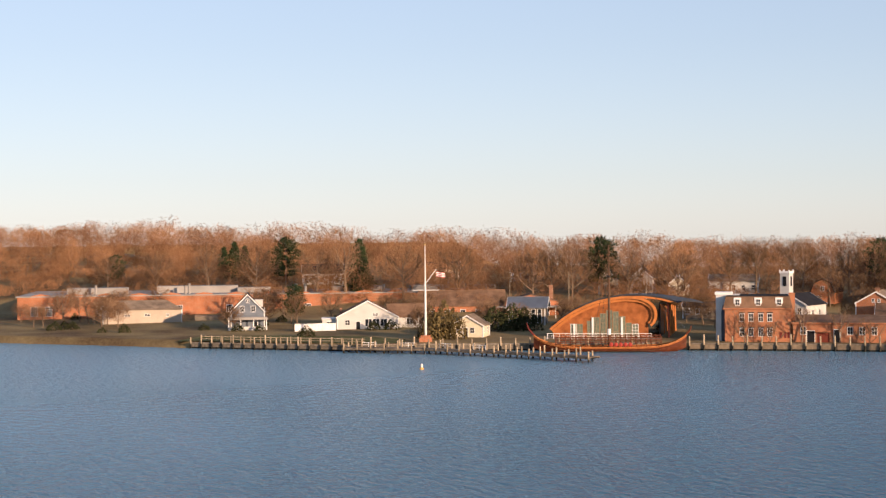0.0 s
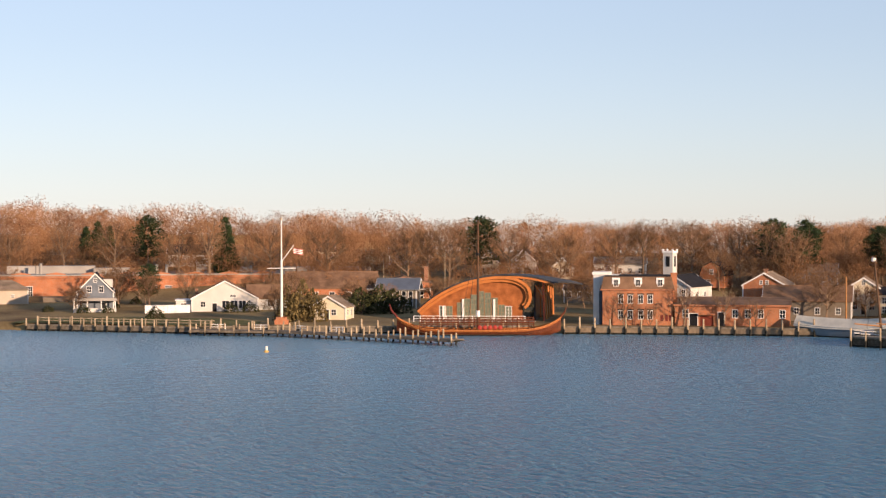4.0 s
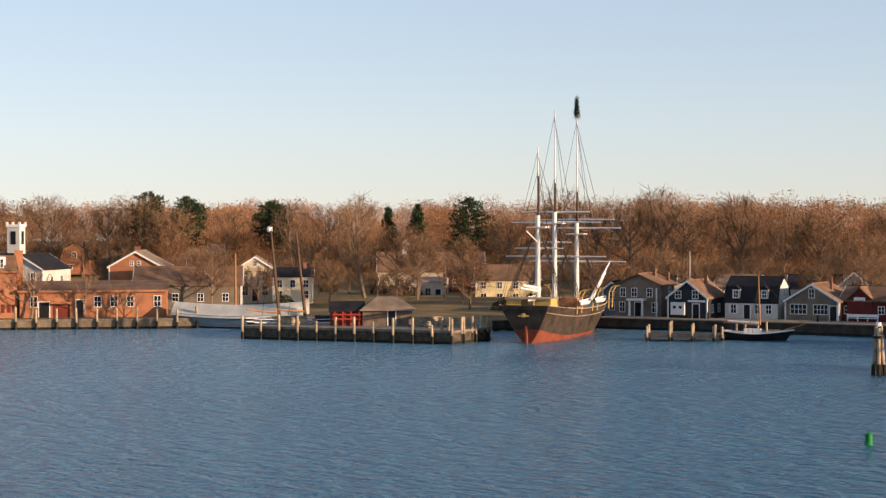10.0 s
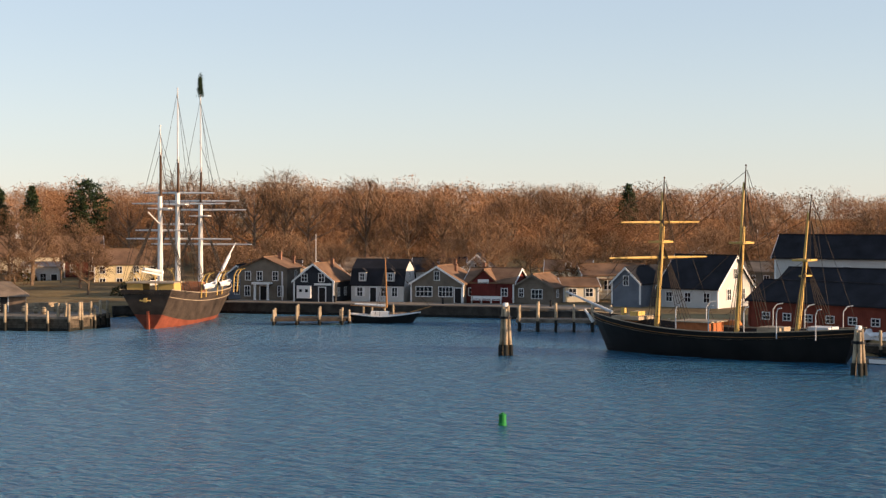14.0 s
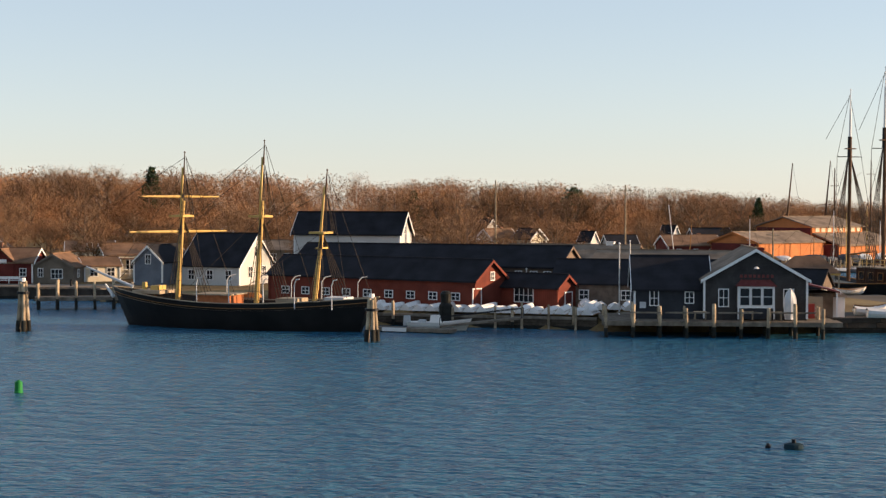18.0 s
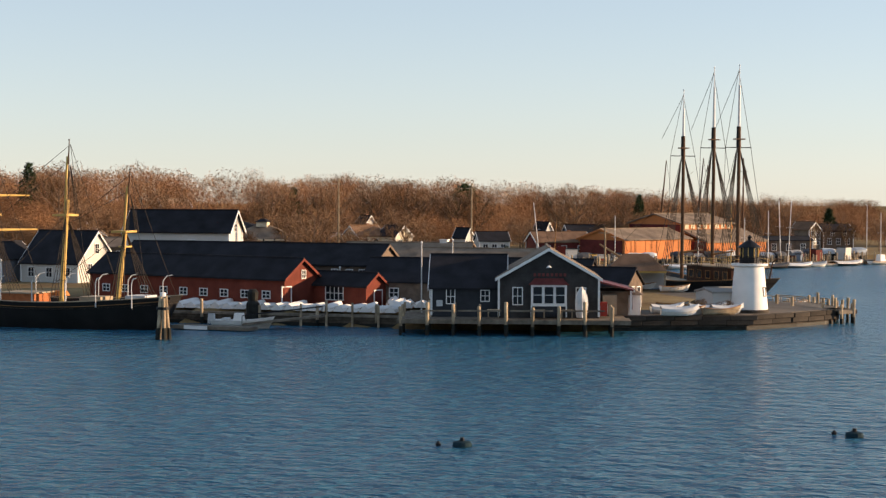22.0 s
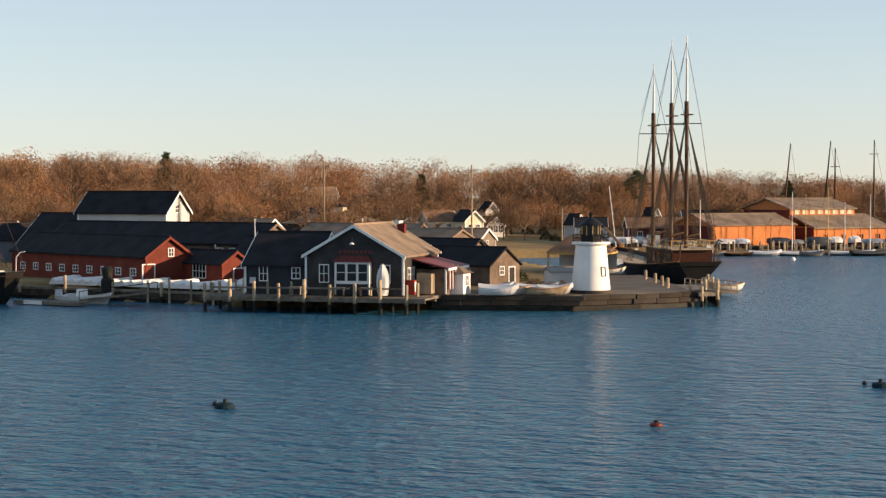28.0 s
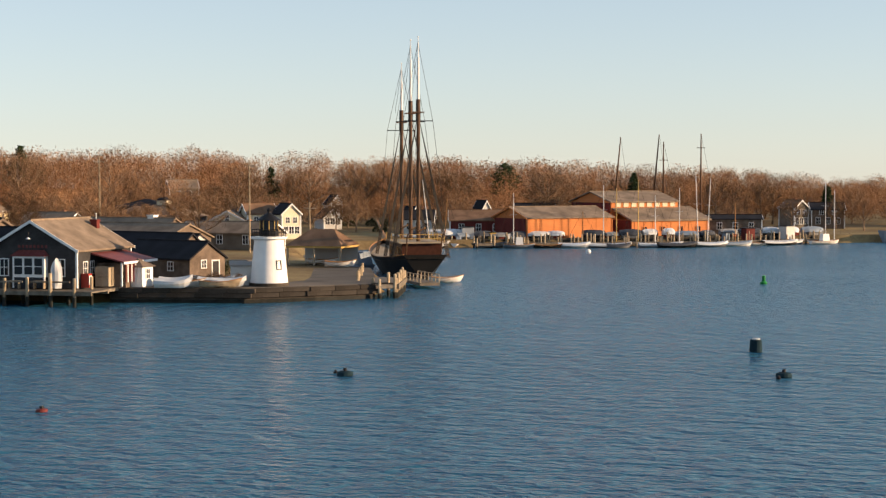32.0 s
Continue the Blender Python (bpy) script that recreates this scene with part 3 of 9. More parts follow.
def conifer_arrays(seed, h, spread, layers=16, pine=False):
    rng = np.random.default_rng(seed)
    bars = [((0, 0, -0.3), (0, 0, h * 0.97), h * 0.016, 0.03)]
    tp, td = [], []
    z0 = 0.3 if pine else 0.1
    for k in range(layers):
        s = k / (layers - 1)
        z = h * (z0 + (0.96 - z0) * s)
        r = spread * ((1 - s) ** 0.75 if not pine else math.sqrt(max(0.05, 1 - (1.6 * s - 0.6) ** 2)) * rng.uniform(0.75, 1.1)) + 0.3
        for j in range(9):
            a = rng.uniform(0, math.tau)
            rr = r * rng.uniform(0.65, 1.15)
            drop = -0.2 if not pine else 0.12
            e = np.array([math.cos(a) * rr, math.sin(a) * rr, z + drop * rr])
            s0 = np.array([0, 0, z])
            bars.append((s0, e, 0.05, 0.02))
            m = int(40 * rr / spread) + 8
            u = rng.uniform(0.2, 1.05, m)[:, None]
            tp.append(s0 + (e - s0) * u + rng.normal(0, 0.22, (m, 3)))
            td.append(unit(np.array([math.cos(a), math.sin(a), 0.25]) * 0.7 + rng.normal(0, 0.7, (m, 3))))
    tp, td = np.concatenate(tp), np.concatenate(td)
    n = len(tp)
    v, f = slivers(rng, tp, td, rng.uniform(0.4, 0.9, n), rng.uniform(0.18, 0.36, n))
    return bars, v, f


def bush_arrays(seed, r, h, n=900, size=0.3):
    rng = np.random.default_rng(seed)
    d = unit(rng.normal(size=(n, 3)))
    d[:, 2] = np.abs(d[:, 2])
    lump = 1 + 0.22 * np.sin(d[:, 0] * 5 + seed) * np.cos(d[:, 1] * 4)
    p = d * np.array([r, r, h]) * (rng.uniform(0.5, 1, n) ** 0.4 * lump)[:, None]
    v, f = slivers(rng, p, unit(d + rng.normal(0, 0.6, (n, 3))), rng.uniform(0.6, 1.4, n) * size, rng.uniform(0.5, 1, n) * size * 0.8)
    bars = [((0, 0, -0.2), (rng.uniform(-.3, .3) * r, rng.uniform(-.3, .3) * r, h * 0.6), 0.08, 0.03) for _ in range(4)]
    return bars, v, f


BARE = [
    tree_thing("bare_tree", "leafless spreading deciduous tree with fine brown twigs", bare_tree_arrays(1, 13, 5.0, 0.22, 9, 9, 30), M_twig),
    tree_thing("bare_tree", "leafless broad oak with heavy forked limbs", bare_tree_arrays(2, 14, 5.8, 0.25, 10, 8, 30, 0.5), M_twig),
    tree_thing("bare_tree", "tall leafless tree with upswept branches", bare_tree_arrays(3, 16, 4.2, 0.3, 10, 8, 28, 0.9), M_twig),
    tree_thing("bare_tree", "leafless round-crowned maple with dense russet twigs", bare_tree_arrays(4, 12, 4.8, 0.18, 11, 10, 40, 0.62), M_twig),
    tree_thing("bare_tree", "slender leafless tree with sparse twigs", bare_tree_arrays(5, 13, 3.4, 0.35, 7, 8, 26, 0.8, 0.06), M_twig),
    tree_thing("bare_tree", "small leafless tree with a low open crown", bare_tree_arrays(6, 8, 3.4, 0.2, 8, 7, 24, 0.6, 0.05, 1.1), M_twig),
    tree_thing("bare_tree", "slender sparse young tree by the seawall", bare_tree_arrays(8, 9, 3.6, 0.2, 9, 8, 12, 0.75, 0.035, 1.0, 120), M_twig),
]
CONI = [
    tree_thing("conifer", "dark green conical spruce", conifer_arrays(11, 14, 3.4), M_needle),
    tree_thing("conifer", "ragged dark green white pine", conifer_arrays(12, 16, 4.6, 13, True), M_needle),
    tree_thing("conifer", "narrow dark green cedar", conifer_arrays(13, 9, 1.8, 14), M_needle),
]
SHRUB = tree_thing("shrub", "dense clipped evergreen shrub beside the lawn", bush_arrays(21, 1.6, 2.4), M_shrub, category="shrub")


def plant(proto, x, y, size=1.0, rot=None, z=None, label="", wide=1.0):
    z = ground_at(x, y) if z is None else z
    rot = (x * 37 + y * 91) % 360 if rot is None else rot
    t = copy_thing(proto, pose(x, y, z - 0.1, 0, 0, rot) @ Matrix.Diagonal((size * wide, size * wide, size, 1)))
    return tagged(t, label)


def canopy(x, d):
    """How high the tops of the woods stand over the water: low at their edge, d metres from the river rising to the crest."""
    crest = np.interp(x, [-640, -540, -510, -490, -471, -454, -440, -430, -407, -395, -387, -370, -360, -347, -335, -320, -283, -271, -224, -205, -182, -170, -145, -133, -112, -95, -78, -62, -40, -17, -7, 26, 42, 60, 120],
                      [32, 30.5, 27, 24, 26.8, 23, 25.1, 22.2, 23.7, 20.4, 23.9, 22, 24, 21.6, 23.9, 22, 22.2, 23.8, 23.5, 24.6, 23.5, 22, 22.6, 24, 22.6, 20.6, 21, 22.4, 21, 20.6, 18.6, 17.8, 15.6, 14.2, 13.4])
    return 9 + (crest - 9) * np.clip((d - 40) / 130, 0.15, 1)


def under(k, x, y, size, heights=(13, 14, 16, 12, 13, 8, 9)):
    """The size at which a tree only just tops the woods."""
    return min(size, (float(canopy(x, 200.0)) + 0.6 - ground_at(x, y)) / heights[k])


# trees that stand apart: kind, x, y, size
for k, tx, ty, ts in (
        (0, -400, 172, 0.75), (5, -377, 172, 1.1), (5, -381, 178, 0.9), (0, -408, 180, 0.8), (6, -398, 178, 1.0), (4, -296, 209, 0.62), (5, -301, 212, 0.8), (6, -252, 262, 0.8),
        (6, -241, 251.5, 1.0), (6, -233, 259.5, 1.0), (6, -227, 264, 0.9), (6, -237, 255, 0.8), (6, -222, 267, 0.9), (0, -222, 288, 0.85), (3, -246, 292, 0.8), (0, -232, 297, 0.8),
        (1, -204, 322, 0.95), (4, -193, 318, 0.9),
        (5, -186, 308, 1.1), (0, -178, 316, 0.8), (2, -216, 324, 1.1), (1, -212, 328, 1.0), (0, -205, 324, 0.9), (0, -231, 329, 1.05), (3, -224, 331, 1.0), (5, -213, 308, 1.0), (0, 59, 451, 0.6), (3, 53.4, 458, 0.6), (1, 43.9, 441, 0.55), (0, 65.4, 464, 0.6), (3, 33.6, 435, 0.6), (0, -23.1, 422, 0.7)):
    plant(BARE[k], tx, ty, ts)
for k, tx, ty, ts in (
        (5, -170, 318, 1.1), (3, -135, 352, 0.95), (0, -122, 350, 0.9), (0, -97, 350, 0.85), (5, -114, 322, 0.9), (5, -101, 326, 0.9), (4, -96, 338, 0.8), (0, -59.6, 324, 0.85), (1, -46, 331.1, 0.75), (0, -160, 322, 0.8), (3, -151, 321, 0.75), (1, -143, 322, 0.7), (0, -127, 323, 0.75), (5, -133, 320, 1.0)):
    plant(BARE[k], tx, ty, ts)
for k, tx, ty, ts in ((1, -355, 213, 0.62), (2, -470, 260, 1.2), (2, -466, 254, 1.1), (2, -474, 266, 1.0), (2, 51.8, 468, 1.0)):
    plant(CONI[k], tx, ty, ts)

# crowns that stand out of the woods
for k, tx, ty, ts in (
        (0, -410.8, 233.8, 1.36), (2, -386.2, 248.1, 1.16), (0, -356.5, 263.5, 1.36), (1, -341.1, 283.6, 1.34), (0, -337.1, 286.9, 1.36), (3, -315.9, 304.7, 1.36), (3, -345.1, 280.3, 1.36),
        (0, -316.8, 325.2, 1.16), (1, -303.1, 338.1, 1.26), (1, -282.8, 342.6, 1.29), (0, -294.0, 346.1, 1.16), (2, -425.3, 227.8, 1.06), (1, -372.7, 257.9, 1.17), (3, -439.3, 217.6, 1.22),
        (0, -456.0, 209.9, 1.05), (4, -312.1, 329.8, 1.25), (0, -392.1, 242.1, 1.30), (1, -328.0, 299.0, 1.15), (3, -274.2, 341.8, 1.31)):
    plant(BARE[k], tx, ty, under(k, tx, ty, ts))
for k, tx, ty, ts in (
        (1, -327.6, 361.9, 1.09), (1, -311.2, 376.7, 1.04), (0, -295.2, 389.5, 0.93), (2, -253.4, 355.7, 1.00), (2, -242.3, 363.2, 1.10), (2, -249.4, 359.6, 0.97), (1, -183.6, 365.6, 1.30),
        (2, -176.3, 362.2, 1.24), (1, -172.5, 363.8, 1.25), (2, -161.0, 364.0, 1.12), (3, -148.2, 368.5, 1.24), (2, -198.3, 367.6, 1.20), (1, -191.1, 366.6, 1.21), (0, -207.6, 362.8, 1.10),
        (0, -274.1, 339.9, 0.92), (0, -288.8, 332.4, 0.86), (1, -281.5, 336.2, 0.72), (0, -153.2, 364.7, 1.13)):
    plant(BARE[k], tx, ty, under(k, tx, ty, ts))
for k, tx, ty, ts in (
        (1, -185.1, 384.7, 1.29), (2, -161.1, 364.0, 1.14), (3, -143.6, 365.6, 1.05), (0, -161.2, 393.6, 1.08), (3, -143.2, 398.9, 1.16), (0, -145.1, 429.4, 1.13), (0, -135.9, 431.5, 1.17),
        (1, -116.4, 415.0, 1.09), (0, -148.8, 436.6, 1.13), (1, -137.4, 429.0, 1.09), (0, -76, 438.1, 1.09), (1, -62.7, 449.6, 0.99), (1, -47.5, 467.8, 1.12), (0, -43.2, 463.9, 1.07),
        (1, -8.6, 452.7, 1.04), (0, 39.8, 478.2, 1.01), (0, 30.6, 473.9, 0.93), (0, -35, 463.9, 1.04), (1, -55.4, 458, 0.93), (0, -122.6, 432.1, 1.12)):
    plant(BARE[k], tx, ty, under(k, tx, ty, ts))
for k, tx, ty, ts in (
        (2, -72.4, 444, 0.61), (1, -66.6, 450.2, 0.91), (1, -52.5, 462.4, 1.01), (0, -35.5, 460.3, 1.05), (1, -147.1, 404.3, 0.90), (0, -136.7, 409.6, 1.02), (0, -116.2, 418.8, 1.03),
        (1, -102.6, 430.4, 0.96), (0, -97.6, 442.7, 0.88), (4, -99.3, 435.4, 0.79), (1, -74.4, 442.3, 1.00), (1, -54.8, 461, 1.06), (0, -11.9, 469.4, 1.07), (0, 27.1, 476.3, 0.95),
        (0, 37.2, 477.4, 0.81), (0, -3.6, 471.2, 0.91), (1, 5.7, 482.7, 0.92), (0, -30.7, 460.4, 1.05), (0, 14.8, 484.3, 0.95), (0, 47.5, 488, 0.73), (0, 58.1, 488.5, 0.71)):
    plant(BARE[k], tx, ty, under(k, tx, ty, ts))
for k, tx, ty, ts in (
        (1, -416.3, 247.0, 1.10), (0, -390.0, 255.1, 1.19), (1, -337.4, 297.7, 1.08), (1, -283.9, 346.6, 1.03), (1, -465.8, 217.3, 0.65), (1, -263.4, 362.4, 0.90), (1, -277.1, 351.9, 0.92),
        (0, -242.3, 374.1, 0.92), (0, -237.2, 377.3, 0.95), (1, -222.7, 374.1, 0.95), (1, -303.2, 383.2, 0.86), (1, -276.5, 378.5, 0.80), (0, -128.5, 441.1, 1.04), (0, 8.2, 475.1, 0.84),
        (1, -31.7, 533.4, 0.82), (0, -72, 451.2, 0.86)):
    plant(CONI[k], tx, ty, under(k, tx, ty, ts, (14, 16, 9)))

# houses on the slope stand in small clearings: x, y, radius
CLEARINGS = [(-55, 438, 8), (-102.6, 467, 9), (-52, 420, 7), (-20, 418, 6), (-34, 423, 6), (46, 452, 9)]


def woodland(name, label, seed, count, where, protos, size=(0.7, 1.0), m=None, near=0):
    """Far woods in one mesh: leafless trees too many to count."""
    rng = np.random.default_rng(seed)
    vs, fs, n = [], [], 0
    done = 0
    for _ in range(60):
        px, py = rng.uniform(where[0], where[1], 4000), rng.uniform(where[2], where[3], 4000)
        d = shore_distance(px, py)
        open_ = np.all([np.hypot(px - cx, py - cy) > cr for cx, cy, cr in CLEARINGS], axis=0)
        ok = open_ & (d > wood_edge(px, py) + near) & (d < wood_edge(px, py) + where[4]) & in_sight(px, py)
        px, py, top = px[ok], py[ok], canopy(px, d)[ok]
        pz = land_height(px, py)
        for x, y, z, cap in zip(px, py, pz, top):
            if done >= count:
                break
            v, f = protos[rng.integers(len(protos))]
            a = rng.uniform(0, math.tau)
            s = rng.uniform(*size) * (np.interp(x, [-420, -220, -130, -60, 60], [1.0, 1.1, 1.2, 1.1, 0.95])) * (1 + 0.6 * noise.noise(Vector((x / 34, y / 34, 0))))
            lump = 0.97 + 0.2 * noise.noise(Vector((x / 21, y / 21, 7)))
            s = max(0.35, min(s, (cap * rng.uniform(0.94, 1.02) * lump - z) / v[:, 2].max()))
            c, q = math.cos(a) * s, math.sin(a) * s
            vs.append(np.stack([v[:, 0] * c - v[:, 1] * q + x, v[:, 0] * q + v[:, 1] * c + y, v[:, 2] * s + z], 1))
            fs.append(f + n)
            n += len(v)
            done += 1
    ob = new(name, raw_mesh(name, np.concatenate(vs), np.concatenate(fs), m))
    return tagged(ob, label, "woodland", kind="stuff")


def brush(seed):
    bars, v, f = bare_tree_arrays(seed, 4.2, 2.6, 0.05, 5, 4, 7, 0.6, 0.07, 0.8, 330)
    return v, f


def wood_edge(x, y):
    """How far from the water the woods begin."""
    return np.interp(x, [-700, -420, -300, -235, -180, -110, -70, -30, 200], [92, 92, 84, 84, 60, 58, 80, 50, 45])


def in_sight(x, y):
    b = np.degrees(np.arctan2(x + 20, y - 20))
    return (b > -72) & (b < 12)


def far_tree(seed, h, spread, up=0.7, wide=0.08):
    bars, v, f = bare_tree_arrays(seed, h, spread, 0.1, 8, 6, 5, up, wide, 0.85, 860, 1.05)
    vv, ff, n = [v], [f], len(v)
    for a, b, ra, rb in bars[:14]:
        a, b = np.array(a, float), np.array(b, float)
        for side in (np.array([1, 0, 0.0]), np.array([0, 1, 0.0])):
            vv.append(np.array([a - side * ra, a + side * ra, b + side * rb]))
            ff.append(np.array([[n, n + 1, n + 2]]))
            n += 3
    return np.concatenate(vv), np.concatenate(ff)


FAR = [far_tree(31, 12, 4.6), far_tree(32, 13.5, 4.0, 0.9), far_tree(33, 11, 5.0, 0.55), far_tree(34, 14, 4.4, 0.8), far_tree(35, 7, 4.0, 0.5), far_tree(36, 5, 3.6, 0.5)]
CREST_TREES = [bare_tree_arrays(51, 12, 5.0, 0.1, 6, 4, 4, 0.6, 0.12, 0.9, 420, 1.25)[1:], bare_tree_arrays(52, 13, 4.4, 0.1, 6, 4, 4, 0.8, 0.12, 0.9, 400, 1.25)[1:]]
M_wood = mat("winter_wood", (0.2, 0.1, 0.047), 0.95, var=0.45, scale=0.05, fine=0.4, bump=0, hue=(0.31, 0.165, 0.08), spec=0.05)
woodland("woodland", "leafless brown winter woods along the rising ground", 5, 2000, (-820, 330, 120, 720, 170), FAR, m=M_wood)
woodland("woodland_beyond", "distant leafless woods on the low ridge", 6, 900, (-1000, 330, 200, 800, 230), CREST_TREES, (0.95, 1.3), m=M_wood, near=120)
woodland("undergrowth", "leafless brown brush along the edge of the woods", 9, 900, (-700, 140, 150, 620, 50), [brush(41), brush(42), brush(43)], (0.7, 1.2), m=M_wood)

# ---- piles, quays and docks ----


def pile_mesh(h=3.2, r=0.17, wet=1.1):
    """A pile with a dark wet foot and a pale dry head; its origin is at the water."""
    me = bpy.data.meshes.new("pile")
    bm = bmesh.new()
    lathe(bm, [(r * 1.08, -1.5), (r * 1.06, wet), (r, wet + 0.05), (r * 0.95, h - 0.08), (r * 0.75, h)], 9)
    for f in bm.faces:
        f.material_index = 1 if f.calc_center_median().z < wet else 0
    bm.to_mesh(me)
    bm.free()
    me.materials.append(M_pile)
    me.materials.append(M_wetpile)
    return me


PILES = [pile_mesh(2.6), pile_mesh(3.0), pile_mesh(3.3, 0.19)]


def along(pts, step, start=0.0):
    """Points each step metres along a line, with the heading."""
    out, left = [], start
    for (ax, ay), (bx, by) in zip(pts, pts[1:]):
        d = math.hypot(bx - ax, by - ay)
        while left <= d:
            out.append((ax + (bx - ax) * left / d, ay + (by - ay) * left / d, math.degrees(math.atan2(by - ay, bx - ax))))
            left += step
        left -= d
    return out


def piles_on(parent, pts, step, kind=1, lift=0.0, start=0.3, name="post"):
    for k, (x, y, a) in enumerate(along(pts, step, start)):
        o = new(name, PILES[(kind + (k % 3 == 1)) % 3])
        o.parent = parent
        o.matrix_basis = pose(x, y, lift + ((k * 7) % 5 - 2) * 0.06, ((k * 5) % 3 - 1) * 0.8, ((k * 3) % 5 - 2) * 0.6, k * 40)


def strip(pts, z0, z1, out=0.0, thick=0.4):
    """An upright band along a line; it stands out to the right of the way by out metres."""
    bm = bmesh.new()
    for (ax, ay), (bx, by) in zip(pts, pts[1:]):
        d = math.hypot(bx - ax, by - ay)
        nx, ny = (by - ay) / d, -(bx - ax) / d
        ux, uy = (bx - ax) / d * 0.1, (by - ay) / d * 0.1
        q = [(ax + nx * out - ux, ay + ny * out - uy), (bx + nx * out + ux, by + ny * out + uy), (bx + nx * (out - thick) + ux, by + ny * (out - thick) + uy), (ax + nx * (out - thick) - ux, ay + ny * (out - thick) - uy)]
        lo, hi = [bm.verts.new((*p, z0)) for p in q], [bm.verts.new((*p, z1)) for p in q]
        bm.faces.new(lo[::-1])
        bm.faces.new(hi)
        for k in range(4):
            bm.faces.new((lo[k], lo[(k + 1) % 4], hi[(k + 1) % 4], hi[k]))
    bmesh.ops.recalc_face_normals(bm, faces=bm.faces)
    return bm


def quay(name, label, pts, top, face, cap=None, step=3.0, out=0.25, kind=1, lift=0.0, low=-1.5):
    q = thing(name, label, "quay", 0, 0, 0, 0, kind="structure")
    part("wall_face", strip(pts, low, top - 0.25, out), face, q)
    part("wet_band", strip(pts, low, 0.35, out + 0.05), M_wetpile, q)
    part("cap_beam", strip(pts, top - 0.25, top + 0.02, out + 0.12, 0.6), cap or M_pier, q)
    if step:
        piles_on(q, [(x + 0, y) for x, y in offset(pts, out + 0.3)], step, kind, lift)
    return q


def offset(pts, d):
    """The line moved to the right of its way."""
    out = []
    for k, (x, y) in enumerate(pts):
        a, b = pts[max(0, k - 1)], pts[min(len(pts) - 1, k + 1)]
        n = math.hypot(b[0] - a[0], b[1] - a[1])
        out.append((x + (b[1] - a[1]) / n * d, y - (b[0] - a[0]) / n * d))
    return out


def dock(name, label, pts, width, z, step=3.0, kind=0, lift=0.0, rail=0.0):
    """A plank dock on piles; pts: the line of its middle."""
    q = thing(name, label, "dock", 0, 0, 0, 0)
    left, right = offset(pts, -width / 2), offset(pts, width / 2)
    part("deck", strip(pts, z - 0.15, z, width / 2, width), M_pier, q)
    for line in (left, right):
        part("edge_beam", strip(line, z - 0.42, z - 0.1, 0.1, 0.2), M_pier, q)
        piles_on(q, line, step, kind, lift)
    for k, (x, y, a) in enumerate(along(pts, step, 0.3)):
        o = part("cross_beam", boxes((-0.12, 0.12, -width / 2, width / 2, z - 0.5, z - 0.2)), M_wetpile, q) if k == 0 else new("cross_beam", first)
        first = o.data
        o.parent = q
        o.matrix_basis = pose(x, y, 0, 0, 0, a)
    if rail:
        for line in (left, right):
            part("hand_rail", strip(line, z + rail - 0.1, z + rail, 0.05, 0.1), M_pier, q)
    return q


def platform(name, label, poly, z, m, thick=0.3, low=None, kind="structure"):
    bm = bmesh.new()
    a, b = [bm.verts.new((x, y, z)) for x, y in poly], [bm.verts.new((x, y, z - thick)) for x, y in poly]
    bm.faces.new(a)
    bm.faces.new(b[::-1])
    for k in range(len(poly)):
        j = (k + 1) % len(poly)
        bm.faces.new((a[k], b[k], b[j], a[j]))
    bmesh.ops.recalc_face_normals(bm, faces=bm.faces)
    return tagged(part(name, bm, m), label, "pavement" if kind == "structure" else "dock", kind=kind)


# the upstream lawn, its bulkhead and long dock
quay("quay_lawn", "low weathered timber bulkhead with square posts along the lawn", [(-326, 169.4), (-309, 180), (-293.5, 189.6)], 1.3, M_pier, None, 2.6, 0.25, 0)
fence = thing("rail_fence", "weathered post and rail fence along the lawn bulkhead", "fence", 0, 0, 0)
for k, (x, y, a) in enumerate(along([(-325, 171.5), (-309, 181.6), (-292, 192)], 2.4)):
    o = part("post", boxes((-0.09, 0.09, -0.09, 0.09, 1.1, 2.7)), M_pile, fence) if k == 0 else new("post", post_mesh)
    post_mesh = o.data
    o.parent = fence
    o.matrix_basis = pose(x, y, 0, 0, 0, a)
for z in (1.95, 2.45):
    part("rail", strip([(-325, 171.5), (-309, 181.6), (-292, 192)], z, z + 0.12, 0.05, 0.1), M_pile, fence)
quay("quay_flagpole", "timber faced quay behind the long dock", [(-293, 190.4), (-282, 203.4), (-267, 222.4), (-253.4, 239)], 1.5, M_pier, None, 3.0, 0.25, 0)
dock("long_dock", "long weathered plank dock on piles reaching over the river", [(-291.5, 186.8), (-277.6, 197.6), (-258.9, 203), (-237.2, 207.4)], 3.0, 1.1, 2.9, 0, -0.4)
for k, (x, y, a) in enumerate(along([(-291, 189), (-278, 199.3), (-259.2, 204.8)], 8.5, 3)):
    o = thing("dock_bench", "white painted timber railing section on the dock", "railing", x, y, 1.1, a)
    part("rail", boxes((-1.6, 1.6, -0.04, 0.04, 0.85, 0.95), (-1.6, 1.6, -0.03, 0.03, 0.4, 0.48)), M_trim, o)
    for u in (-1.5, 0, 1.5):
        part("post", boxes((u - 0.05, u + 0.05, -0.05, 0.05, 0, 1.0)), M_trim, o)
lawn_xy = [(-330, 168), (-316, 177), (-300, 188), (-291, 194), (-289, 200), (-297, 206), (-312, 204), (-330, 190), (-338, 178)]
M_lawn = mat("mown_winter_lawn", (0.085, 0.09, 0.03), 0.95, var=0.3, scale=0.3, fine=4, bump=0.4, hue=(0.12, 0.11, 0.035))
bm = bmesh.new()
f = bm.faces.new([bm.verts.new((x, y, 0)) for x, y in lawn_xy])
bmesh.ops.triangulate(bm, faces=[f])
bmesh.ops.subdivide_edges(bm, edges=bm.edges, cuts=5, use_grid_fill=True)
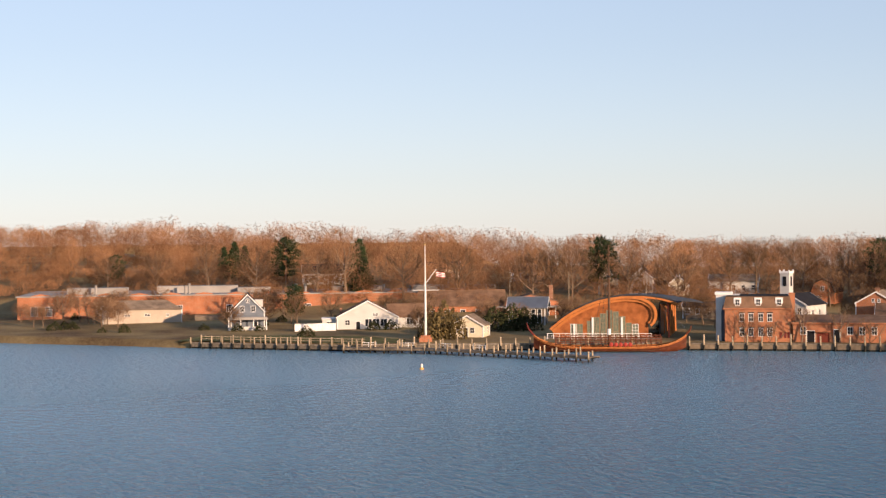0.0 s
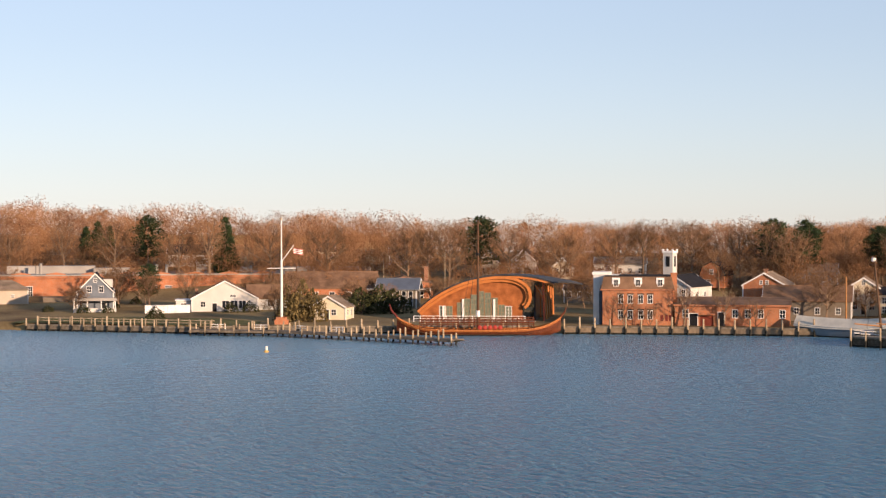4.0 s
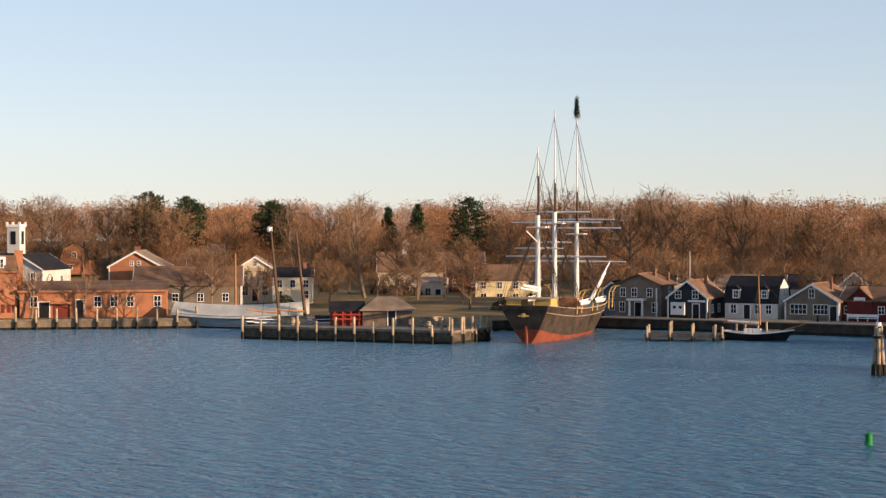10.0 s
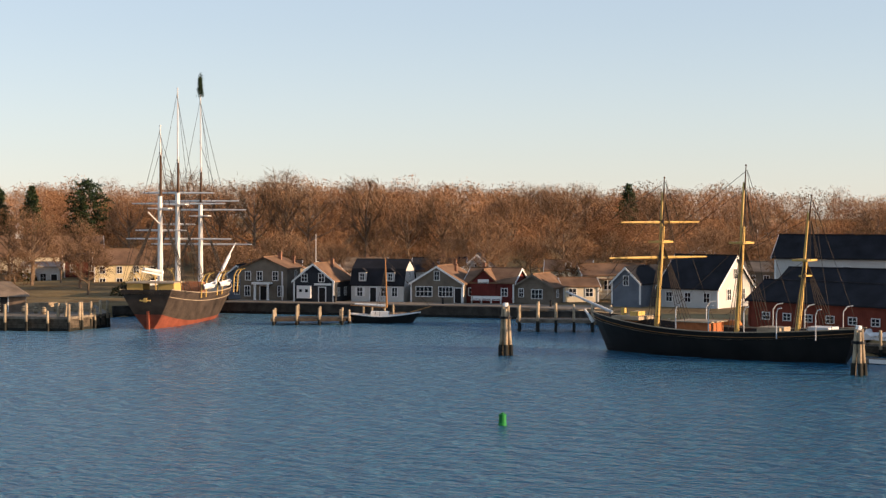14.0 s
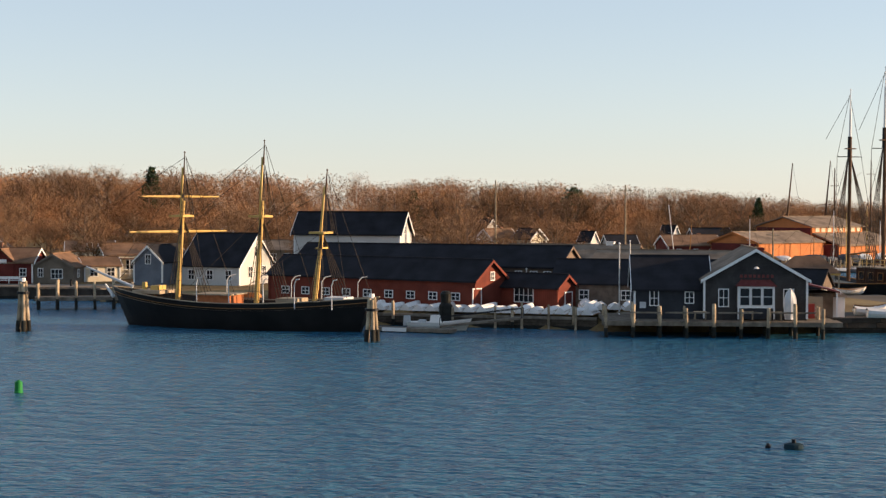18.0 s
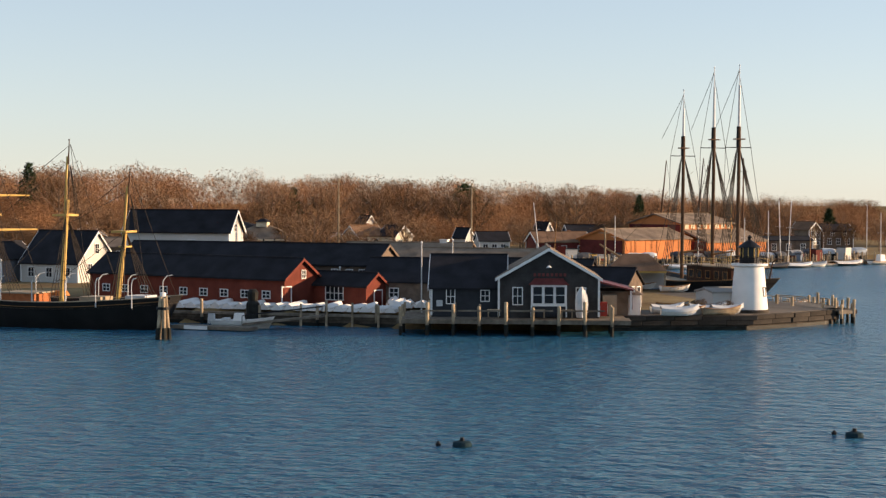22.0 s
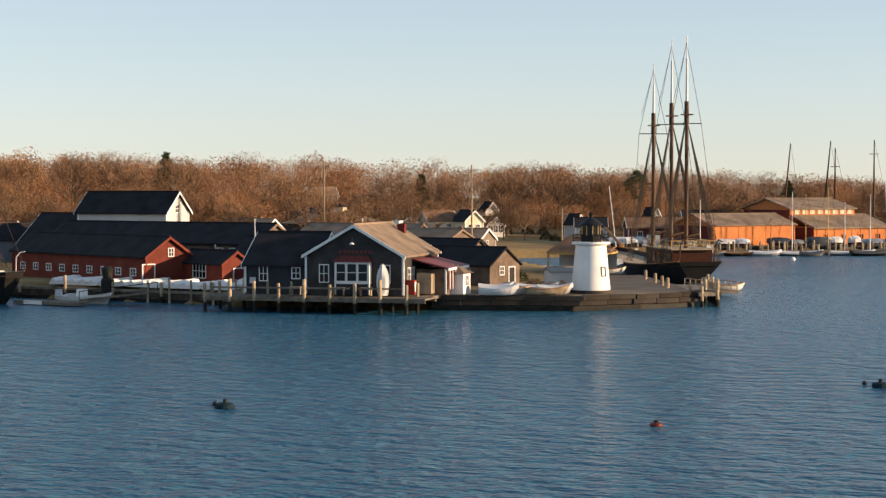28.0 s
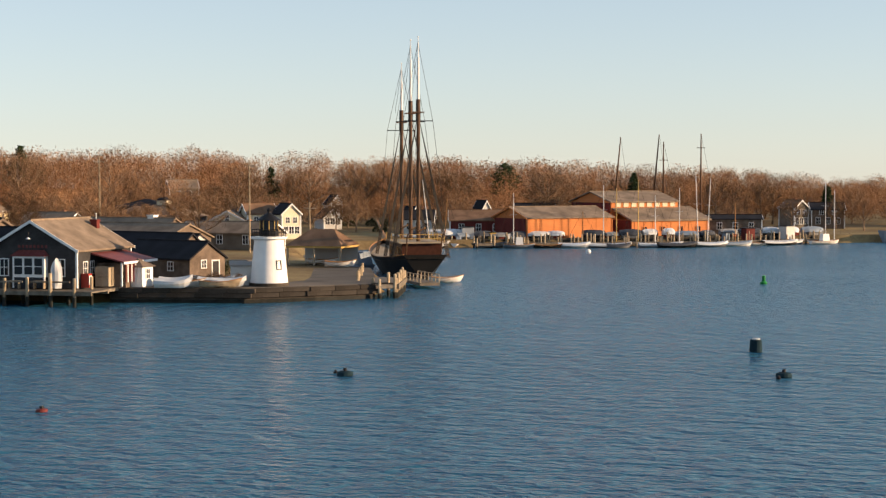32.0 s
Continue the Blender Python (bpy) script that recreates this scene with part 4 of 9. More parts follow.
for v in bm.verts:
    v.co.z = max(ground_at(v.co.x, v.co.y), 1.3) + 0.06
tagged(part("lawn", bm, M_lawn), "mown green lawn beside the river bulkhead", "lawn", kind="structure")

# the brick quay, the wharf, the village quay, the boat-shop front and the lighthouse quay
quay("quay_brick", "brown timber faced seawall with mooring piles before the brick buildings", [(-248, 242.2), (-229.4, 258.9), (-215.8, 268.9), (-208, 275.4)], 1.5, mat("old_timber_sheathing", (0.2, 0.155, 0.105), 0.85, var=0.25, scale=1.2), None, 2.9, 0.3, 1)
platform("brick_quay_walk", "narrow grass and earth walk behind the brick quay", [(-248.1, 242.4), (-229.5, 259.1), (-215.9, 269.1), (-208.1, 275.6), (-211, 280), (-234, 263), (-251, 247.6)], 1.49, M_ground, 0.5)
quay("quay_village", "dark rough stone quay wall below the village street", [(-170, 286.4), (-160, 299.6), (-131, 299.6), (-119, 299.8), (-106.6, 295), (-97.6, 283.6)], 1.5, M_stone, M_stone, 0, 0.2)
street = platform("village_street", "packed gravel street along the village quay", [(-160, 300), (-131, 300), (-119, 300.2), (-107, 296), (-104, 306), (-160, 306)], 1.62, M_gravel, 0.3)
quay("quay_boats", "dark timber quay with posts before the red sheds", [(-97.6, 283), (-84, 261.7), (-74.2, 255.8), (-45.8, 247.9)], 1.25, M_crib, None, 6.4, 0.2, 0, -0.5)
WHARF = [(-192, 256.4), (-162, 260.4), (-161.4, 269.4), (-172, 285), (-197, 276)]
platform("wharf_deck", "broad plank deck of the old whaling wharf", WHARF, 1.75, M_pier, 0.35)
quay("wharf_front", "stone filled timber wharf with tall pale piles", [(-192, 256.4), (-162, 260.4), (-161.4, 269.4)], 1.72, M_crib, None, 2.75, 0.1, 2, 0.0)
for x0, y0 in ((-163.5, 260.7), (-162.6, 260.9), (-161.9, 263), (-161.7, 265.4), (-161.6, 267.6)):
    o = new("fender_pile", PILES[2])
    tagged(o, "tall pale fender pile at the wharf corner", "pile", "fender piles of the wharf")
    o.matrix_basis = pose(x0, y0 - 0.25, 0.15, 3, 4, 0)
quay("quay_light", "granite block quay around the lighthouse point", [(-24.2, 244.6), (-10.6, 246.1), (-4.6, 250.5), (0.3, 255.1)], 1.45, M_stone, M_stone, 0, 0.15)
blocks = thing("quay_coping", "worn pale granite coping blocks on the lighthouse quay", "coping", 0, 0, 0, kind="structure")
proto = None
for k, (x, y, a) in enumerate(along(offset([(-24.2, 244.6), (-10.6, 246.1), (-4.6, 250.5), (0.3, 255.1)], 0.2), 2.9, 1.4)):
    for j, z in enumerate((0.5, 1.0)):
        if proto is None:
            bm = boxes((-1.445, 1.445, -0.2, 0.3, 0, 0.49))
            bmesh.ops.bevel(bm, geom=bm.edges, offset=0.05, segments=1, affect="EDGES")
            o = part("stone", bm, M_stone, blocks)
            proto = o.data
        else:
            o = new("stone", proto)
            o.parent = blocks
        o.matrix_basis = pose(x + 0.4 * j * math.cos(radians(a)), y + 0.4 * j * math.sin(radians(a)), z + ((k * 5 + j) % 4) * 0.015, 0, 0, a + ((k * 7) % 5 - 2) * 0.7)
platform("quay_paving", "level packed gravel and concrete quay by the lighthouse", [(-24.3, 244.9), (-10.7, 246.4), (-4.7, 250.8), (0.1, 255.4), (-2.4, 268), (-8, 288.1), (-25.6, 280.6), (-26.4, 247.4)], 1.52, mat("worn_concrete", (0.13, 0.112, 0.09), 0.9, var=0.25, scale=0.25, fine=6), 0.4)
pier = dock("point_pier", "short timber pier with a row of tall piles at the point", [(0.4, 255.9), (2.2, 256.8)], 3.0, 1.5, 1.6, 0, -0.4)
piles_on(pier, [(2.9, 255.8), (0.9, 268.2)], 1.35, 0, -0.35)
part("side_planks", strip([(2.9, 255.6), (0.9, 268.2)], 1.0, 1.5, 0.3, 0.2), M_pier, pier)
platform("pier_apron", "plank apron behind the pier piles", [(-0.3, 255.8), (2.7, 256), (0.7, 268.2), (-2.6, 268)], 1.5, M_pier, 0.3)
dock("shop_pier", "plank pier on dark piles under the grey boat shop", [(-45.7, 240.8), (-23.3, 239.3)], 3.6, 1.55, 2.55, 1, -0.1)
platform("shop_deck", "plank deck around the grey boat shop", [(-45.6, 242.5), (-23.4, 240.9), (-23.2, 249.8), (-45.5, 250.7)], 1.56, M_pier, 0.3)
dock("village_jetty", "open timber jetty with square posts and rails", [(-110.5, 277.5), (-97.5, 280.5)], 3.2, 1.5, 2.2, 1, 0.2, 1.1)
small = dock("small_wharf", "small dark timber wharf with mooring piles", [(-143.5, 279.5), (-134.6, 282.6)], 3.6, 0.9, 2.9, 0, -0.5)
for o in small.children:
    if o.data.users == 1:
        o.data.materials.clear()
        o.data.materials.append(M_crib)
small = dock("wharf_gangplank", "narrow dark plank walk from the wharf to the quay", [(-135.4, 284), (-131.8, 297)], 1.4, 0.8, 5.0, 0, -0.7)
for o in small.children:
    if o.data.users == 1:
        o.data.materials.clear()
        o.data.materials.append(M_crib)
fl = thing("landing_float", "grey plank landing float with a pale end", "float", -64.1, 244.5, 0, -22)
part("deck", boxes((-4.6, 4.2, -1.0, 1.0, 0.1, 0.42)), M_pier, fl)
part("end_board", boxes((-3.0, -0.4, -1.12, -1.0, 0.08, 0.45)), M_trim, fl)
rp = thing("gangway", "long grey aluminium gangway sloping to the float", "gangway", -57.9, 245.9, 0.35, -8)
bm = bmesh.new()
prism(bm, [(-3.6, 0), (4.6, 0.95), (4.6, 1.15), (-3.6, 0.2)], -0.9, 0.9)
bmesh.ops.recalc_face_normals(bm, faces=bm.faces)
part("ramp", bm, M_pier, rp)
for s in (-0.85, 0.85):
    part("hand_rail", rods([((-3.6, s, 1.0), (4.6, s, 2.0), 0.04), ((-3.6, s, 0.2), (-3.6, s, 1.0), 0.04), ((4.6, s, 1.1), (4.6, s, 2.0), 0.04)]), M_iron, rp)


def dolphin(x, y, h, lab, n=5, base="dolphin"):
    d = thing(base, lab, "mooring dolphin", x, y, 0)
    for k in range(n):
        a = k * math.tau / n
        bm = rod(bmesh.new(), (math.cos(a) * 0.62, math.sin(a) * 0.62, -1.5), (math.cos(a) * 0.24, math.sin(a) * 0.24, h - (k % 3) * 0.25), 0.21, 0.17, 9)
        part("leg", bm, M_pile, d)
        part("wet_foot", rod(bmesh.new(), (math.cos(a) * 0.63, math.sin(a) * 0.63, -1.5), (math.cos(a) * 0.52, math.sin(a) * 0.52, 1.1), 0.235, 0.22, 9), M_wetpile, d)
    part("cable_band", lathe(bmesh.new(), [(0.62, h - 1.3), (0.62, h - 1.05)], 14), M_iron, d)
    part("cap", lathe(bmesh.new(), [(0.3, h - 0.1), (0.26, h + 0.3)], 8), M_trim, d)


dolphin(-102.8, 243.6, 5.0, "cluster of leaning mooring piles standing in the river")
dolphin(-67.6, 233.1, 4.1, "cluster of sunlit mooring piles beside the black ship")


def buoy(x, y, kind):
    if kind == "can":
        b = thing("can_buoy", "green can buoy afloat in the channel", "buoy", x, y, 0, 0, "green channel buoys")
        part("float", lathe(bmesh.new(), [(0.25, -0.3), (0.3, 0.0), (0.3, 0.1), (0.26, 0.14), (0.26, 0.72), (0.22, 0.78)], 14), M_buoyg, b)
        part("top_ring", lathe(bmesh.new(), [(0.12, 0.76), (0.12, 0.86)], 10), M_buoyg, b)
    elif kind == "pale":
        b = thing("marker_buoy", "small faded yellow marker buoy", "buoy", x, y, 0, 0)
        part("float", lathe(bmesh.new(), [(0.36, -0.3), (0.42, 0.2), (0.18, 0.38)], 14), M_mast_y, b)
        part("top_mark", lathe(bmesh.new(), [(0.2, 0.38), (0.2, 0.95), (0.1, 1.02)], 10), M_mast_w, b)
    elif kind == "green":
        b = thing("channel_buoy", "small green channel buoy with a cone top", "buoy", x, y, 0, 0)
        part("float", lathe(bmesh.new(), [(0.36, -0.3), (0.42, 0.2), (0.18, 0.38)], 14), M_buoyg, b)
        part("top_mark", lathe(bmesh.new(), [(0.2, 0.38), (0.2, 0.95), (0.1, 1.02)], 10), M_buoyg, b)
    elif kind == "drum":
        b = thing("mooring_drum", "dark mooring drum standing high in the water", "buoy", x, y, 0, 0)
        part("float", lathe(bmesh.new(), [(0.42, -0.3), (0.46, 0.2), (0.42, 0.85), (0.38, 0.9)], 14), M_buoyb, b)
        part("lid", lathe(bmesh.new(), [(0.3, 0.9), (0.28, 0.98)], 14), M_canvas, b)
    else:
        red = kind == "red"
        b = thing("mooring_buoy", "low faded red mooring buoy" if red else "low dark blue mooring float with a pickup stick", "buoy", x, y, 0, (x * 31) % 360, "mooring buoys")
        s = 0.5 if red else 0.8
        part("float", lathe(bmesh.new(), [(0.5 * s, -0.2), (0.66 * s, 0.05), (0.6 * s, 0.3 * s), (0.3 * s, 0.38 * s)], 14), M_buoyr if red else M_buoyb, b)
        part("mooring_ring", lathe(bmesh.new(), [(0.12, 0.3 * s), (0.12, 0.62 * s)], 8), M_iron, b)
        if not red:
            part("pickup_float", lathe(bmesh.new(), [(0.1, -0.1), (0.16, 0.1), (0.05, 0.25)], 8), M_iron, b).location = (1.3, 0.2, 0)


buoy(-246, 174, "pale")
buoy(-88.6, 190.2, "can")
buoy(40.3, 287.7, "green")
buoy(40.8, 206.8, "drum")
for x, y in ((-41.3, 166.2), (-19.2, 170), (15.6, 187), (42.8, 191.4)):
    buoy(x, y, "float")

# ---- upstream bank ----
M_drab = banded(mat("drab_clapboard", (0.45, 0.38, 0.3), 0.7, var=0.1, scale=0.5), 2, 0.12, 0.18)
barn = house("long_shed", "long drab-painted shed with a hipped grey roof", -392.6, 190.2, 65.5, 19.6, 9.0, 3.6, 3.7, "x", M_drab, M_rgrey, 2.0,
             win=[("f", -8.0, 1.6, 0.7, 0.9), ("f", -3.8, 2.0, 1.3, 0.5), ("f", 1.2, 2.0, 1.3, 0.5), ("f", 6.3, 1.9, 0.6, 0.6)], over=0.2, category="shed")
bm = bmesh.new()
v = [bm.verts.new(p) for p in ((-10.2, -4.9, 3.6), (10.2, -4.9, 3.6), (10.2, 4.9, 3.6), (-10.2, 4.9, 3.6), (-6.2, 0, 5.9), (6.2, 0, 5.9))]
for f in ((0, 1, 5, 4), (1, 2, 5), (2, 3, 4, 5), (3, 0, 4), (3, 2, 1, 0)):
    bm.faces.new([v[i] for i in f])
part("hip_roof", bm, M_rgrey, barn)
low = house("low_wall_shed", "low weathered lean-to beside the cream shed", -385.8, 206, 62, 7.5, 3, 1.3, 1.5, "x", M_tan, M_rgrey, 2.0, over=0.1, trim=False, category="shed")
h = house("gable_cottage", "two-storey grey cottage with a steep dark roof and porch", -352.5, 198.5, 60, 7.8, 9.5, 4.4, 8.3, "y", M_blue, M_rdark, 1.9,
          win=[("f", -1.3, 4.3, 0.9, 1.3), ("f", 1.3, 4.3, 0.9, 1.3), ("f", 0, 6.5, 0.6, 0.8), ("r", -2, 4.2, 0.8, 0.9), ("r", 1.5, 1.2, 1.0, 1.3)], doors=[("f", 1.8)], chim=[(1, 2, 8.4)])
for s in (-1,):
    part("porch_roof", prism(bmesh.new(), [(-4.8, 2.5), (4.8, 2.5), (4.5, 3.1), (-4.5, 3.1)], -7.4, -4.7), M_rlight, h)
for u in (-4.4, -1.6, 1.4, 4.4):
    part("porch_post", boxes((u - 0.09, u + 0.09, -7.2, -7.02, 0, 2.5)), M_trim, h)
part("porch_wall", boxes((-4.6, 4.6, -7.3, -7.18, 0, 0.9)), M_wclap, h)
part("side_dormer", boxes((1.6, 3.6, -1.6, 1.2, 5.3, 7.0)), M_wclap, h)

h = house("white_cottage", "broad white clapboard cottage with a low brown roof", -332.5, 219.5, 57.5, 14.2, 10, 3.1, 6.8, "y", M_wclap, M_rbrown, 1.8,
          win=[("f", -4.7, 1.3, 1.0, 1.1), ("f", 0.2, 1.0, 1.5, 1.6, (1, 0)), ("f", 2.0, 1.0, 1.5, 1.6, (1, 0)), ("f", 3.8, 1.0, 1.5, 1.6, (1, 0)), ("f", 1.8, 3.4, 1.2, 0.5)], doors=[("f", -2.2)], chim=[(-6.2, 0.5, 5.4)])
part("wing_wall", wall_body(9, 7, 2.9, 5.6, "x"), M_wclap, h).matrix_basis = pose(9.5, 1.5, 0)
for o_ in range(1):
    bm = bmesh.new()
    prism(bm, [(-3.8, 2.75), (0, 5.7), (0, 5.9), (-3.8, 2.95)], 4.6, 14.4)
    prism(bm, [(3.8, 2.75), (0, 5.7), (0, 5.9), (3.8, 2.95)], 4.6, 14.4)
    bm.transform(Matrix.Rotation(radians(-90), 4, "Z") @ Matrix.Scale(-1, 4, (1, 0, 0)))
    bm.transform(Matrix.Translation((0, 1.5, 0)))
    bmesh.ops.recalc_face_normals(bm, faces=bm.faces)
    xs_ = [v.co.x for v in bm.verts]
    bm.transform(Matrix.Translation((9.5 - (min(xs_) + max(xs_)) / 2, 0, 0)))
    part("wing_roof", bm, M_rbrown, h)
window(h, pose(10.0, -2.02, 1.2), 1.4, 1.3)
part("flat_addition", boxes((-10.6, -7.1, -3.4, 2.5, -0.5, 2.6)), M_wclap, h)
part("addition_roof", boxes((-10.8, -7.1, -3.6, 2.7, 2.6, 2.8)), M_trim, h)
window(h, pose(-8.9, -3.41, 1.2), 1.2, 0.8)
o = thing("board_fence", "long white board fence beside the cottage", "fence", -332.2, 205, 1.7, 61)
for k in range(12):
    part("board", boxes((-4.9 + k * 0.8, -4.12 + k * 0.8, -0.03, 0.03, 0, 1.9)), M_white, o)
part("cap_rail", boxes((-4.95, 4.75, -0.07, 0.07, 1.9, 2.0)), M_white, o)
h = house("small_cottage", "small cream cottage with a low grey roof behind the dock", -295.2, 222, 40, 7.2, 6.5, 2.6, 4.7, "y", M_cream, M_rgrey, 1.6,
          win=[("f", -1.8, 1.0, 0.9, 1.1), ("f", 1.2, 1.0, 0.9, 1.1), ("r", -1.5, 1.0, 0.9, 1.1), ("r", 1.2, 1.0, 0.9, 1.1)], doors=[("f", -0.3)])

# flagpole
o = thing("flagpole", "tall white gaff-rigged flagpole on a red brick base", "flagpole", -288.8, 205.4, 1.5, 52)
part("base", boxes((-1.3, 1.3, -1.3, 1.3, -0.3, 0.9), (-1.0, 1.0, -1.0, 1.0, 0.9, 1.4)), M_brick2, o, "red brick plinth")
part("pole", rods([((0, 0, 1.2), (0, 0, 12.5), 0.26, 0.2), ((0, 0, 12.3), (0, 0, 20.4), 0.15, 0.07)], 10), M_mast_w, o)
part("yardarm", rod(bmesh.new(), (-2.8, 0, 10.9), (2.8, 0, 10.9), 0.08, 0.08), M_mast_w, o)
part("gaff", rod(bmesh.new(), (0, 0, 12.2), (2.4, 0, 15.4), 0.09, 0.06), M_mast_w, o)
part("stay", rods([((-2.7, 0, 10.9), (0, 0, 18), 0.025), ((2.7, 0, 10.9), (0, 0, 18), 0.025), ((-2.7, 0, 10.9), (-0.5, -1.2, 1), 0.02), ((2.7, 0, 10.9), (0.5, -1.2, 1), 0.02)], 4), M_rope, o)
part("truck", lathe(bmesh.new(), [(0.1, 20.35), (0.2, 20.45), (0.12, 20.65)], 8), M_mast_y, o)
fl_ = thing("flag", "striped red and white flag streaming from the gaff", "flag", -288.8, 205.4, 1.5, 52)
for k in range(7):
    bm = bmesh.new()
    z = 14.9 - k * 0.17
    for j in range(6):
        xa, xb = 2.35 + j * 0.3, 2.65 + j * 0.3
        ya, yb = 0.12 * math.sin(j * 1.3), 0.12 * math.sin((j + 1) * 1.3)
        za, zb = z - j * 0.05, z - (j + 1) * 0.05
        q = [bm.verts.new(p) for p in ((xa, ya, za), (xb, yb, zb), (xb, yb, zb - 0.17), (xa, ya, za - 0.17), (xa, ya + 0.03, za), (xb, yb + 0.03, zb), (xb, yb + 0.03, zb - 0.17), (xa, ya + 0.03, za - 0.17))]
        for f in ((0, 1, 2, 3), (7, 6, 5, 4), (0, 4, 5, 1), (3, 2, 6, 7)):
            bm.faces.new([q[i] for i in f])
    part("stripe", bm, M_redpaint if k % 2 == 0 else M_white, fl_)
for x, y, s, w in ((-324.5, 216, 0.8, 1.2), (-322.4, 219.5, 0.9, 1.2), (-346, 192, 0.7, 1.3), (-342.5, 196, 0.6, 1.3), (-355, 188, 0.6, 1.3)):
    plant(SHRUB, x, y, s, wide=w)
for x, y, s, w in ((-294.2, 210.6, 2.6, 0.62), (-292.6, 212.6, 3.0, 0.6), (-291.2, 214.6, 2.4, 0.6)):
    t = plant(SHRUB, x, y, s, label="tall olive leafless willow clump by the flagpole", wide=w)
    for o in t.children:
        if o.name.startswith("crown"):
            o.data = o.data.copy()
            o.data.materials.clear()
            o.data.materials.append(M_willow)
for x, y, s in ((-304.5, 236, 2.0), (-302.5, 239.5, 2.2), (-300.5, 242, 1.9)):
    plant(SHRUB, x, y, s, label="large dark rounded evergreen shrub", wide=1.1)

# brick mill behind
mill = thing("brick_mill", "long low red brick mill with a pale flat roof", "factory", -391, 233, 2.0, 60)
part("wall", boxes((-72, 58, 0, 40, -1, 6.2)), M_brick2, mill)
part("roof", boxes((-72.4, 58.4, -0.4, 40.4, 6.2, 6.5)), M_rlight, mill)
for k in range(15):
    u = -70 + k * 8.6
    bm = prism(bmesh.new(), [(u, 5.6), (u + 8.4, 5.6), (u + 6.4, 6.7), (u + 4.2, 7.1), (u + 2.0, 6.7)], -0.35, 0.4)
    bmesh.ops.recalc_face_normals(bm, faces=bm.faces)
    part("parapet", bm, M_brick2, mill)
    if k % 2 == 0:
        window(mill, pose(u + 2.4, -0.02, 1.2), 1.6, 2.4, (2, 3))
        window(mill, pose(u + 6.2, -0.02, 1.2), 1.6, 2.4, (2, 3))
for u, d, w, hh in ((-60, 9, 16, 1.7), (-36, 12, 22, 1.9), (-14, 9, 9, 1.4), (12, 12, 14, 1.3), (34, 9, 10, 1.4), (50, 12, 8, 1.2)):
    part("roof_house", boxes((u, u + w, d, d + 7, 6.5, 6.5 + hh)), M_rlight, mill, "pale rooftop monitor")
for u, hh in ((-52, 2.6), (-28, 2.2), (-27, 2.8), (2, 2.4), (4.5, 2.4), (26, 2.0), (44, 2.4)):
    part("vent_stack", lathe(bmesh.new(), [(0.35, 6.4), (0.35, 6.4 + hh), (0.5, 6.5 + hh)], 10), M_rlight, mill).location = (u, 6, 0)
h = house("mill_wing", "low brick mill wing with a broad brown roof", -352, 262, 56, 22, 12, 3.6, 7.2, "x", M_brick2, M_rbrown, 2.0, over=0.4, win=row("f", (-8, -4, 0, 4, 8), 1, 1.2, 1.6), trim=False, category="factory")
h = house("mill_wing", "red brick mill wing with gabled end walls", -336, 272, 54, 14, 9, 4.6, 6.4, "y", M_brick2, M_rbrown, 2.0, over=0.2, win=row("f", (-4, 0, 4), 1, 1.2, 1.8), trim=False, category="factory")
chimney(h, 5.5, 2, 4, 9, 1.2)
for u in (-6, -2, 2, 6):
    part("loading_canopy_post", boxes((u - 0.1, u + 0.1, -9, -8.8, 0, 3.4)), M_trim, h)
part("loading_canopy", boxes((-9, 8, -9.2, -4.6, 3.4, 3.7)), M_rlight, h)
pav = house("park_pavilion", "open brick pavilion with a grey metal roof", -315, 254.5, 46, 8.5, 8, 4.4, 6.4, "x", M_tan, M_metalroof, 2.2, over=0.7, win=[("f", u, 0.6, 0.9, 3.2, (0, 2)) for u in (-3, -1.5, 0, 1.5, 3)], category="pavilion")

# wave-roofed exhibition hall
M_hallglass = mat("pale_hall_glass", (0.16, 0.18, 0.13), 0.15, var=0.2, bump=0, spec=0.4)
M_hallframe = mat("bronze_window_frame", (0.3, 0.22, 0.13), 0.6)
hall = thing("wave_hall", "timber exhibition hall with a curling wave-shaped cedar front", "exhibition hall", -272.6, 240.4, 1.5, 42)


def curve(pts, n=5):
    """Points along a smooth line through the given ones."""
    out, p = [], [pts[0], *pts, pts[-1]]
    for a, b, c, d in zip(p, p[1:], p[2:], p[3:]):
        for k in range(n):
            t = k / n
            out.append(tuple(0.5 * (2 * y + (z - x) * t + (2 * x - 5 * y + 4 * z - w) * t * t + (3 * y - x - 3 * z + w) * t ** 3) for x, y, z, w in zip(a, b, c, d)))
    return out + [pts[-1]]


CREST = [(-11.2, 2.0), (-8.5, 4.2), (-5.5, 6.1), (-1.3, 7.9), (2.9, 8.8), (6.2, 9.0), (9.2, 8.5), (11.3, 7.1), (12.0, 5.1), (11.6, 3.4), (10.8, 2.5)]


def wave(inset=0.0):
    line = curve(CREST)
    out = []
    for k, (x, z) in enumerate(line):
        (ax, az), (bx, bz) = line[max(0, k - 1)], line[min(len(line) - 1, k + 1)]
        dx, dz = bx - ax, bz - az
        r = math.hypot(dx, dz)
        out.append((x + inset * dz / r, z - inset * dx / r))
    return out


def ribbon(outer, inner, y0, y1):
    bm = bmesh.new()
    rows = [[bm.verts.new((x, y, z)) for x, z in line] for line, y in ((outer, y0), (inner, y0), (inner, y1), (outer, y1))]
    n = len(outer)
    for a, b in ((0, 1), (1, 2), (2, 3), (3, 0)):
        for k in range(n - 1):
            bm.faces.new((rows[a][k], rows[a][k + 1], rows[b][k + 1], rows[b][k]))
    for k in (0, n - 1):
        bm.faces.new([r[k] for r in rows])
    bmesh.ops.recalc_face_normals(bm, faces=bm.faces)
    return bm


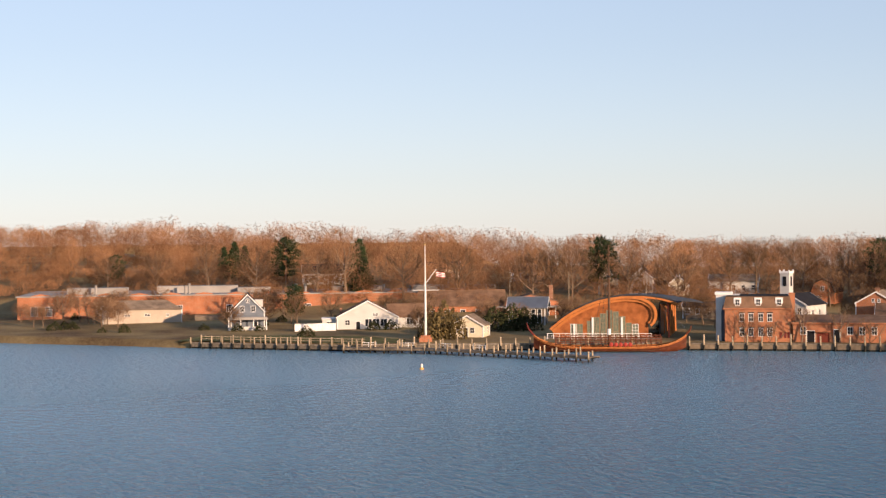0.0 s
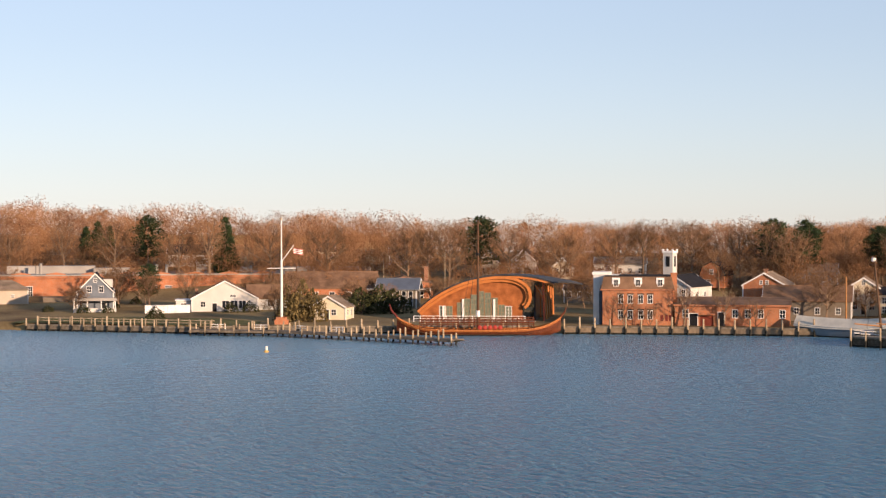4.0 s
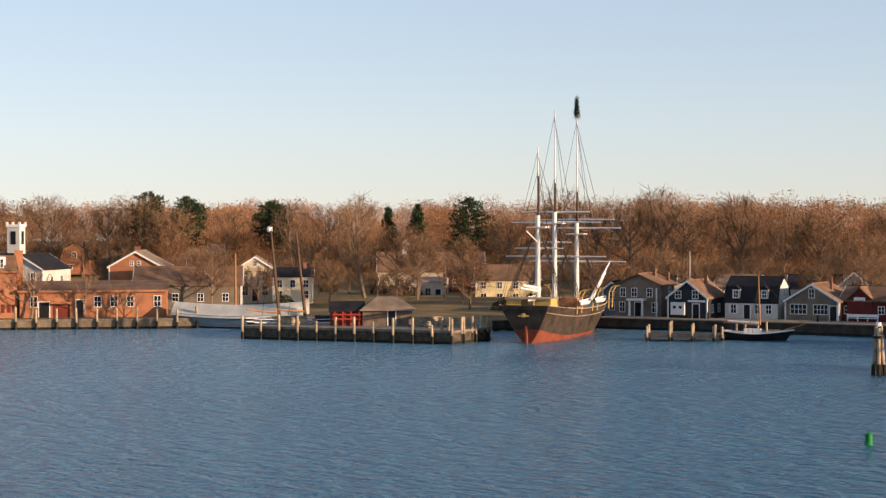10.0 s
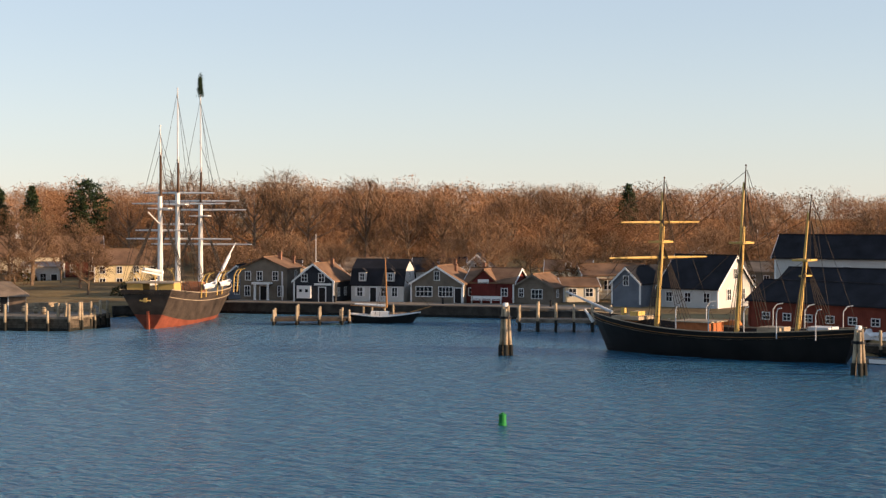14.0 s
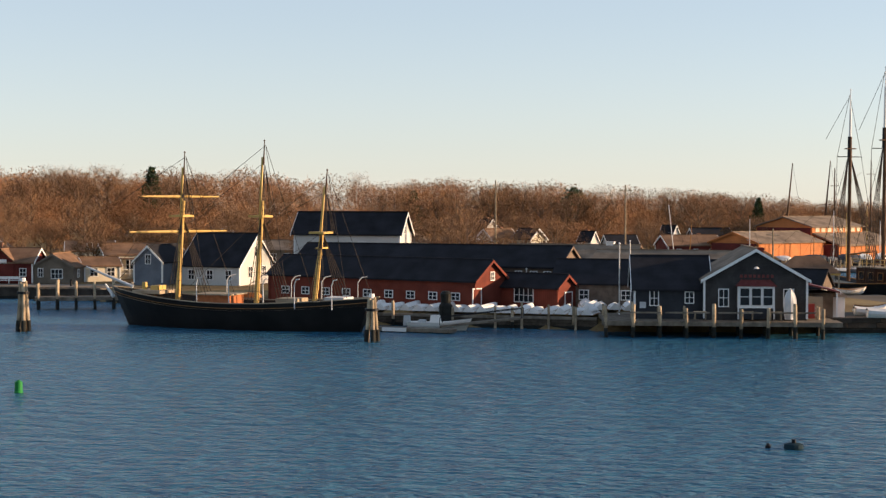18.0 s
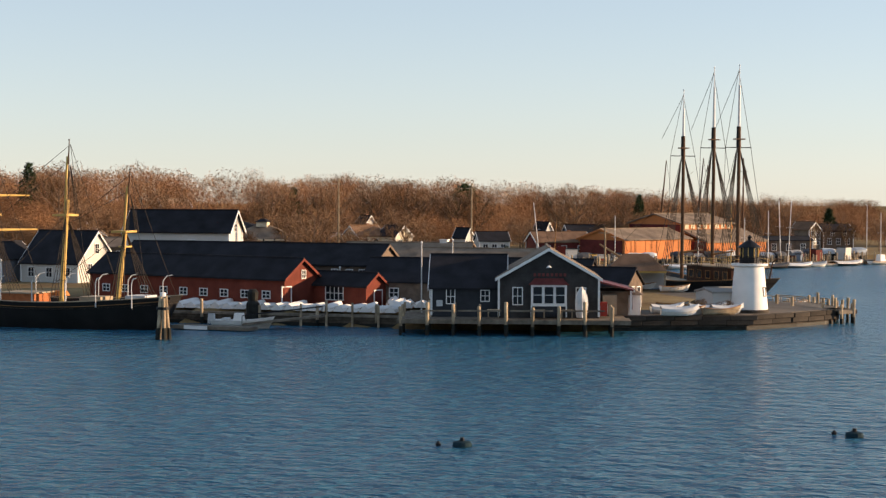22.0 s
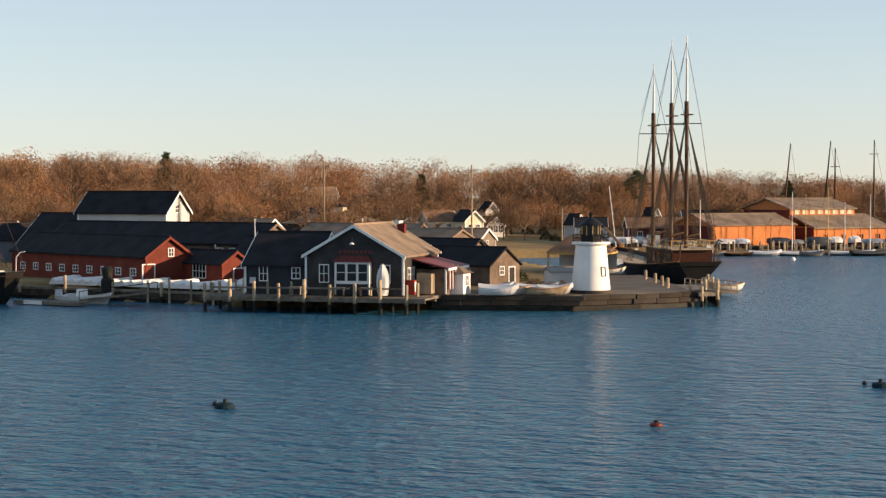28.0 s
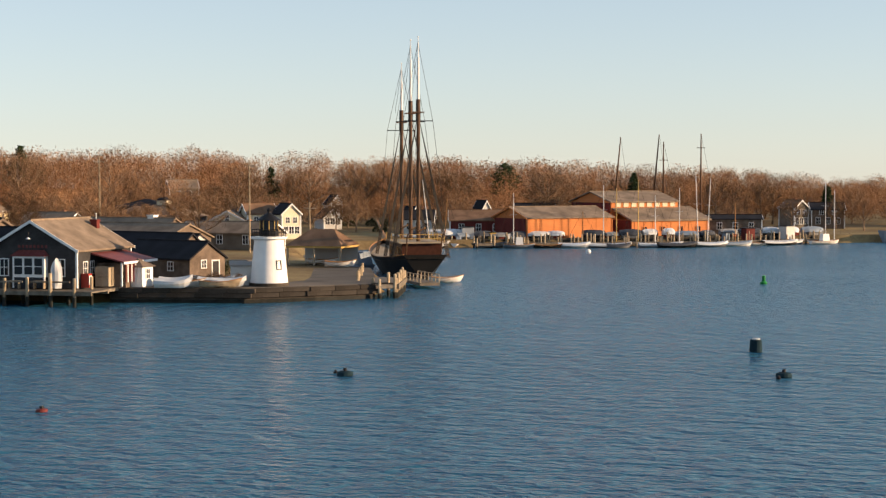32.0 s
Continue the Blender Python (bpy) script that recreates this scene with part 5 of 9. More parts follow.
part("arch_rim", ribbon(wave(0), wave(0.55), -0.6, 0.3), M_glulam, hall, "curved laminated timber rim")
part("arch_band", ribbon(wave(0.6), wave(1.15), -0.2, 0.3), M_glulam, hall)
front = wave(1.1)
bm = bmesh.new()
a = [bm.verts.new((x, 0.35, z)) for x, z in front] + [bm.verts.new((front[-1][0], 0.35, -0.5)), bm.verts.new((front[0][0], 0.35, -0.5))]
b = [bm.verts.new((v.co.x, 0.75, v.co.z)) for v in a]
bm.faces.new(a)
bm.faces.new(b[::-1])
part("end_wall", bm, M_larch, hall, "horizontal cedar boarding")
for k, (u0, z1) in enumerate(((-6.6, 2.9), (-5.2, 2.9), (-3.0, 3.6), (-1.6, 4.4), (-0.2, 5.2), (1.2, 5.9), (2.6, 5.6), (4.0, 4.6), (5.4, 3.2), (6.8, 2.9))):
    window(hall, pose(u0 + 0.5, 0.34, 0.3), 1.15, z1 - 0.3, (1, 3 + (z1 > 4)), M_trim if k in (0, 9) else M_hallframe, M_hallglass)
for u in (-5.9, -1.9, 4.4):
    part("white_pier", boxes((u - 0.2, u + 0.2, 0.05, 0.33, 0, 4.4 if u > -3 else 2.9)), M_trim, hall)
edge = curve(CREST[:6] + [(9.6, 8.95), (13.4, 8.4), (16.4, 7.5)])
bm = bmesh.new()
lines = []
for y, k, dx in ((-0.2, 1.0, 0), (8, 0.99, 0.8), (16, 0.94, 2.0), (26, 0.84, 4.0)):
    lines.append([bm.verts.new((x + dx, y, z * k + 0.06)) for x, z in edge])
for a, b in zip(lines, lines[1:]):
    for k in range(len(edge) - 1):
        bm.faces.new((a[k], a[k + 1], b[k + 1], b[k]))
geom = bmesh.ops.extrude_face_region(bm, geom=bm.faces[:])
for v in geom["geom"]:
    if isinstance(v, bmesh.types.BMVert):
        v.co.z += 0.3
bmesh.ops.recalc_face_normals(bm, faces=bm.faces)
part("wave_roof", bm, mat("dark_seamed_metal", (0.05, 0.052, 0.058), 0.6, var=0.25, scale=0.5), hall, "dark standing-seam metal roof")
part("side_beam", ribbon(edge[25:], [(x, z - 0.4) for x, z in edge[25:]], -0.1, 0.4), M_glulam, hall)
part("side_wall", boxes((12.2, 12.5, 2.5, 24, -0.5, 7.6)), mat("dark_window_wall", (0.03, 0.032, 0.036), 0.3, var=0.3, scale=0.5), hall)
for k in range(5):
    part("side_post", rod(bmesh.new(), (14.4, 1.0 + k * 5, -0.3), (14.2, 1.0 + k * 5, 8.0 - k * 0.2), 0.2, 0.2), mat("red_stained_post", (0.4, 0.1, 0.05), 0.6) if k == 0 else M_glulam, hall)
    part("side_brace", rod(bmesh.new(), (14.3, 1.0 + k * 5, 4.4), (12.6, 1.0 + k * 5, 7.2 - k * 0.2), 0.1, 0.1), M_glulam, hall)
for k in (2, 4):
    part("cedar_panel", boxes((12.5, 12.55, 3 + k * 4, 6 + k * 4, 0, 4.6)), M_larch, hall)
part("terrace", boxes((-12, 13, -5, 0.2, -0.8, 0.15)), M_gravel, hall)
o = thing("terrace_railing", "white post railing on the hall terrace", "railing", -269.2, 236.6, 1.6, 45)
for k in range(18):
    part("post", boxes((-11 + k * 1.3, -10.88 + k * 1.3, -0.06, 0.06, 0, 1.2)), M_trim, o)
part("rail", boxes((-11, 11.3, -0.04, 0.04, 1.1, 1.2), (-11, 11.3, -0.03, 0.03, 0.6, 0.66)), M_trim, o)

# brick engine-house group
g = thing("stair_tower", "pale clad stair tower with a blue-grey arched side", "tower", -248.2, 254.0, 1.5, 42)
part("shaft", boxes((-2.4, 2.4, -2.2, 3.0, -0.5, 9.6)), M_skin, g)
bm = bmesh.new()
prism(bm, [(-1.3, -0.4), (2.3, -0.4), (2.3, 6.6), (1.9, 7.8), (0.9, 8.6), (-0.2, 8.4), (-1.0, 7.4), (-1.3, 6.0)], -2.34, -2.2)
bmesh.ops.recalc_face_normals(bm, faces=bm.faces)
part("arched_panel", bm, mat("slate_blue_panel", (0.075, 0.09, 0.115), 0.6, var=0.1, scale=0.4), g, "dark blue-grey arched panel")
part("cornice", boxes((-2.6, 0.9, -2.4, 3.1, 9.6, 10.1)), M_trim, g)
h = thing("brick_mansard", "three-storey red brick building with a mansard roof and dormers", "house", -243.8, 258.2, 1.5, 43.5)
W3, D3 = 13.4, 9.0
part("wall", boxes((-W3 / 2, W3 / 2, -D3 / 2, D3 / 2, -0.6, 6.7)), M_brick, h)
part("mansard_roof", boxes((-W3 / 2 - 0.3, W3 / 2 + 0.3, -D3 / 2 - 0.3, D3 / 2 + 0.3, 6.9, 9.3, 0.5)), M_rbrown, h)
part("eave_board", boxes((-W3 / 2 - 0.4, W3 / 2 + 0.4, -D3 / 2 - 0.4, D3 / 2 + 0.4, 6.66, 6.92)), M_brick2, h)
part("deck_roof", boxes((-W3 / 2 + 0.4, W3 / 2 - 0.4, -D3 / 2 + 0.4, D3 / 2 - 0.4, 9.3, 9.5)), M_rdark, h)
for u in (-4.1, 0.1, 4.3):
    part("dormer", boxes((u - 0.75, u + 0.75, -D3 / 2 - 0.1, -D3 / 2 + 1.4, 7.2, 9.1)), M_trim, h)
    window(h, pose(u, -D3 / 2 - 0.12, 7.5), 0.8, 1.2)
for u in (-3.2, -1.4, 0.6, 2.4):
    for z in (1.2, 4.2):
        window(h, pose(u, -D3 / 2 - 0.01, z), 0.85, 1.55)
        part("lintel", boxes((u - 0.65, u + 0.65, -D3 / 2 - 0.06, -D3 / 2, z + 1.66, z + 1.9)), M_stone, h)
for u in (4.6, 5.5, 6.2):
    part("arched_door", boxes((u - 0.25, u + 0.25, -D3 / 2 - 0.05, -D3 / 2, 0.8, 2.0)), M_dred, h)
chimney(h, 6.9, -2.6, -0.5, 10.3, 1.5, M_brick)
h = thing("brick_works", "long single-storey red brick workshop with a low dark roof", "workshop", -229.6, 269.6, 1.5, 38.5)
W1, D1 = 21.5, 9.0
part("wall", boxes((-W1 / 2, W1 / 2, -D1 / 2, D1 / 2, -0.6, 3.9)), M_brick, h)
bm = prism(bmesh.new(), [(-D1 / 2 - 0.4, 3.85), (D1 / 2 + 0.4, 4.9), (D1 / 2 + 0.4, 5.2), (-D1 / 2 - 0.4, 4.1)], -W1 / 2 - 0.3, W1 / 2 + 0.3)
bm.transform(Matrix.Rotation(radians(90), 4, "Z"))
bmesh.ops.recalc_face_normals(bm, faces=bm.faces)
part("roof", bm, M_rbrown, h)
part("eave_board", boxes((-W1 / 2 - 0.3, W1 / 2 + 0.3, -D1 / 2 - 0.46, -D1 / 2 - 0.4, 3.75, 4.05)), M_brick2, h)
for u in (-8.7, 0.6, 3.0, 5.4, 9.4):
    window(h, pose(u, -D1 / 2 - 0.01, 1.6), 0.95, 1.5)
door(h, pose(-2.0, -D1 / 2 - 0.01, 0), 1.1, 2.6)
door(h, pose(-7.2, -D1 / 2 - 0.01, 0), 1.5, 2.3, M_iron)
part("door_hood", boxes((-6.2, -3.2, -D1 / 2 - 1.0, -D1 / 2, 2.1, 2.35)), M_brick2, h)
part("lower_door", boxes((-5.9, -3.5, -D1 / 2 - 0.06, -D1 / 2, 0, 1.9)), M_red, h)
g = house("white_chapel", "white clapboard chapel with a square belfry", -251, 279, 20, 7.5, 11, 6.2, 8.4, "y", M_wclap, M_rdark, 2.0, win=[("f", 2.2, 4.0, 0.8, 1.6), ("r", -2, 3, 0.9, 2), ("r", 2, 3, 0.9, 2)], category="chapel")
part("belfry", boxes((-2.75, -0.65, -4.3, -2.1, 6, 13.3)), M_wclap, g)
for x, y, w_, d_ in ((-1.7, -4.32, 0.8, 0.12), (-0.63, -3.2, 0.12, 0.8), (-2.77, -3.2, 0.12, 0.8)):
    part("louvre", boxes((x - w_ / 2, x + w_ / 2, y - d_ / 2, y + d_ / 2, 10.2, 12.3)), M_iron, g)
part("belfry_cornice", boxes((-2.9, -0.5, -4.45, -1.95, 13.0, 13.4)), M_trim, g)
for x in (-2.85, -0.75):
    for y in (-4.4, -2.2):
        part("pinnacle", boxes((x - 0.05, x + 0.25, y - 0.05, y + 0.25, 13.4, 13.75)), M_trim, g)
gm = thing("gambrel_barn", "red gambrel-roofed barn among bare trees", "barn", -293, 336, ground_at(-293, 336), 28)
bm = prism(bmesh.new(), [(-3.0, 0), (3.0, 0), (3.0, 3.2), (2.2, 5.2), (0, 6.3), (-2.2, 5.2), (-3.0, 3.2)], -5, 5)
bmesh.ops.recalc_face_normals(bm, faces=bm.faces)
part("wall", bm, M_brick2, gm)
outer_ = [(3.2, 3.0), (2.35, 5.3), (0, 6.5), (-2.35, 5.3), (-3.2, 3.0)]
part("roof", ribbon(outer_, [(x * 0.95, z - 0.16) for x, z in outer_], -5.3, 5.3), M_rdark, gm)
window(gm, pose(0, -5.02, 3.4), 0.9, 1.1)
window(gm, pose(-0.8, -5.02, 0.9), 0.9, 1.1)
g = house("brick_gable", "brick gabled house with white trim and a chimney", -240.5, 293, 30, 8.6, 10, 6.2, 8.6, "y", M_brick, M_rgrey, 2.2, win=[("f", -0.6, 6.4, 0.5, 0.7), ("f", 0.6, 6.4, 0.5, 0.7)], chim=[(0, -3, 9.8, 0.9)])
g = house("long_roof_house", "long brown shingled house behind the brick workshop", -229.5, 292, 36, 17, 9, 3.6, 6.3, "x", M_tan, M_rbrown, 2.0, win=row("f", (-6, -2, 2, 6), 1, 0.9, 1.2))

# houses up the slope, half hidden by trees
for x, y, rot, w, d, e, r, ax, wl, rf, lab in (
        (-324, 334, 42, 13, 8, 3.6, 5.2, "x", M_wclap, M_rgrey, "white house with many windows up the slope"),
        (-341, 316, 40, 6, 7, 4.6, 7.2, "y", M_wclap, M_rdark, "white gabled house up the slope"),
        (-347, 309, 42, 5, 7, 4.2, 6.8, "y", M_cream, M_rdark, "cream gabled house up the slope"),
        (-333, 322, 42, 5, 7, 3.0, 5.2, "y", M_cream, M_rdark, "small cream gable among the trees"),
        (-430, 268, 58, 12, 8, 3.2, 5.6, "x", M_wclap, M_rdark, "low white house behind the mill"),
        (-412, 300, 55, 9, 7, 3.4, 5.4, "x", M_cream, M_rdark, "cream house among bare trees"),
        (-392, 318, 50, 12, 8, 3.0, 4.6, "x", M_blue, M_rdark, "long low blue-grey house behind the mill"),
        (-275, 352, 38, 10, 8, 3.4, 5.4, "x", M_blue, M_rgrey, "pale house on the slope behind the barn"),
        (-300, 300, 42, 12, 8, 3.0, 3.9, "x", M_tan, M_rdark, "low flat-roofed building behind the hall"),
        (-446, 190, 62, 13, 8, 3.4, 4.8, "x", M_cream, M_rbrown, "low cream building at the far end of the mill")):
    house("slope_house", lab, x, y, rot, w, d, e, r, ax, wl, rf, None, win=row("f", [w * k / 5 - w * 0.4 for k in range(5)] if ax == "x" else (-1.4, 1.4), 1.2, 0.9, 1.3) + (row("f", (0,), 4.4, 0.7, 1.0) if ax == "y" else []))

# ---- boats and ships ----


def hull_rings(L, B, sheer, keel, full=0.62, stern=0.7, bow_rake=1.5, stern_rake=0.0, n=22, m=9, power=0.45):
    """Rows of points from stern (x = 0) to bow (x = L); sheer and keel: heights at stern, middle and bow."""
    rows = []
    for k in range(n + 1):
        u = k / n
        sh = sheer[1] + (sheer[0] - sheer[1]) * max(0, 1 - 2 * u) ** 2 + (sheer[2] - sheer[1]) * max(0, 2 * u - 1) ** 2
        kl = keel[1] + (keel[0] - keel[1]) * max(0, 1 - 3 * u) ** 2 + (keel[2] - keel[1]) * max(0, 4 * u - 3) ** 2
        half = B / 2 * (stern + (1 - stern) * min(1, u / 0.35) ** 0.7 if u < 0.35 else 1.0 if u < full else max(0.0, 1 - ((u - full) / (1 - full)) ** 2.2) ** 0.75)
        line = []
        for j in range(m + 1):
            v = j / m
            z = kl + (sh - kl) * v
            fine = 1.0 - 0.75 * max(0, (u - full) / (1 - full)) if u > full else 1.0
            tuck = min(1.0, 0.25 + u / 0.25) if stern < 0.95 else 1.0
            y = half * (v ** (power + (1 - fine) * 0.8 + (1 - tuck) * 0.4))
            x = u * L + bow_rake * max(0, (u - 0.6) / 0.4) ** 2 * v - stern_rake * max(0, 1 - u / 0.3) ** 2 * v
            line.append((x, y, z))
        rows.append(line)
    return rows


def hull_parts(parent, rows, bands, deck_mat, inset=0.55):
    """Shell in bands of (from height share, to, material, name), with a deck and a rail."""
    n, m = len(rows), len(rows[0])
    for lo, hi, mt, nm in bands:
        bm = bmesh.new()
        for s in (1, -1):
            g = [[bm.verts.new((x, s * y, z)) for x, y, z in r[lo:hi + 1]] for r in rows]
            for a, b in zip(g, g[1:]):
                for j in range(hi - lo):
                    q = (a[j], b[j], b[j + 1], a[j + 1])
                    bm.faces.new(q if s < 0 else q[::-1])
        for end in (0,):
            e = [bm.verts.new((x, y, z)) for x, y, z in rows[end][lo:hi + 1]]
            w = [bm.verts.new((x, -y, z)) for x, y, z in rows[end][lo:hi + 1]]
            for j in range(hi - lo):
                bm.faces.new((e[j], e[j + 1], w[j + 1], w[j]))
        bmesh.ops.remove_doubles(bm, verts=bm.verts, dist=0.001)
        bmesh.ops.recalc_face_normals(bm, faces=bm.faces)
        part(nm, bm, mt, parent, smooth=False)
    bm = bmesh.new()
    ys = [(r[-1][0], max(0.02, r[-1][1] - 0.1), r[-1][2] - inset) for r in rows]
    a, b = [bm.verts.new(p) for p in ys], [bm.verts.new((x, -y, z)) for x, y, z in ys]
    for k in range(n - 1):
        bm.faces.new((a[k], b[k], b[k + 1], a[k + 1]))
    bmesh.ops.recalc_face_normals(bm, faces=bm.faces)
    part("deck", bm, deck_mat, parent)


def tube(pts, r, n=5):
    """One bent round bar through the points."""
    bm, rings = bmesh.new(), []
    pts = [Vector(p) for p in pts]
    for k, p in enumerate(pts):
        d = (pts[min(k + 1, len(pts) - 1)] - pts[max(k - 1, 0)]).normalized()
        u = d.cross(Vector((0, 0, 1))).normalized()
        w = d.cross(u)
        rings.append([bm.verts.new(p + (u * math.cos(i * math.tau / n) + w * math.sin(i * math.tau / n)) * r) for i in range(n)])
    for a, b in zip(rings, rings[1:]):
        for i in range(n):
            bm.faces.new((a[i], a[(i + 1) % n], b[(i + 1) % n], b[i]))
    bm.faces.new(rings[0][::-1])
    bm.faces.new(rings[-1])
    bmesh.ops.recalc_face_normals(bm, faces=bm.faces)
    return bm


def rail_line(rows, j, r, lift=0.0, out=0.0, step=1):
    """A rail round both sides of a hull, bent about the bow."""
    side = [(q[j][0], q[j][1] + out, q[j][2] + lift) for q in rows[::step]]
    return tube(side + [(x, -y, z) for x, y, z in reversed(side)], r)


def mast(parent, x, z0, lower, mid, top, mats, r=0.33, name="mast", rake=0.0):
    """Lower mast, topmast and pole: heights of their heads."""
    xs_ = lambda z: x - rake * (z - z0)
    part(name, rod(bmesh.new(), (xs_(z0), 0, z0), (xs_(lower), 0, lower), r, r * 0.8, 10), mats[0], parent)
    part("mast_cap", boxes((xs_(lower) - r * 1.3, xs_(lower) + r * 1.3, -r * 2.6, r * 2.6, lower - 1.6, lower - 1.45)), mats[0], parent)
    if mid > lower:
        part("topmast", rod(bmesh.new(), (xs_(lower) + r * 0.9, 0, lower - 1.7), (xs_(mid) + r * 0.9, 0, mid), r * 0.55, r * 0.42, 8), mats[1], parent)
    if top > mid:
        part("pole_mast", rod(bmesh.new(), (xs_(mid) + r * 0.5, 0, mid - 0.8), (xs_(top) + r * 0.5, 0, top), r * 0.33, r * 0.16, 7), mats[2], parent)
    part("truck", lathe(bmesh.new(), [(r * 0.25, top - 0.02), (r * 0.4, top + 0.06), (r * 0.2, top + 0.15)], 7), mats[2], parent).location = (xs_(top) + r * 0.5, 0, 0)


def shrouds(parent, x, z_head, half, z_rail, n=5, aft=3.0, r=0.035):
    bars = []
    for s in (1, -1):
        for k in range(n):
            part("shroud", rod(bmesh.new(), (x, s * 0.1, z_head), (x - aft * (k + 0.3) / n, s * half, z_rail), r, r, 4), M_rope, parent)
        for j in range(1, 7):
            f = j / 9
            bars.append(((x - aft * 0.06 * (1 - f), s * (half + (0.1 - half) * f), z_rail + (z_head - z_rail) * f), (x - aft * 0.86 * (1 - f), s * (half + (0.1 - half) * f), z_rail + (z_head - z_rail) * f), r * 0.5))
    tagged(part("ratlines", rods(bars, 3), M_rope, parent), kind="stuff")


def stays(parent, rows, r=0.03):
    for a, b in rows:
        part("stay", rod(bmesh.new(), a, b, r, r, 4), M_rope, parent)


def yard(parent, x, z, half, m, r=0.13, brace=0.0, tilt=0.0):
    c, s = math.cos(radians(brace)), math.sin(radians(brace))
    bm = bmesh.new()
    for e in (-1, 1):
        rod(bm, (x + 0.35, 0, z), (x + 0.35 + e * s * half, e * c * half, z + tilt * e), r, r * 0.5, 7)
    part("yard", bm, m, parent)
    part("sling", boxes((x, x + 0.45, -0.12, 0.12, z - 0.12, z + 0.25)), M_iron, parent)


def skiff(name, label, x, y, z, rot, L=4.5, B=1.6, hull=None, cover=None, group=""):
    s = thing(name, label, "boat", x, y, z, rot, group)
    rows = hull_rings(L, B, (0.75, 0.62, 0.95), (0.05, 0.0, 0.15), 0.5, 0.8, 0.4, n=8, m=4)
    hull_parts(s, rows, [(0, 4, hull or M_white, "hull")], M_deck, 0.3)
    part("gunwale", rail_line(rows, 4, 0.045), M_mast_m, s)
    if cover:
        bm = bmesh.new()
        top = [[bm.verts.new((r[-1][0], y_, r[-1][2] + 0.05 + (0.22 if abs(y_) < 0.01 else 0))) for y_ in (-r[-1][1] - 0.05, 0, r[-1][1] + 0.05)] for r in rows]
        for a, b in zip(top, top[1:]):
            for j in range(2):
                bm.faces.new((a[j], b[j], b[j + 1], a[j + 1]))
        low_ = [[bm.verts.new((r[-1][0], s_ * (r[-1][1] + 0.07), r[-1][2] - 0.25)) for r in rows] for s_ in (-1, 1)]
        for line, j in zip(low_, (0, 2)):
            for k in range(len(rows) - 1):
                bm.faces.new((line[k], line[k + 1], top[k + 1][j], top[k][j]))
        part("cover", bm, cover, s)
    else:
        for u in (0.3, 0.6):
            part("thwart", boxes((L * u - 0.12, L * u + 0.12, -B * 0.42, B * 0.42, 0.4, 0.45)), M_deck, s)
    return s


# Viking-style longship at the hall's quay
sh = thing("longship", "oiled oak clinker-built longship with a tall dark mast", "ship", -267.0, 217.0, 0, 48.8)
L_ = 31.0
rows = []
for k in range(31):
    u = k / 30
    e = abs(2 * u - 1)
    half = 3.3 * max(0.0, 1 - e ** 2.3) ** 0.8 + 0.08
    shz = 1.0 + 2.3 * e ** 5
    kz = -0.8 + 1.6 * e ** 5
    rows.append([(u * L_, half * (j / 8) ** 0.5, kz + (shz - kz) * j / 8) for j in range(9)])
hull_parts(sh, rows, [(0, 4, M_oak, "lower_hull"), (4, 8, M_oak, "upper_hull")], M_deck, 0.8)
for j in (4, 5, 6, 7, 8):
    part("strake_edge", rail_line(rows, j, 0.07 if j < 8 else 0.11, 0, 0.05), M_oak if j < 7 else M_glulam, sh)
part("stem_post", rods([((L_ - 0.2, 0, 3.2), (L_ + 0.8, 0, 4.4), 0.22, 0.18), ((L_ + 0.8, 0, 4.4), (L_ + 1.0, 0, 5.2), 0.18, 0.1)], 8), M_oak, sh)
part("stern_post", rods([((0.2, 0, 3.2), (-1.0, 0, 4.6), 0.22, 0.18), ((-1.0, 0, 4.6), (-1.4, 0, 5.8), 0.18, 0.1)], 8), M_dred, sh)
part("mast", rod(bmesh.new(), (15.4, 0, 0.5), (15.4, 0, 21.6), 0.3, 0.16, 10), M_mast_d, sh)
part("mast_collar", lathe(bmesh.new(), [(0.36, 3.4), (0.36, 4.6)], 10), M_trim, sh).location = (15.4, 0, 0)
part("mast_head", lathe(bmesh.new(), [(0.25, 15.0), (0.32, 15.2), (0.25, 15.5)], 8), M_iron, sh).location = (15.4, 0, 0)
stays(sh, [((15.4, 0, 20.5), (L_, 0, 4.6)), ((15.4, 0, 20.5), (0.5, 0, 4.6)), ((15.4, 0, 19), (13.5, 3.4, 2.2)), ((15.4, 0, 19), (13.5, -3.4, 2.2)), ((15.4, 0, 19), (12, 3.4, 2.2)), ((15.4, 0, 19), (12, -3.4, 2.2))])
rests = {}
for k in range(22):
    for s in (-1, 1):
        if k == 0:
            o = part("oar_rest", rods([((0, s * 3.1, 1.2), (0, s * 3.0, 3.3), 0.06)], 5), M_oak, sh)
            rests[s] = o.data
        else:
            o = new("oar_rest", rests[s])
            o.parent = sh
        o.location = (4.5 + k * 1.02, 0, 0)
for z in (2.0, 2.5, 3.0):
    for s in (-1, 1):
        part("side_board", boxes((4.5, 26, s * 3.05 - 0.05, s * 3.05 + 0.05, z, z + 0.14)), M_oak, sh)
for k in range(5):
    part("shield", lathe(bmesh.new(), [(0.42, 0), (0.42, 0.06), (0.1, 0.16)], 14), M_redpaint, sh, "round red shield").matrix_basis = pose(15.8 + k * 0.95, -3.72, 1.6, 90, 0, 0)
for k in range(6):
    part("rowing_bench", boxes((6 + k * 3.2, 6.4 + k * 3.2, -2.8, 2.8, 1.7, 1.8)), M_deck, sh)

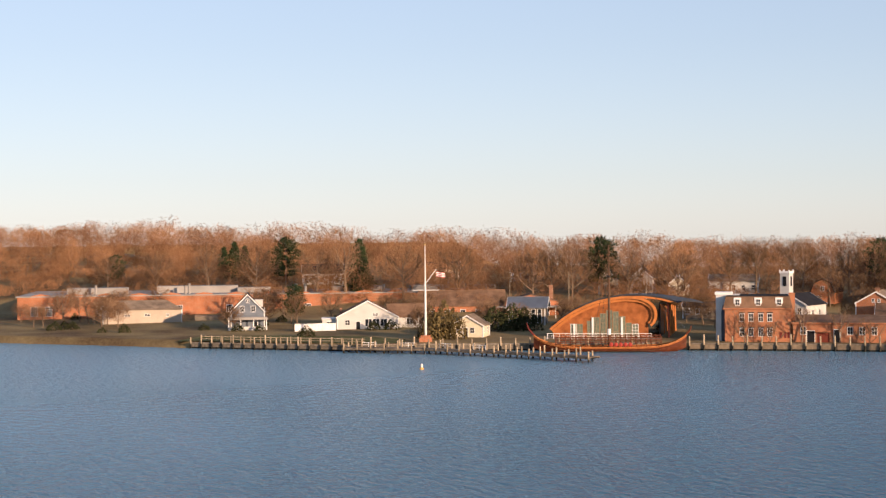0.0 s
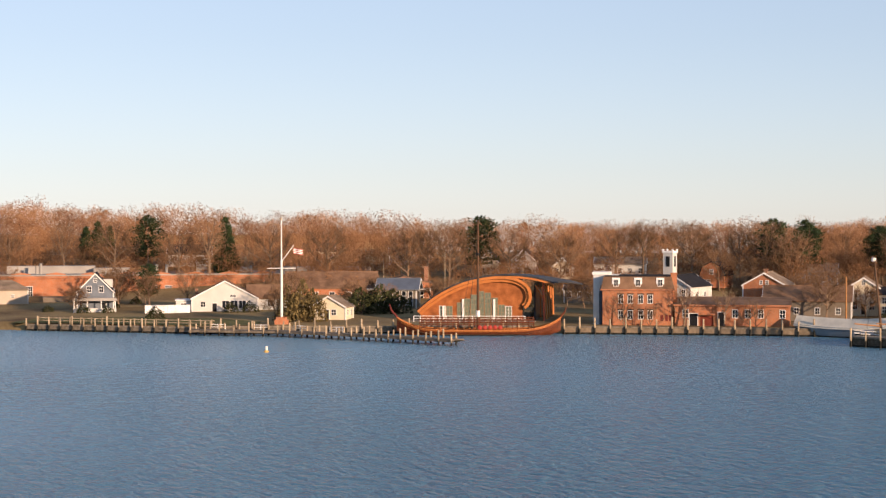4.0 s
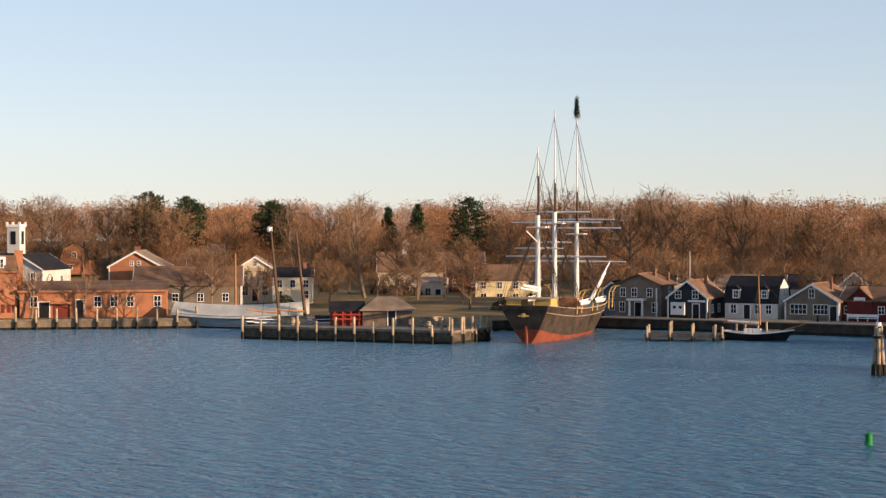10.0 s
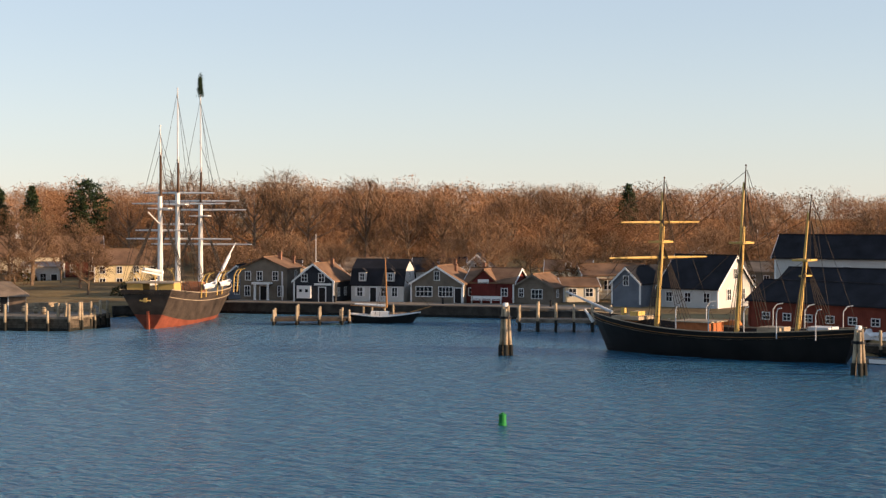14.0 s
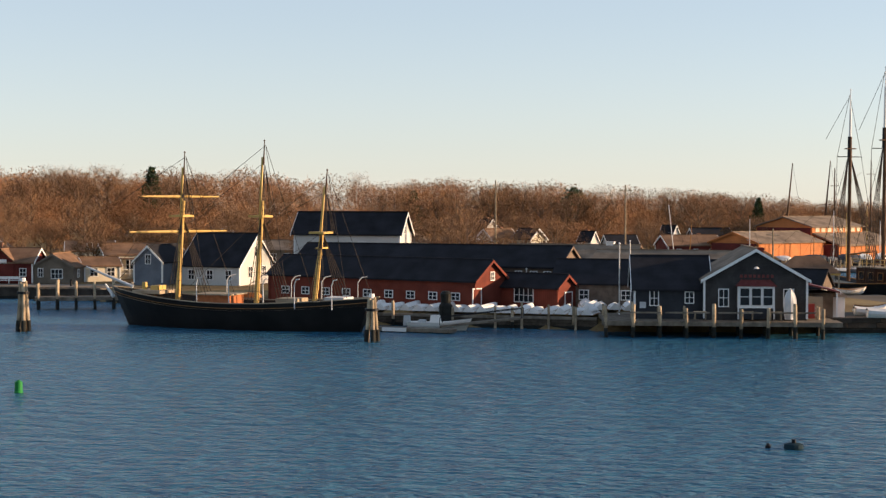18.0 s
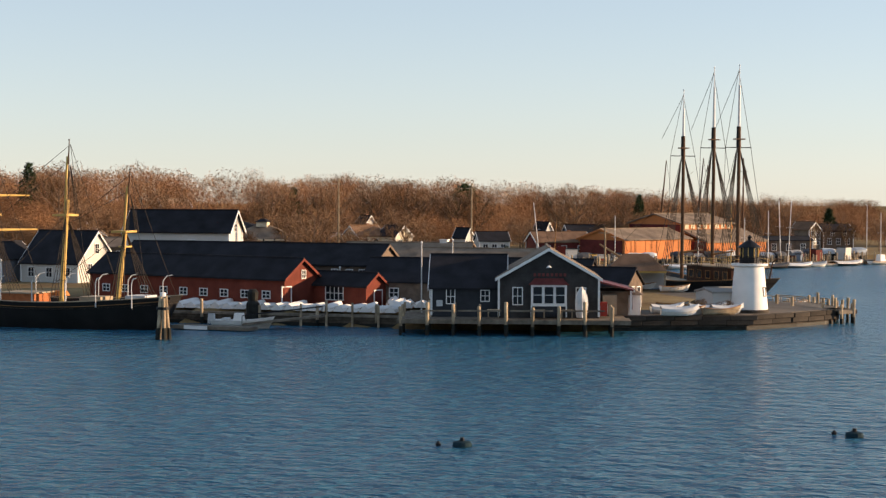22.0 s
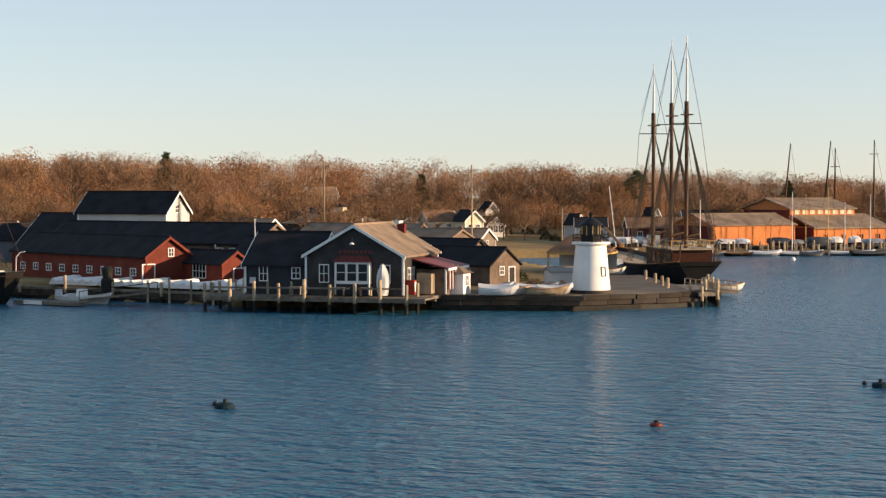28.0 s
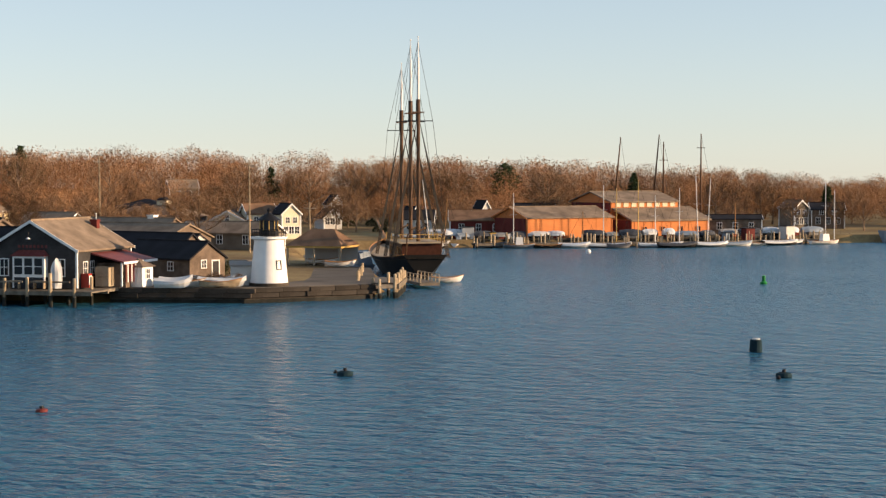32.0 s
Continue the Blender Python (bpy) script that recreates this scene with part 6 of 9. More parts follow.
# whaleship
wh = thing("whaleship", "black-hulled whaling ship with white lower masts and red bottom", "ship", -154.6, 267.2, 0, 99.6)
rows = hull_rings(31, 8.4, (4.9, 3.9, 4.6), (-0.4, -2.0, -0.6), 0.66, 0.78, 1.2, 1.6, 24, 12, 0.42)
hull_parts(wh, rows, [(0, 5, M_bottom, "bottom"), (5, 12, M_whale, "hull")], M_deck, 0.5)
part("rail_cap", rail_line(rows, 12, 0.07, 0.03), M_deck, wh)
part("wale", rail_line(rows, 10, 0.05, 0, 0.04), M_deck, wh)
part("carved_eagle", boxes((-1.82, -1.65, -0.7, 0.7, 3.5, 3.66), (-1.84, -1.66, -0.22, 0.22, 3.4, 3.9)), M_mast_y, wh, "small gilt carving")
part("rudder", boxes((-0.9, -0.3, -0.14, 0.14, -1.5, 2.2)), M_bottom, wh)
for s in (-1, 1):
    part("stern_house", boxes((0.3, 3.4, s * 2.0 - 1.0, s * 2.0 + 1.0, 4.2, 5.6)), M_mast_y, wh, "ochre painted deckhouse")
part("house_roof", boxes((0.0, 4.6, -3.1, 3.1, 5.6, 5.75)), M_deck, wh)
part("brick_oven", boxes((18.2, 20.4, -1.3, 1.3, 3.4, 5.0)), M_brick2, wh)
for x_, lw, md, tp, mm in ((4.4, 16.4, 22.3, 25.2, 0), (12.0, 16.9, 21.6, 30.4, 1), (22.8, 15.4, 20.6, 30.2, 2)):
    mast(wh, x_, 3.2, lw, md, tp, (M_mast_w, M_mast_d, M_mast_w), 0.36)
    shrouds(wh, x_, lw - 1.4, 4.2, 4.2, 6, 3.2)
    part("top", boxes((x_ - 0.9, x_ + 0.9, -1.3, 1.3, lw - 1.6, lw - 1.45)), M_mast_w, wh)
    stays(wh, [((x_, 0, md - 0.3), (x_ - 3, 4.1, 4.3)), ((x_, 0, md - 0.3), (x_ - 3, -4.1, 4.3)), ((x_, 0, tp - 1), (x_ + 8, 0, lw)), ((x_, 0, lw), (x_ + 8, 0, 5)), ((x_, 0, tp - 0.6), (x_ - 4, 4.0, 4.3)), ((x_, 0, tp - 0.6), (x_ - 4, -4.0, 4.3))], 0.028)
for x_, z_, hf in ((12.0, 10.9, 7.2), (12.0, 15.5, 6.4), (12.0, 16.9, 4.9), (22.8, 10.0, 7.2), (22.8, 14.7, 6.4), (22.8, 15.9, 5.4), (4.4, 12.1, 3.4), (12.0, 12.8, 2.3)):
    yard(wh, x_, z_, hf, M_mast_w, 0.15, 4)
part("spanker_boom", rods([((5.2, 0, 6.4), (-3.0, 0, 7.2), 0.16, 0.1), ((5.2, 0, 12.6), (-0.5, 0, 14.4), 0.1, 0.07)], 8), M_mast_w, wh)
part("furled_sail", rod(bmesh.new(), (5.0, 0, 6.8), (-2.2, 0, 7.5), 0.3, 0.16, 8), M_canvas, wh, "furled pale sail")
part("bowsprit", rods([((30, 0, 4.2), (38, 0, 8.0), 0.3, 0.2), ((36, 0, 7.3), (41.5, 0, 9.8), 0.15, 0.08)], 9), M_mast_w, wh)
stays(wh, [((41.3, 0, 9.7), (22.4, 0, 24)), ((37.8, 0, 7.9), (22.4, 0, 16)), ((41.3, 0, 9.7), (22.4, 0, 30)), ((41, 0, 9.6), (31.5, 0, 1.0))])
bm = bmesh.new()
for x_ in (8.4, 10.6, 16.0, 18.4, 24.4, 26.4):
    for s in (-1, 1):
        pts = [(x_, s * 4.15, 3.4), (x_, s * 4.3, 5.7), (x_, s * 4.7, 6.4), (x_, s * 5.3, 6.6)]
        for a, b in zip(pts, pts[1:]):
            rod(bm, a, b, 0.085, 0.075, 6)
        part("davit", bm, M_mast_y, wh, "ochre curved whaleboat davit")
        bm = bmesh.new()
bm.free()
for s in (-1, 1):
    for x_ in (7.5, 15.2):
        b_ = hull_rings(4.6, 1.3, (5.4, 5.1, 5.4), (4.6, 4.55, 4.6), 0.5, 0.3, 0.2, n=6, m=3)
        bm = bmesh.new()
        for q in (1, -1):
            g = [[bm.verts.new((x + x_, q * y + s * 4.9, z)) for x, y, z in r] for r in b_]
            for a, c in zip(g, g[1:]):
                for j in range(3):
                    bm.faces.new((a[j], c[j], c[j + 1], a[j + 1]))
        part("whaleboat", bm, M_white, wh, "white slender whaleboat")
xt = thing("masthead_tree", "small evergreen tree lashed to the foremast head", "tree", -154.6 + 22.9 * math.cos(radians(99.6)), 267.2 + 22.9 * math.sin(radians(99.6)), 30.4)
bars_, v_, f_ = conifer_arrays(77, 2.5, 0.5, 9)
part("trunk", rods([(bars_[0][0], bars_[0][1], 0.05, 0.02)]), M_bark, xt)
tri_ = v_.reshape(-1, 3, 3)
mid_ = tri_.mean(1, keepdims=True)
tri_ = (tri_ - mid_) * 0.2 + mid_ * np.array([0.42, 0.42, 1.0])
o = new("crown", raw_mesh("crown", tri_.reshape(-1, 3), f_, M_needle))
o.parent = xt

# full-rigged training ship with ochre masts
tr = thing("training_ship", "black iron-hulled square-rigger with ochre masts", "ship", -69.5, 244.7, 0, 161.5)
rows = hull_rings(26.0, 7.4, (3.4, 2.7, 4.0), (-0.2, -1.6, -0.3), 0.62, 0.35, 2.0, 1.6, 26, 9, 0.4)
hull_parts(tr, rows, [(0, 3, M_black, "bottom"), (3, 9, M_black, "hull")], M_deck, 0.7)
part("rail_cap", rail_line(rows, 9, 0.06, 0.02), M_deck, tr)
part("sheer_line", rail_line(rows, 8, 0.03, 0, 0.03), M_mast_m, tr)
part("bowsprit", rods([((25.6, 0, 4.0), (31.2, 0, 6.0), 0.18, 0.1)], 8), M_canvas, tr)
part("figurehead", rods([((27.9, 0, 2.9), (28.9, 0, 4.2), 0.2, 0.1)], 6), M_trim, tr)
for x_, lw, md, tp, top_, rk in ((20.4, 13.0, 16.4, 17.9, 11.4, 0.065), (11.4, 13.0, 17.4, 19.0, 11.4, 0.065), (5.0, 9.8, 14.4, 16.0, 9.8, 0.115)):
    at_ = lambda z: x_ - rk * (z - 2.0)
    mast(tr, x_, 2.0, lw, md, tp, (M_mast_y, M_mast_y, M_mast_d), 0.28, rake=rk)
    part("top", boxes((at_(top_) - 0.7, at_(top_) + 0.9, -1.2, 1.2, top_ - 0.1, top_ + 0.1)), M_mast_y, tr)
    shrouds(tr, at_(top_), top_, 3.4, 3.0, 5, 2.0)
    shrouds(tr, at_(md), md - 0.8, 1.1, top_, 3, 0.6, 0.03)
    stays(tr, [((at_(md), 0, md - 0.5), (x_ + 7.0, 0, top_ if x_ < 15 else 6)), ((at_(top_), 0, top_), (x_ + 7.5, 0, 4.2)), ((at_(tp), 0, tp - 0.4), (x_ - 5, 3.2, 3.2)), ((at_(tp), 0, tp - 0.4), (x_ - 5, -3.2, 3.2)), ((at_(tp), 0, tp - 0.4), (x_ + 6.5, 0, lw))], 0.025)
yard(tr, 19.6, 13.4, 5.0, M_mast_y, 0.15, 24)
yard(tr, 19.8, 9.8, 6.2, M_mast_y, 0.17, 24)
part("fore_house", boxes((13.6, 17.4, -1.6, 1.6, 2.0, 3.4)), mat("varnished_teak", (0.36, 0.13, 0.05), 0.45, var=0.2), tr, "varnished teak deckhouse")
part("house_roof", boxes((13.3, 17.7, -1.9, 1.9, 3.4, 3.52)), M_deck, tr)
part("after_house", boxes((6.2, 8.6, -1.3, 1.3, 2.0, 3.2)), M_deck, tr)
part("chart_house", boxes((1.2, 3.4, -1.3, 1.3, 2.4, 3.4)), M_canvas, tr)
part("forecastle_deck", boxes((21.4, 24.6, -1.9, 1.9, 3.4, 3.75)), M_deck, tr)
part("anchor_gear", boxes((22.2, 23.0, -0.9, 0.9, 3.75, 4.2), (24.0, 24.4, -0.2, 0.2, 3.75, 4.5)), M_mast_y, tr, "ochre windlass")
for x_ in (1.6, 5.6, 9.0, 12.8, 16.4):
    for s in (-1, 1):
        pts = [(x_, s * 3.3, 2.3), (x_, s * 3.35, 4.7), (x_ - 0.3, s * 3.6, 5.2), (x_ - 0.8, s * 3.9, 5.3)]
        bm = bmesh.new()
        for a, b in zip(pts, pts[1:]):
            rod(bm, a, b, 0.06, 0.05, 6)
        part("boat_davit", bm, M_canvas, tr, "white curved boat davit")
part("lifeboat", boxes((12.2, 14.2, -3.1, -2.2, 3.0, 3.5, 0.2)), M_glulam, tr, "orange covered boat")

# three-masted schooner beyond the point
sc = thing("schooner", "dark three-masted schooner with a varnished deckhouse", "ship", -1.25, 288.4, 0, 111.7)
rows = hull_rings(33, 7.6, (3.2, 2.3, 3.8), (0.2, -1.6, -0.2), 0.6, 0.72, 2.6, 1.4, 24, 8, 0.42)
hull_parts(sc, rows, [(0, 3, M_black, "bottom"), (3, 8, M_black, "hull")], M_deck, 0.5)
part("rail_cap", rail_line(rows, 8, 0.08, 0.03), M_mast_m, sc)
part("deckhouse", boxes((1.6, 12.6, -2.5, 2.5, 2.2, 4.5)), mat("varnished_mahogany", (0.055, 0.022, 0.013), 0.35, var=0.2), sc, "varnished mahogany deckhouse")
part("deckhouse_roof", boxes((1.0, 13.2, -2.9, 2.9, 4.5, 4.65)), M_deck, sc)
for k in range(5):
    for s in (-1, 1):
        window(sc, pose(3.0 + k * 2.1, s * 2.51, 3.0, 0, 0, 0 if s < 0 else 180), 1.0, 0.9, (0, 0), M_mast_m)
part("roof_rail", rods([((x_, s * 2.8, 4.65), (x_, s * 2.8, 5.6), 0.035) for x_ in (1.2, 3.6, 6, 8.4, 10.8, 13) for s in (-1, 1)] + [((1.2, s * 2.8, z_), (13, s * 2.8, z_), 0.04) for z_ in (5.1, 5.6) for s in (-1, 1)] + [((1.2, -2.8, z_), (1.2, 2.8, z_), 0.04) for z_ in (5.1, 5.6)], 5), M_mast_y, sc)
for s in (-1, 1):
    pts = [(0.2, s * 2.2, 2.8), (-0.6, s * 2.2, 5.2), (-1.6, s * 2.2, 5.8), (-2.8, s * 2.2, 5.6)]
    bm = bmesh.new()
    for a, b in zip(pts, pts[1:]):
        rod(bm, a, b, 0.1, 0.08, 7)
    part("stern_davit", bm, M_mast_d, sc, "dark curved stern davit")
for x_, lw, tp in ((4.2, 22.5, 30.4), (10.3, 22.6, 30.5), (18.1, 21.7, 28.0)):
    mast(sc, x_, 2.4, lw, lw + 0.1, tp, (M_mast_d, M_mast_m, M_mast_w), 0.27, rake=0.012)
    part("topmast_pole", rod(bmesh.new(), (x_ - 0.1, 0, lw - 2.0), (x_ - 0.2, 0, tp - 2.5), 0.2, 0.13, 8), M_mast_w, sc)
    part("doubling", rod(bmesh.new(), (x_ - 0.1, 0, lw - 2.6), (x_ - 0.1, 0, lw + 0.1), 0.32, 0.28, 8), M_iron, sc)
    part("spreader", rod(bmesh.new(), (x_ - 0.1, -1.9, lw - 2.6), (x_ - 0.1, 1.9, lw - 2.6), 0.06, 0.06, 5), M_iron, sc)
    shrouds(sc, x_, lw - 2.2, 3.6, 2.6, 6, 3.4, 0.04)
    stays(sc, [((x_, 1.9, lw - 2.6), (x_, 0, tp - 0.6)), ((x_, -1.9, lw - 2.6), (x_, 0, tp - 0.6)), ((x_, 1.9, lw - 2.6), (x_ - 2, 3.6, 2.6)), ((x_, -1.9, lw - 2.6), (x_ - 2, -3.6, 2.6)), ((x_, 0, tp - 0.8), (x_ + 5.6, 0, lw)), ((x_, 0, lw - 2), (x_ + 7, 0, 5))], 0.03)
    part("boom", rod(bmesh.new(), (x_ - 0.4, 0, 6.0), (x_ - 5.2, 0, 6.5), 0.14, 0.1, 7), M_mast_m, sc)
part("bowsprit", rods([((33, 0, 4.0), (42, 0, 6.4), 0.25, 0.14)], 8), M_mast_m, sc)
stays(sc, [((38, 0, 5.3), (15.3, 0, 17))], 0.015)
skiff("inflatable_tender", "pale grey inflatable tender lying under the stern", 0.7, 282.7, 0.0, 20, 3.8, 1.7, M_white)

# wrapped hull, fishing schooner, small sloop, work boat
wr = thing("wrapped_boat", "laid-up boat hull under white shrink wrap", "boat", -215.6, 272.2, 0, 16)
rows = hull_rings(19, 5.0, (2.3, 1.9, 2.6), (-0.3, -0.6, -0.3), 0.55, 0.6, 1.5, 0.6, 18, 6)
hull_parts(wr, rows, [(0, 2, M_black, "bottom"), (2, 6, M_bluep, "hull")], M_tarp, 0.1)
bm = bmesh.new()
top = [[bm.verts.new((r[-1][0], y_ * max(0.1, r[-1][1] + 0.12), r[-1][2] - 0.35 + (1.7 * (1 - abs(y_)) + 0.2 if abs(y_) < 1 else 0))) for y_ in (-1, -0.92, -0.45, 0, 0.45, 0.92, 1)] for r in rows]
for a, b in zip(top, top[1:]):
    for j in range(6):
        bm.faces.new((a[j], b[j], b[j + 1], a[j + 1]))
bm.faces.new(top[0])
bmesh.ops.recalc_face_normals(bm, faces=bm.faces)
part("shrink_wrap", bm, mat("cream_shrink_wrap", (0.52, 0.5, 0.43), 0.5, var=0.14, scale=0.5), wr)
o = thing("spar_post", "tall varnished spar standing on the quay", "mast", -210.6, 279.5, 1.4)
part("spar", rod(bmesh.new(), (0, 0, 0), (0, 0, 9.6), 0.2, 0.13, 9), M_mast_m, o)
fs = thing("fishing_schooner", "dark fishing schooner with two raked brown masts", "ship", -192.7, 260.7, 0, 62)
rows = hull_rings(18, 5.0, (2.0, 1.7, 2.6), (-0.6, -1.4, -0.4), 0.6, 0.5, 2.0, 1.0, 18, 7)
hull_parts(fs, rows, [(0, 2, M_black, "bottom"), (2, 7, M_black, "hull")], M_deck, 0.4)
part("rail_cap", rail_line(rows, 7, 0.08, 0.02), M_trim, fs)
part("bulwark_fence", rail_line(rows, 7, 0.05, 0.5), M_trim, fs)
for x_, tp in ((3.5, 15.2), (7.5, 13.9)):
    part("mast", rod(bmesh.new(), (x_, 0, 1.5), (x_ - 1.0, 0.9, tp), 0.26, 0.15, 9), M_mast_d, fs)
    part("boom", rod(bmesh.new(), (x_ - 0.3, 0, 3.2), (x_ - 5, 0, 3.7), 0.14, 0.1, 7), M_mast_m, fs)
    part("crosstree", rod(bmesh.new(), (x_ - 0.95, -0.4, tp - 1.5), (x_ - 0.95, 2.2, tp - 1.4), 0.06, 0.06, 5), M_mast_d, fs)
    stays(fs, [((x_ - 0.9, 0.8, tp - 1.6), (x_ - 1.5, 2.7, 2)), ((x_ - 0.9, 0.8, tp - 1.6), (x_ - 1.5, -2.7, 2)), ((x_ - 0.9, 0.8, tp - 0.4), (17, 0, 3))])
part("masthead_light", lathe(bmesh.new(), [(0.1, 14.2), (0.4, 14.4), (0.4, 14.9), (0.1, 15.1)], 8), M_white, fs).location = (2.5, 1.1, 0)
part("cabin", boxes((9.5, 12.5, -1.2, 1.2, 1.5, 2.6)), M_dgrey, fs)
sl = thing("work_sloop", "small dark sloop with a cream deck and twin spars", "boat", -134.6, 285.4, 0, 12)
rows = hull_rings(7.6, 2.8, (1.2, 0.9, 1.4), (-0.3, -0.5, -0.2), 0.55, 0.5, 1.2, 0.5, 12, 5)
hull_parts(sl, rows, [(0, 5, M_black, "hull")], M_deck, 0.15)
part("rail_cap", rail_line(rows, 5, 0.08, 0.02), M_trim, sl)
part("cabin", boxes((2.4, 4.6, -0.8, 0.8, 0.8, 1.5)), M_white, sl)
part("boom", rods([((4.4, 0, 2.0), (-0.4, 0, 2.3), 0.1, 0.07), ((4.4, 0, 2.0), (4.2, 0, 8.4), 0.13, 0.07), ((7.5, 0, 1.4), (10.2, 0, 2.2), 0.1, 0.06)], 7), M_mast_m, sl)
part("furled_sail", rod(bmesh.new(), (4.2, 0, 2.25), (0.2, 0, 2.45), 0.2, 0.14, 7), M_canvas, sl)
stays(sl, [((4.2, 0, 8.3), (10.0, 0, 2.2)), ((4.2, 0, 7.2), (3.6, 1.3, 1.0)), ((4.2, 0, 7.2), (3.6, -1.3, 1.0)), ((4.2, 0, 7.2), (3.0, 1.3, 1.0)), ((4.2, 0, 7.2), (3.0, -1.3, 1.0))])
wb = thing("work_boat", "white open work boat with a centre console", "boat", -64.7, 247.9, 0, -12)
rows = hull_rings(5.8, 2.1, (0.8, 0.8, 1.25), (-0.2, -0.3, -0.1), 0.5, 0.9, 0.7, 0.1, 10, 5)
hull_parts(wb, rows, [(0, 5, M_white, "hull")], M_canvas, 0.35)
part("console", boxes((2.2, 3.2, -0.5, 0.5, 0.5, 1.5, 0.1)), M_white, wb)
part("outboard_motor", boxes((-0.6, 0.1, -0.25, 0.25, 0.4, 1.4, 0.05)), M_canvas, wb)
part("seat", boxes((1.0, 1.6, -0.6, 0.6, 0.5, 1.0)), M_canvas, wb)

# ---- wharf and village ----
sh_ = house("red_shed", "small open-fronted red shed on the wharf", -180.6, 264.6, 32, 4.4, 4, 1.9, 2.9, "x", M_red, M_rdark, 1.75, over=0.2, trim=False, category="shed")
for u in (-1.6, -0.5, 0.6, 1.7):
    part("red_post", boxes((u - 0.1, u + 0.1, -2.3, -2.1, 0, 1.9)), M_redpaint, sh_)
part("red_rail", boxes((-1.9, 1.9, -2.35, -2.25, 0.8, 1.0), (-1.9, 1.9, -2.35, -2.25, 1.4, 1.6)), M_redpaint, sh_)
gs = house("wharf_shed", "weathered grey shed with a hipped shingle roof on the wharf", -176.2, 267.8, 32, 6.6, 5.6, 2.0, 2.05, "x", M_brownw, M_rgrey, 1.75, over=0.1, trim=False, doors=[("f", 0.6)], win=[("r", 0.5, 0.9, 0.8, 0.8)], category="shed")
bm = bmesh.new()
v = [bm.verts.new(p) for p in ((-3.8, -3.3, 2.0), (3.8, -3.3, 2.0), (3.8, 3.3, 2.0), (-3.8, 3.3, 2.0), (-1.4, 0, 3.8), (1.4, 0, 3.8))]
for f in ((0, 1, 5, 4), (1, 2, 5), (2, 3, 4, 5), (3, 0, 4), (3, 2, 1, 0)):
    bm.faces.new([v[i] for i in f])
part("hip_roof", bm, M_rgrey, gs)
for k, (x, y, s) in enumerate(((-187, 261, 0.9), (-185.6, 260.2, 0.7), (-184.4, 262.4, 0.8), (-170.5, 264.5, 0.9), (-169.3, 265.2, 0.7), (-167.6, 264.2, 0.8), (-166.4, 266.4, 0.7))):
    o = thing("oil_cask", "weathered wooden oil cask standing on the wharf", "cask", x, y, 1.75, k * 30, "casks on the wharf")
    part("barrel", lathe(bmesh.new(), [(0.3 * s, 0), (0.4 * s, 0.3 * s), (0.42 * s, 0.55 * s), (0.4 * s, 0.8 * s), (0.3 * s, 1.1 * s)], 12), M_pile, o)
    for z in (0.2, 0.85):
        part("hoop", lathe(bmesh.new(), [(0.4 * s, z * s), (0.41 * s, (z + 0.08) * s)], 12), M_iron, o)
for x, y, rot in ((-189, 263, 20), (-171.5, 270, 70), (-167, 270.5, 20)):
    o = thing("timber_stack", "stack of squared ship timbers on the wharf", "timber", x, y, 1.75, rot)
    for r_ in range(3):
        for c in range(4 - r_):
            part("timber", boxes((-2.4, 2.4, -0.8 + c * 0.42 + r_ * 0.2, -0.42 + c * 0.42 + r_ * 0.2, r_ * 0.36, r_ * 0.36 + 0.34)), M_pile, o)
yh = house("cream_house", "tall cream house with a gabled front and shutters", -229.4, 310.2, 34, 6.4, 9, 5.4, 7.4, "y", M_cream, M_rgrey, 2.3, win=[("f", -1.7, 1.0, 0.9, 1.5), ("f", 1.7, 1.0, 0.9, 1.5), ("f", -1.7, 3.6, 0.9, 1.4), ("f", 1.7, 3.6, 0.9, 1.4), ("f", 0, 6.0, 0.6, 0.8), ("r", -2, 3.6, 0.9, 1.4), ("r", 1.5, 3.6, 0.9, 1.4)], doors=[("f", 0)])
house("cream_wing", "lower cream house wing with a shuttered front", -221.9, 310.6, 34, 6.6, 7, 4.2, 5.4, "x", M_cream, M_rdark, 2.3, win=row("f", (-2.2, 0, 2.2), 2.4, 0.8, 1.2) + row("f", (-2.2, 2.2), 0.6, 0.8, 1.2), chim=[(2, 0, 6.8)])
lh = house("meeting_house", "long house with a brown shingle roof and white cupola", -219.6, 353, 31, 20, 9, 4.0, 7.4, "x", M_cream, M_rbrown, 2.4, win=row("f", (-6, -3, 0, 3, 6), 1.2, 0.9, 1.5), chim=[(6.8, 0, 8.4, 0.9)])
part("cupola", boxes((-5.6, -4.2, -0.7, 0.7, 6.8, 9.0), (-5.8, -4.0, -0.9, 0.9, 8.9, 9.05)), M_white, lh, "white louvred cupola")
part("cupola_roof", lathe(bmesh.new(), [(0.95, 9.05), (0.5, 9.5), (0.1, 9.9)], 8), M_white, lh).location = (-4.9, 0, 0)
house("white_store", "white clapboard store with a flat parapet roof", -209.8, 335, 30, 6.2, 6, 3.3, 3.9, "x", M_wclap, M_rlight, 1.7, win=row("f", (-2, 0.2), 0.8, 0.9, 1.4), doors=[("f", 2)])
house("dark_red_house", "dark red house beyond the white store", -207.5, 344.5, 30, 6, 8, 3.8, 5.2, "x", M_dred, M_rdark, 2.0, win=row("f", (-1.6, 1.6), 2.0, 0.8, 1.2))
house("yellow_house", "pale yellow clapboard house with a brown roof", -194.8, 337.6, 28, 11, 8, 4.4, 6.7, "x", M_yellow, M_rbrown, 1.2, win=row("f", (-4.2, -1.4, 1.4, 4.2), 2.9, 0.8, 1.1) + row("f", (-4.2, -1.4, 1.4, 4.2), 0.7, 0.9, 1.3), chim=[(4, 0, 7.6)])


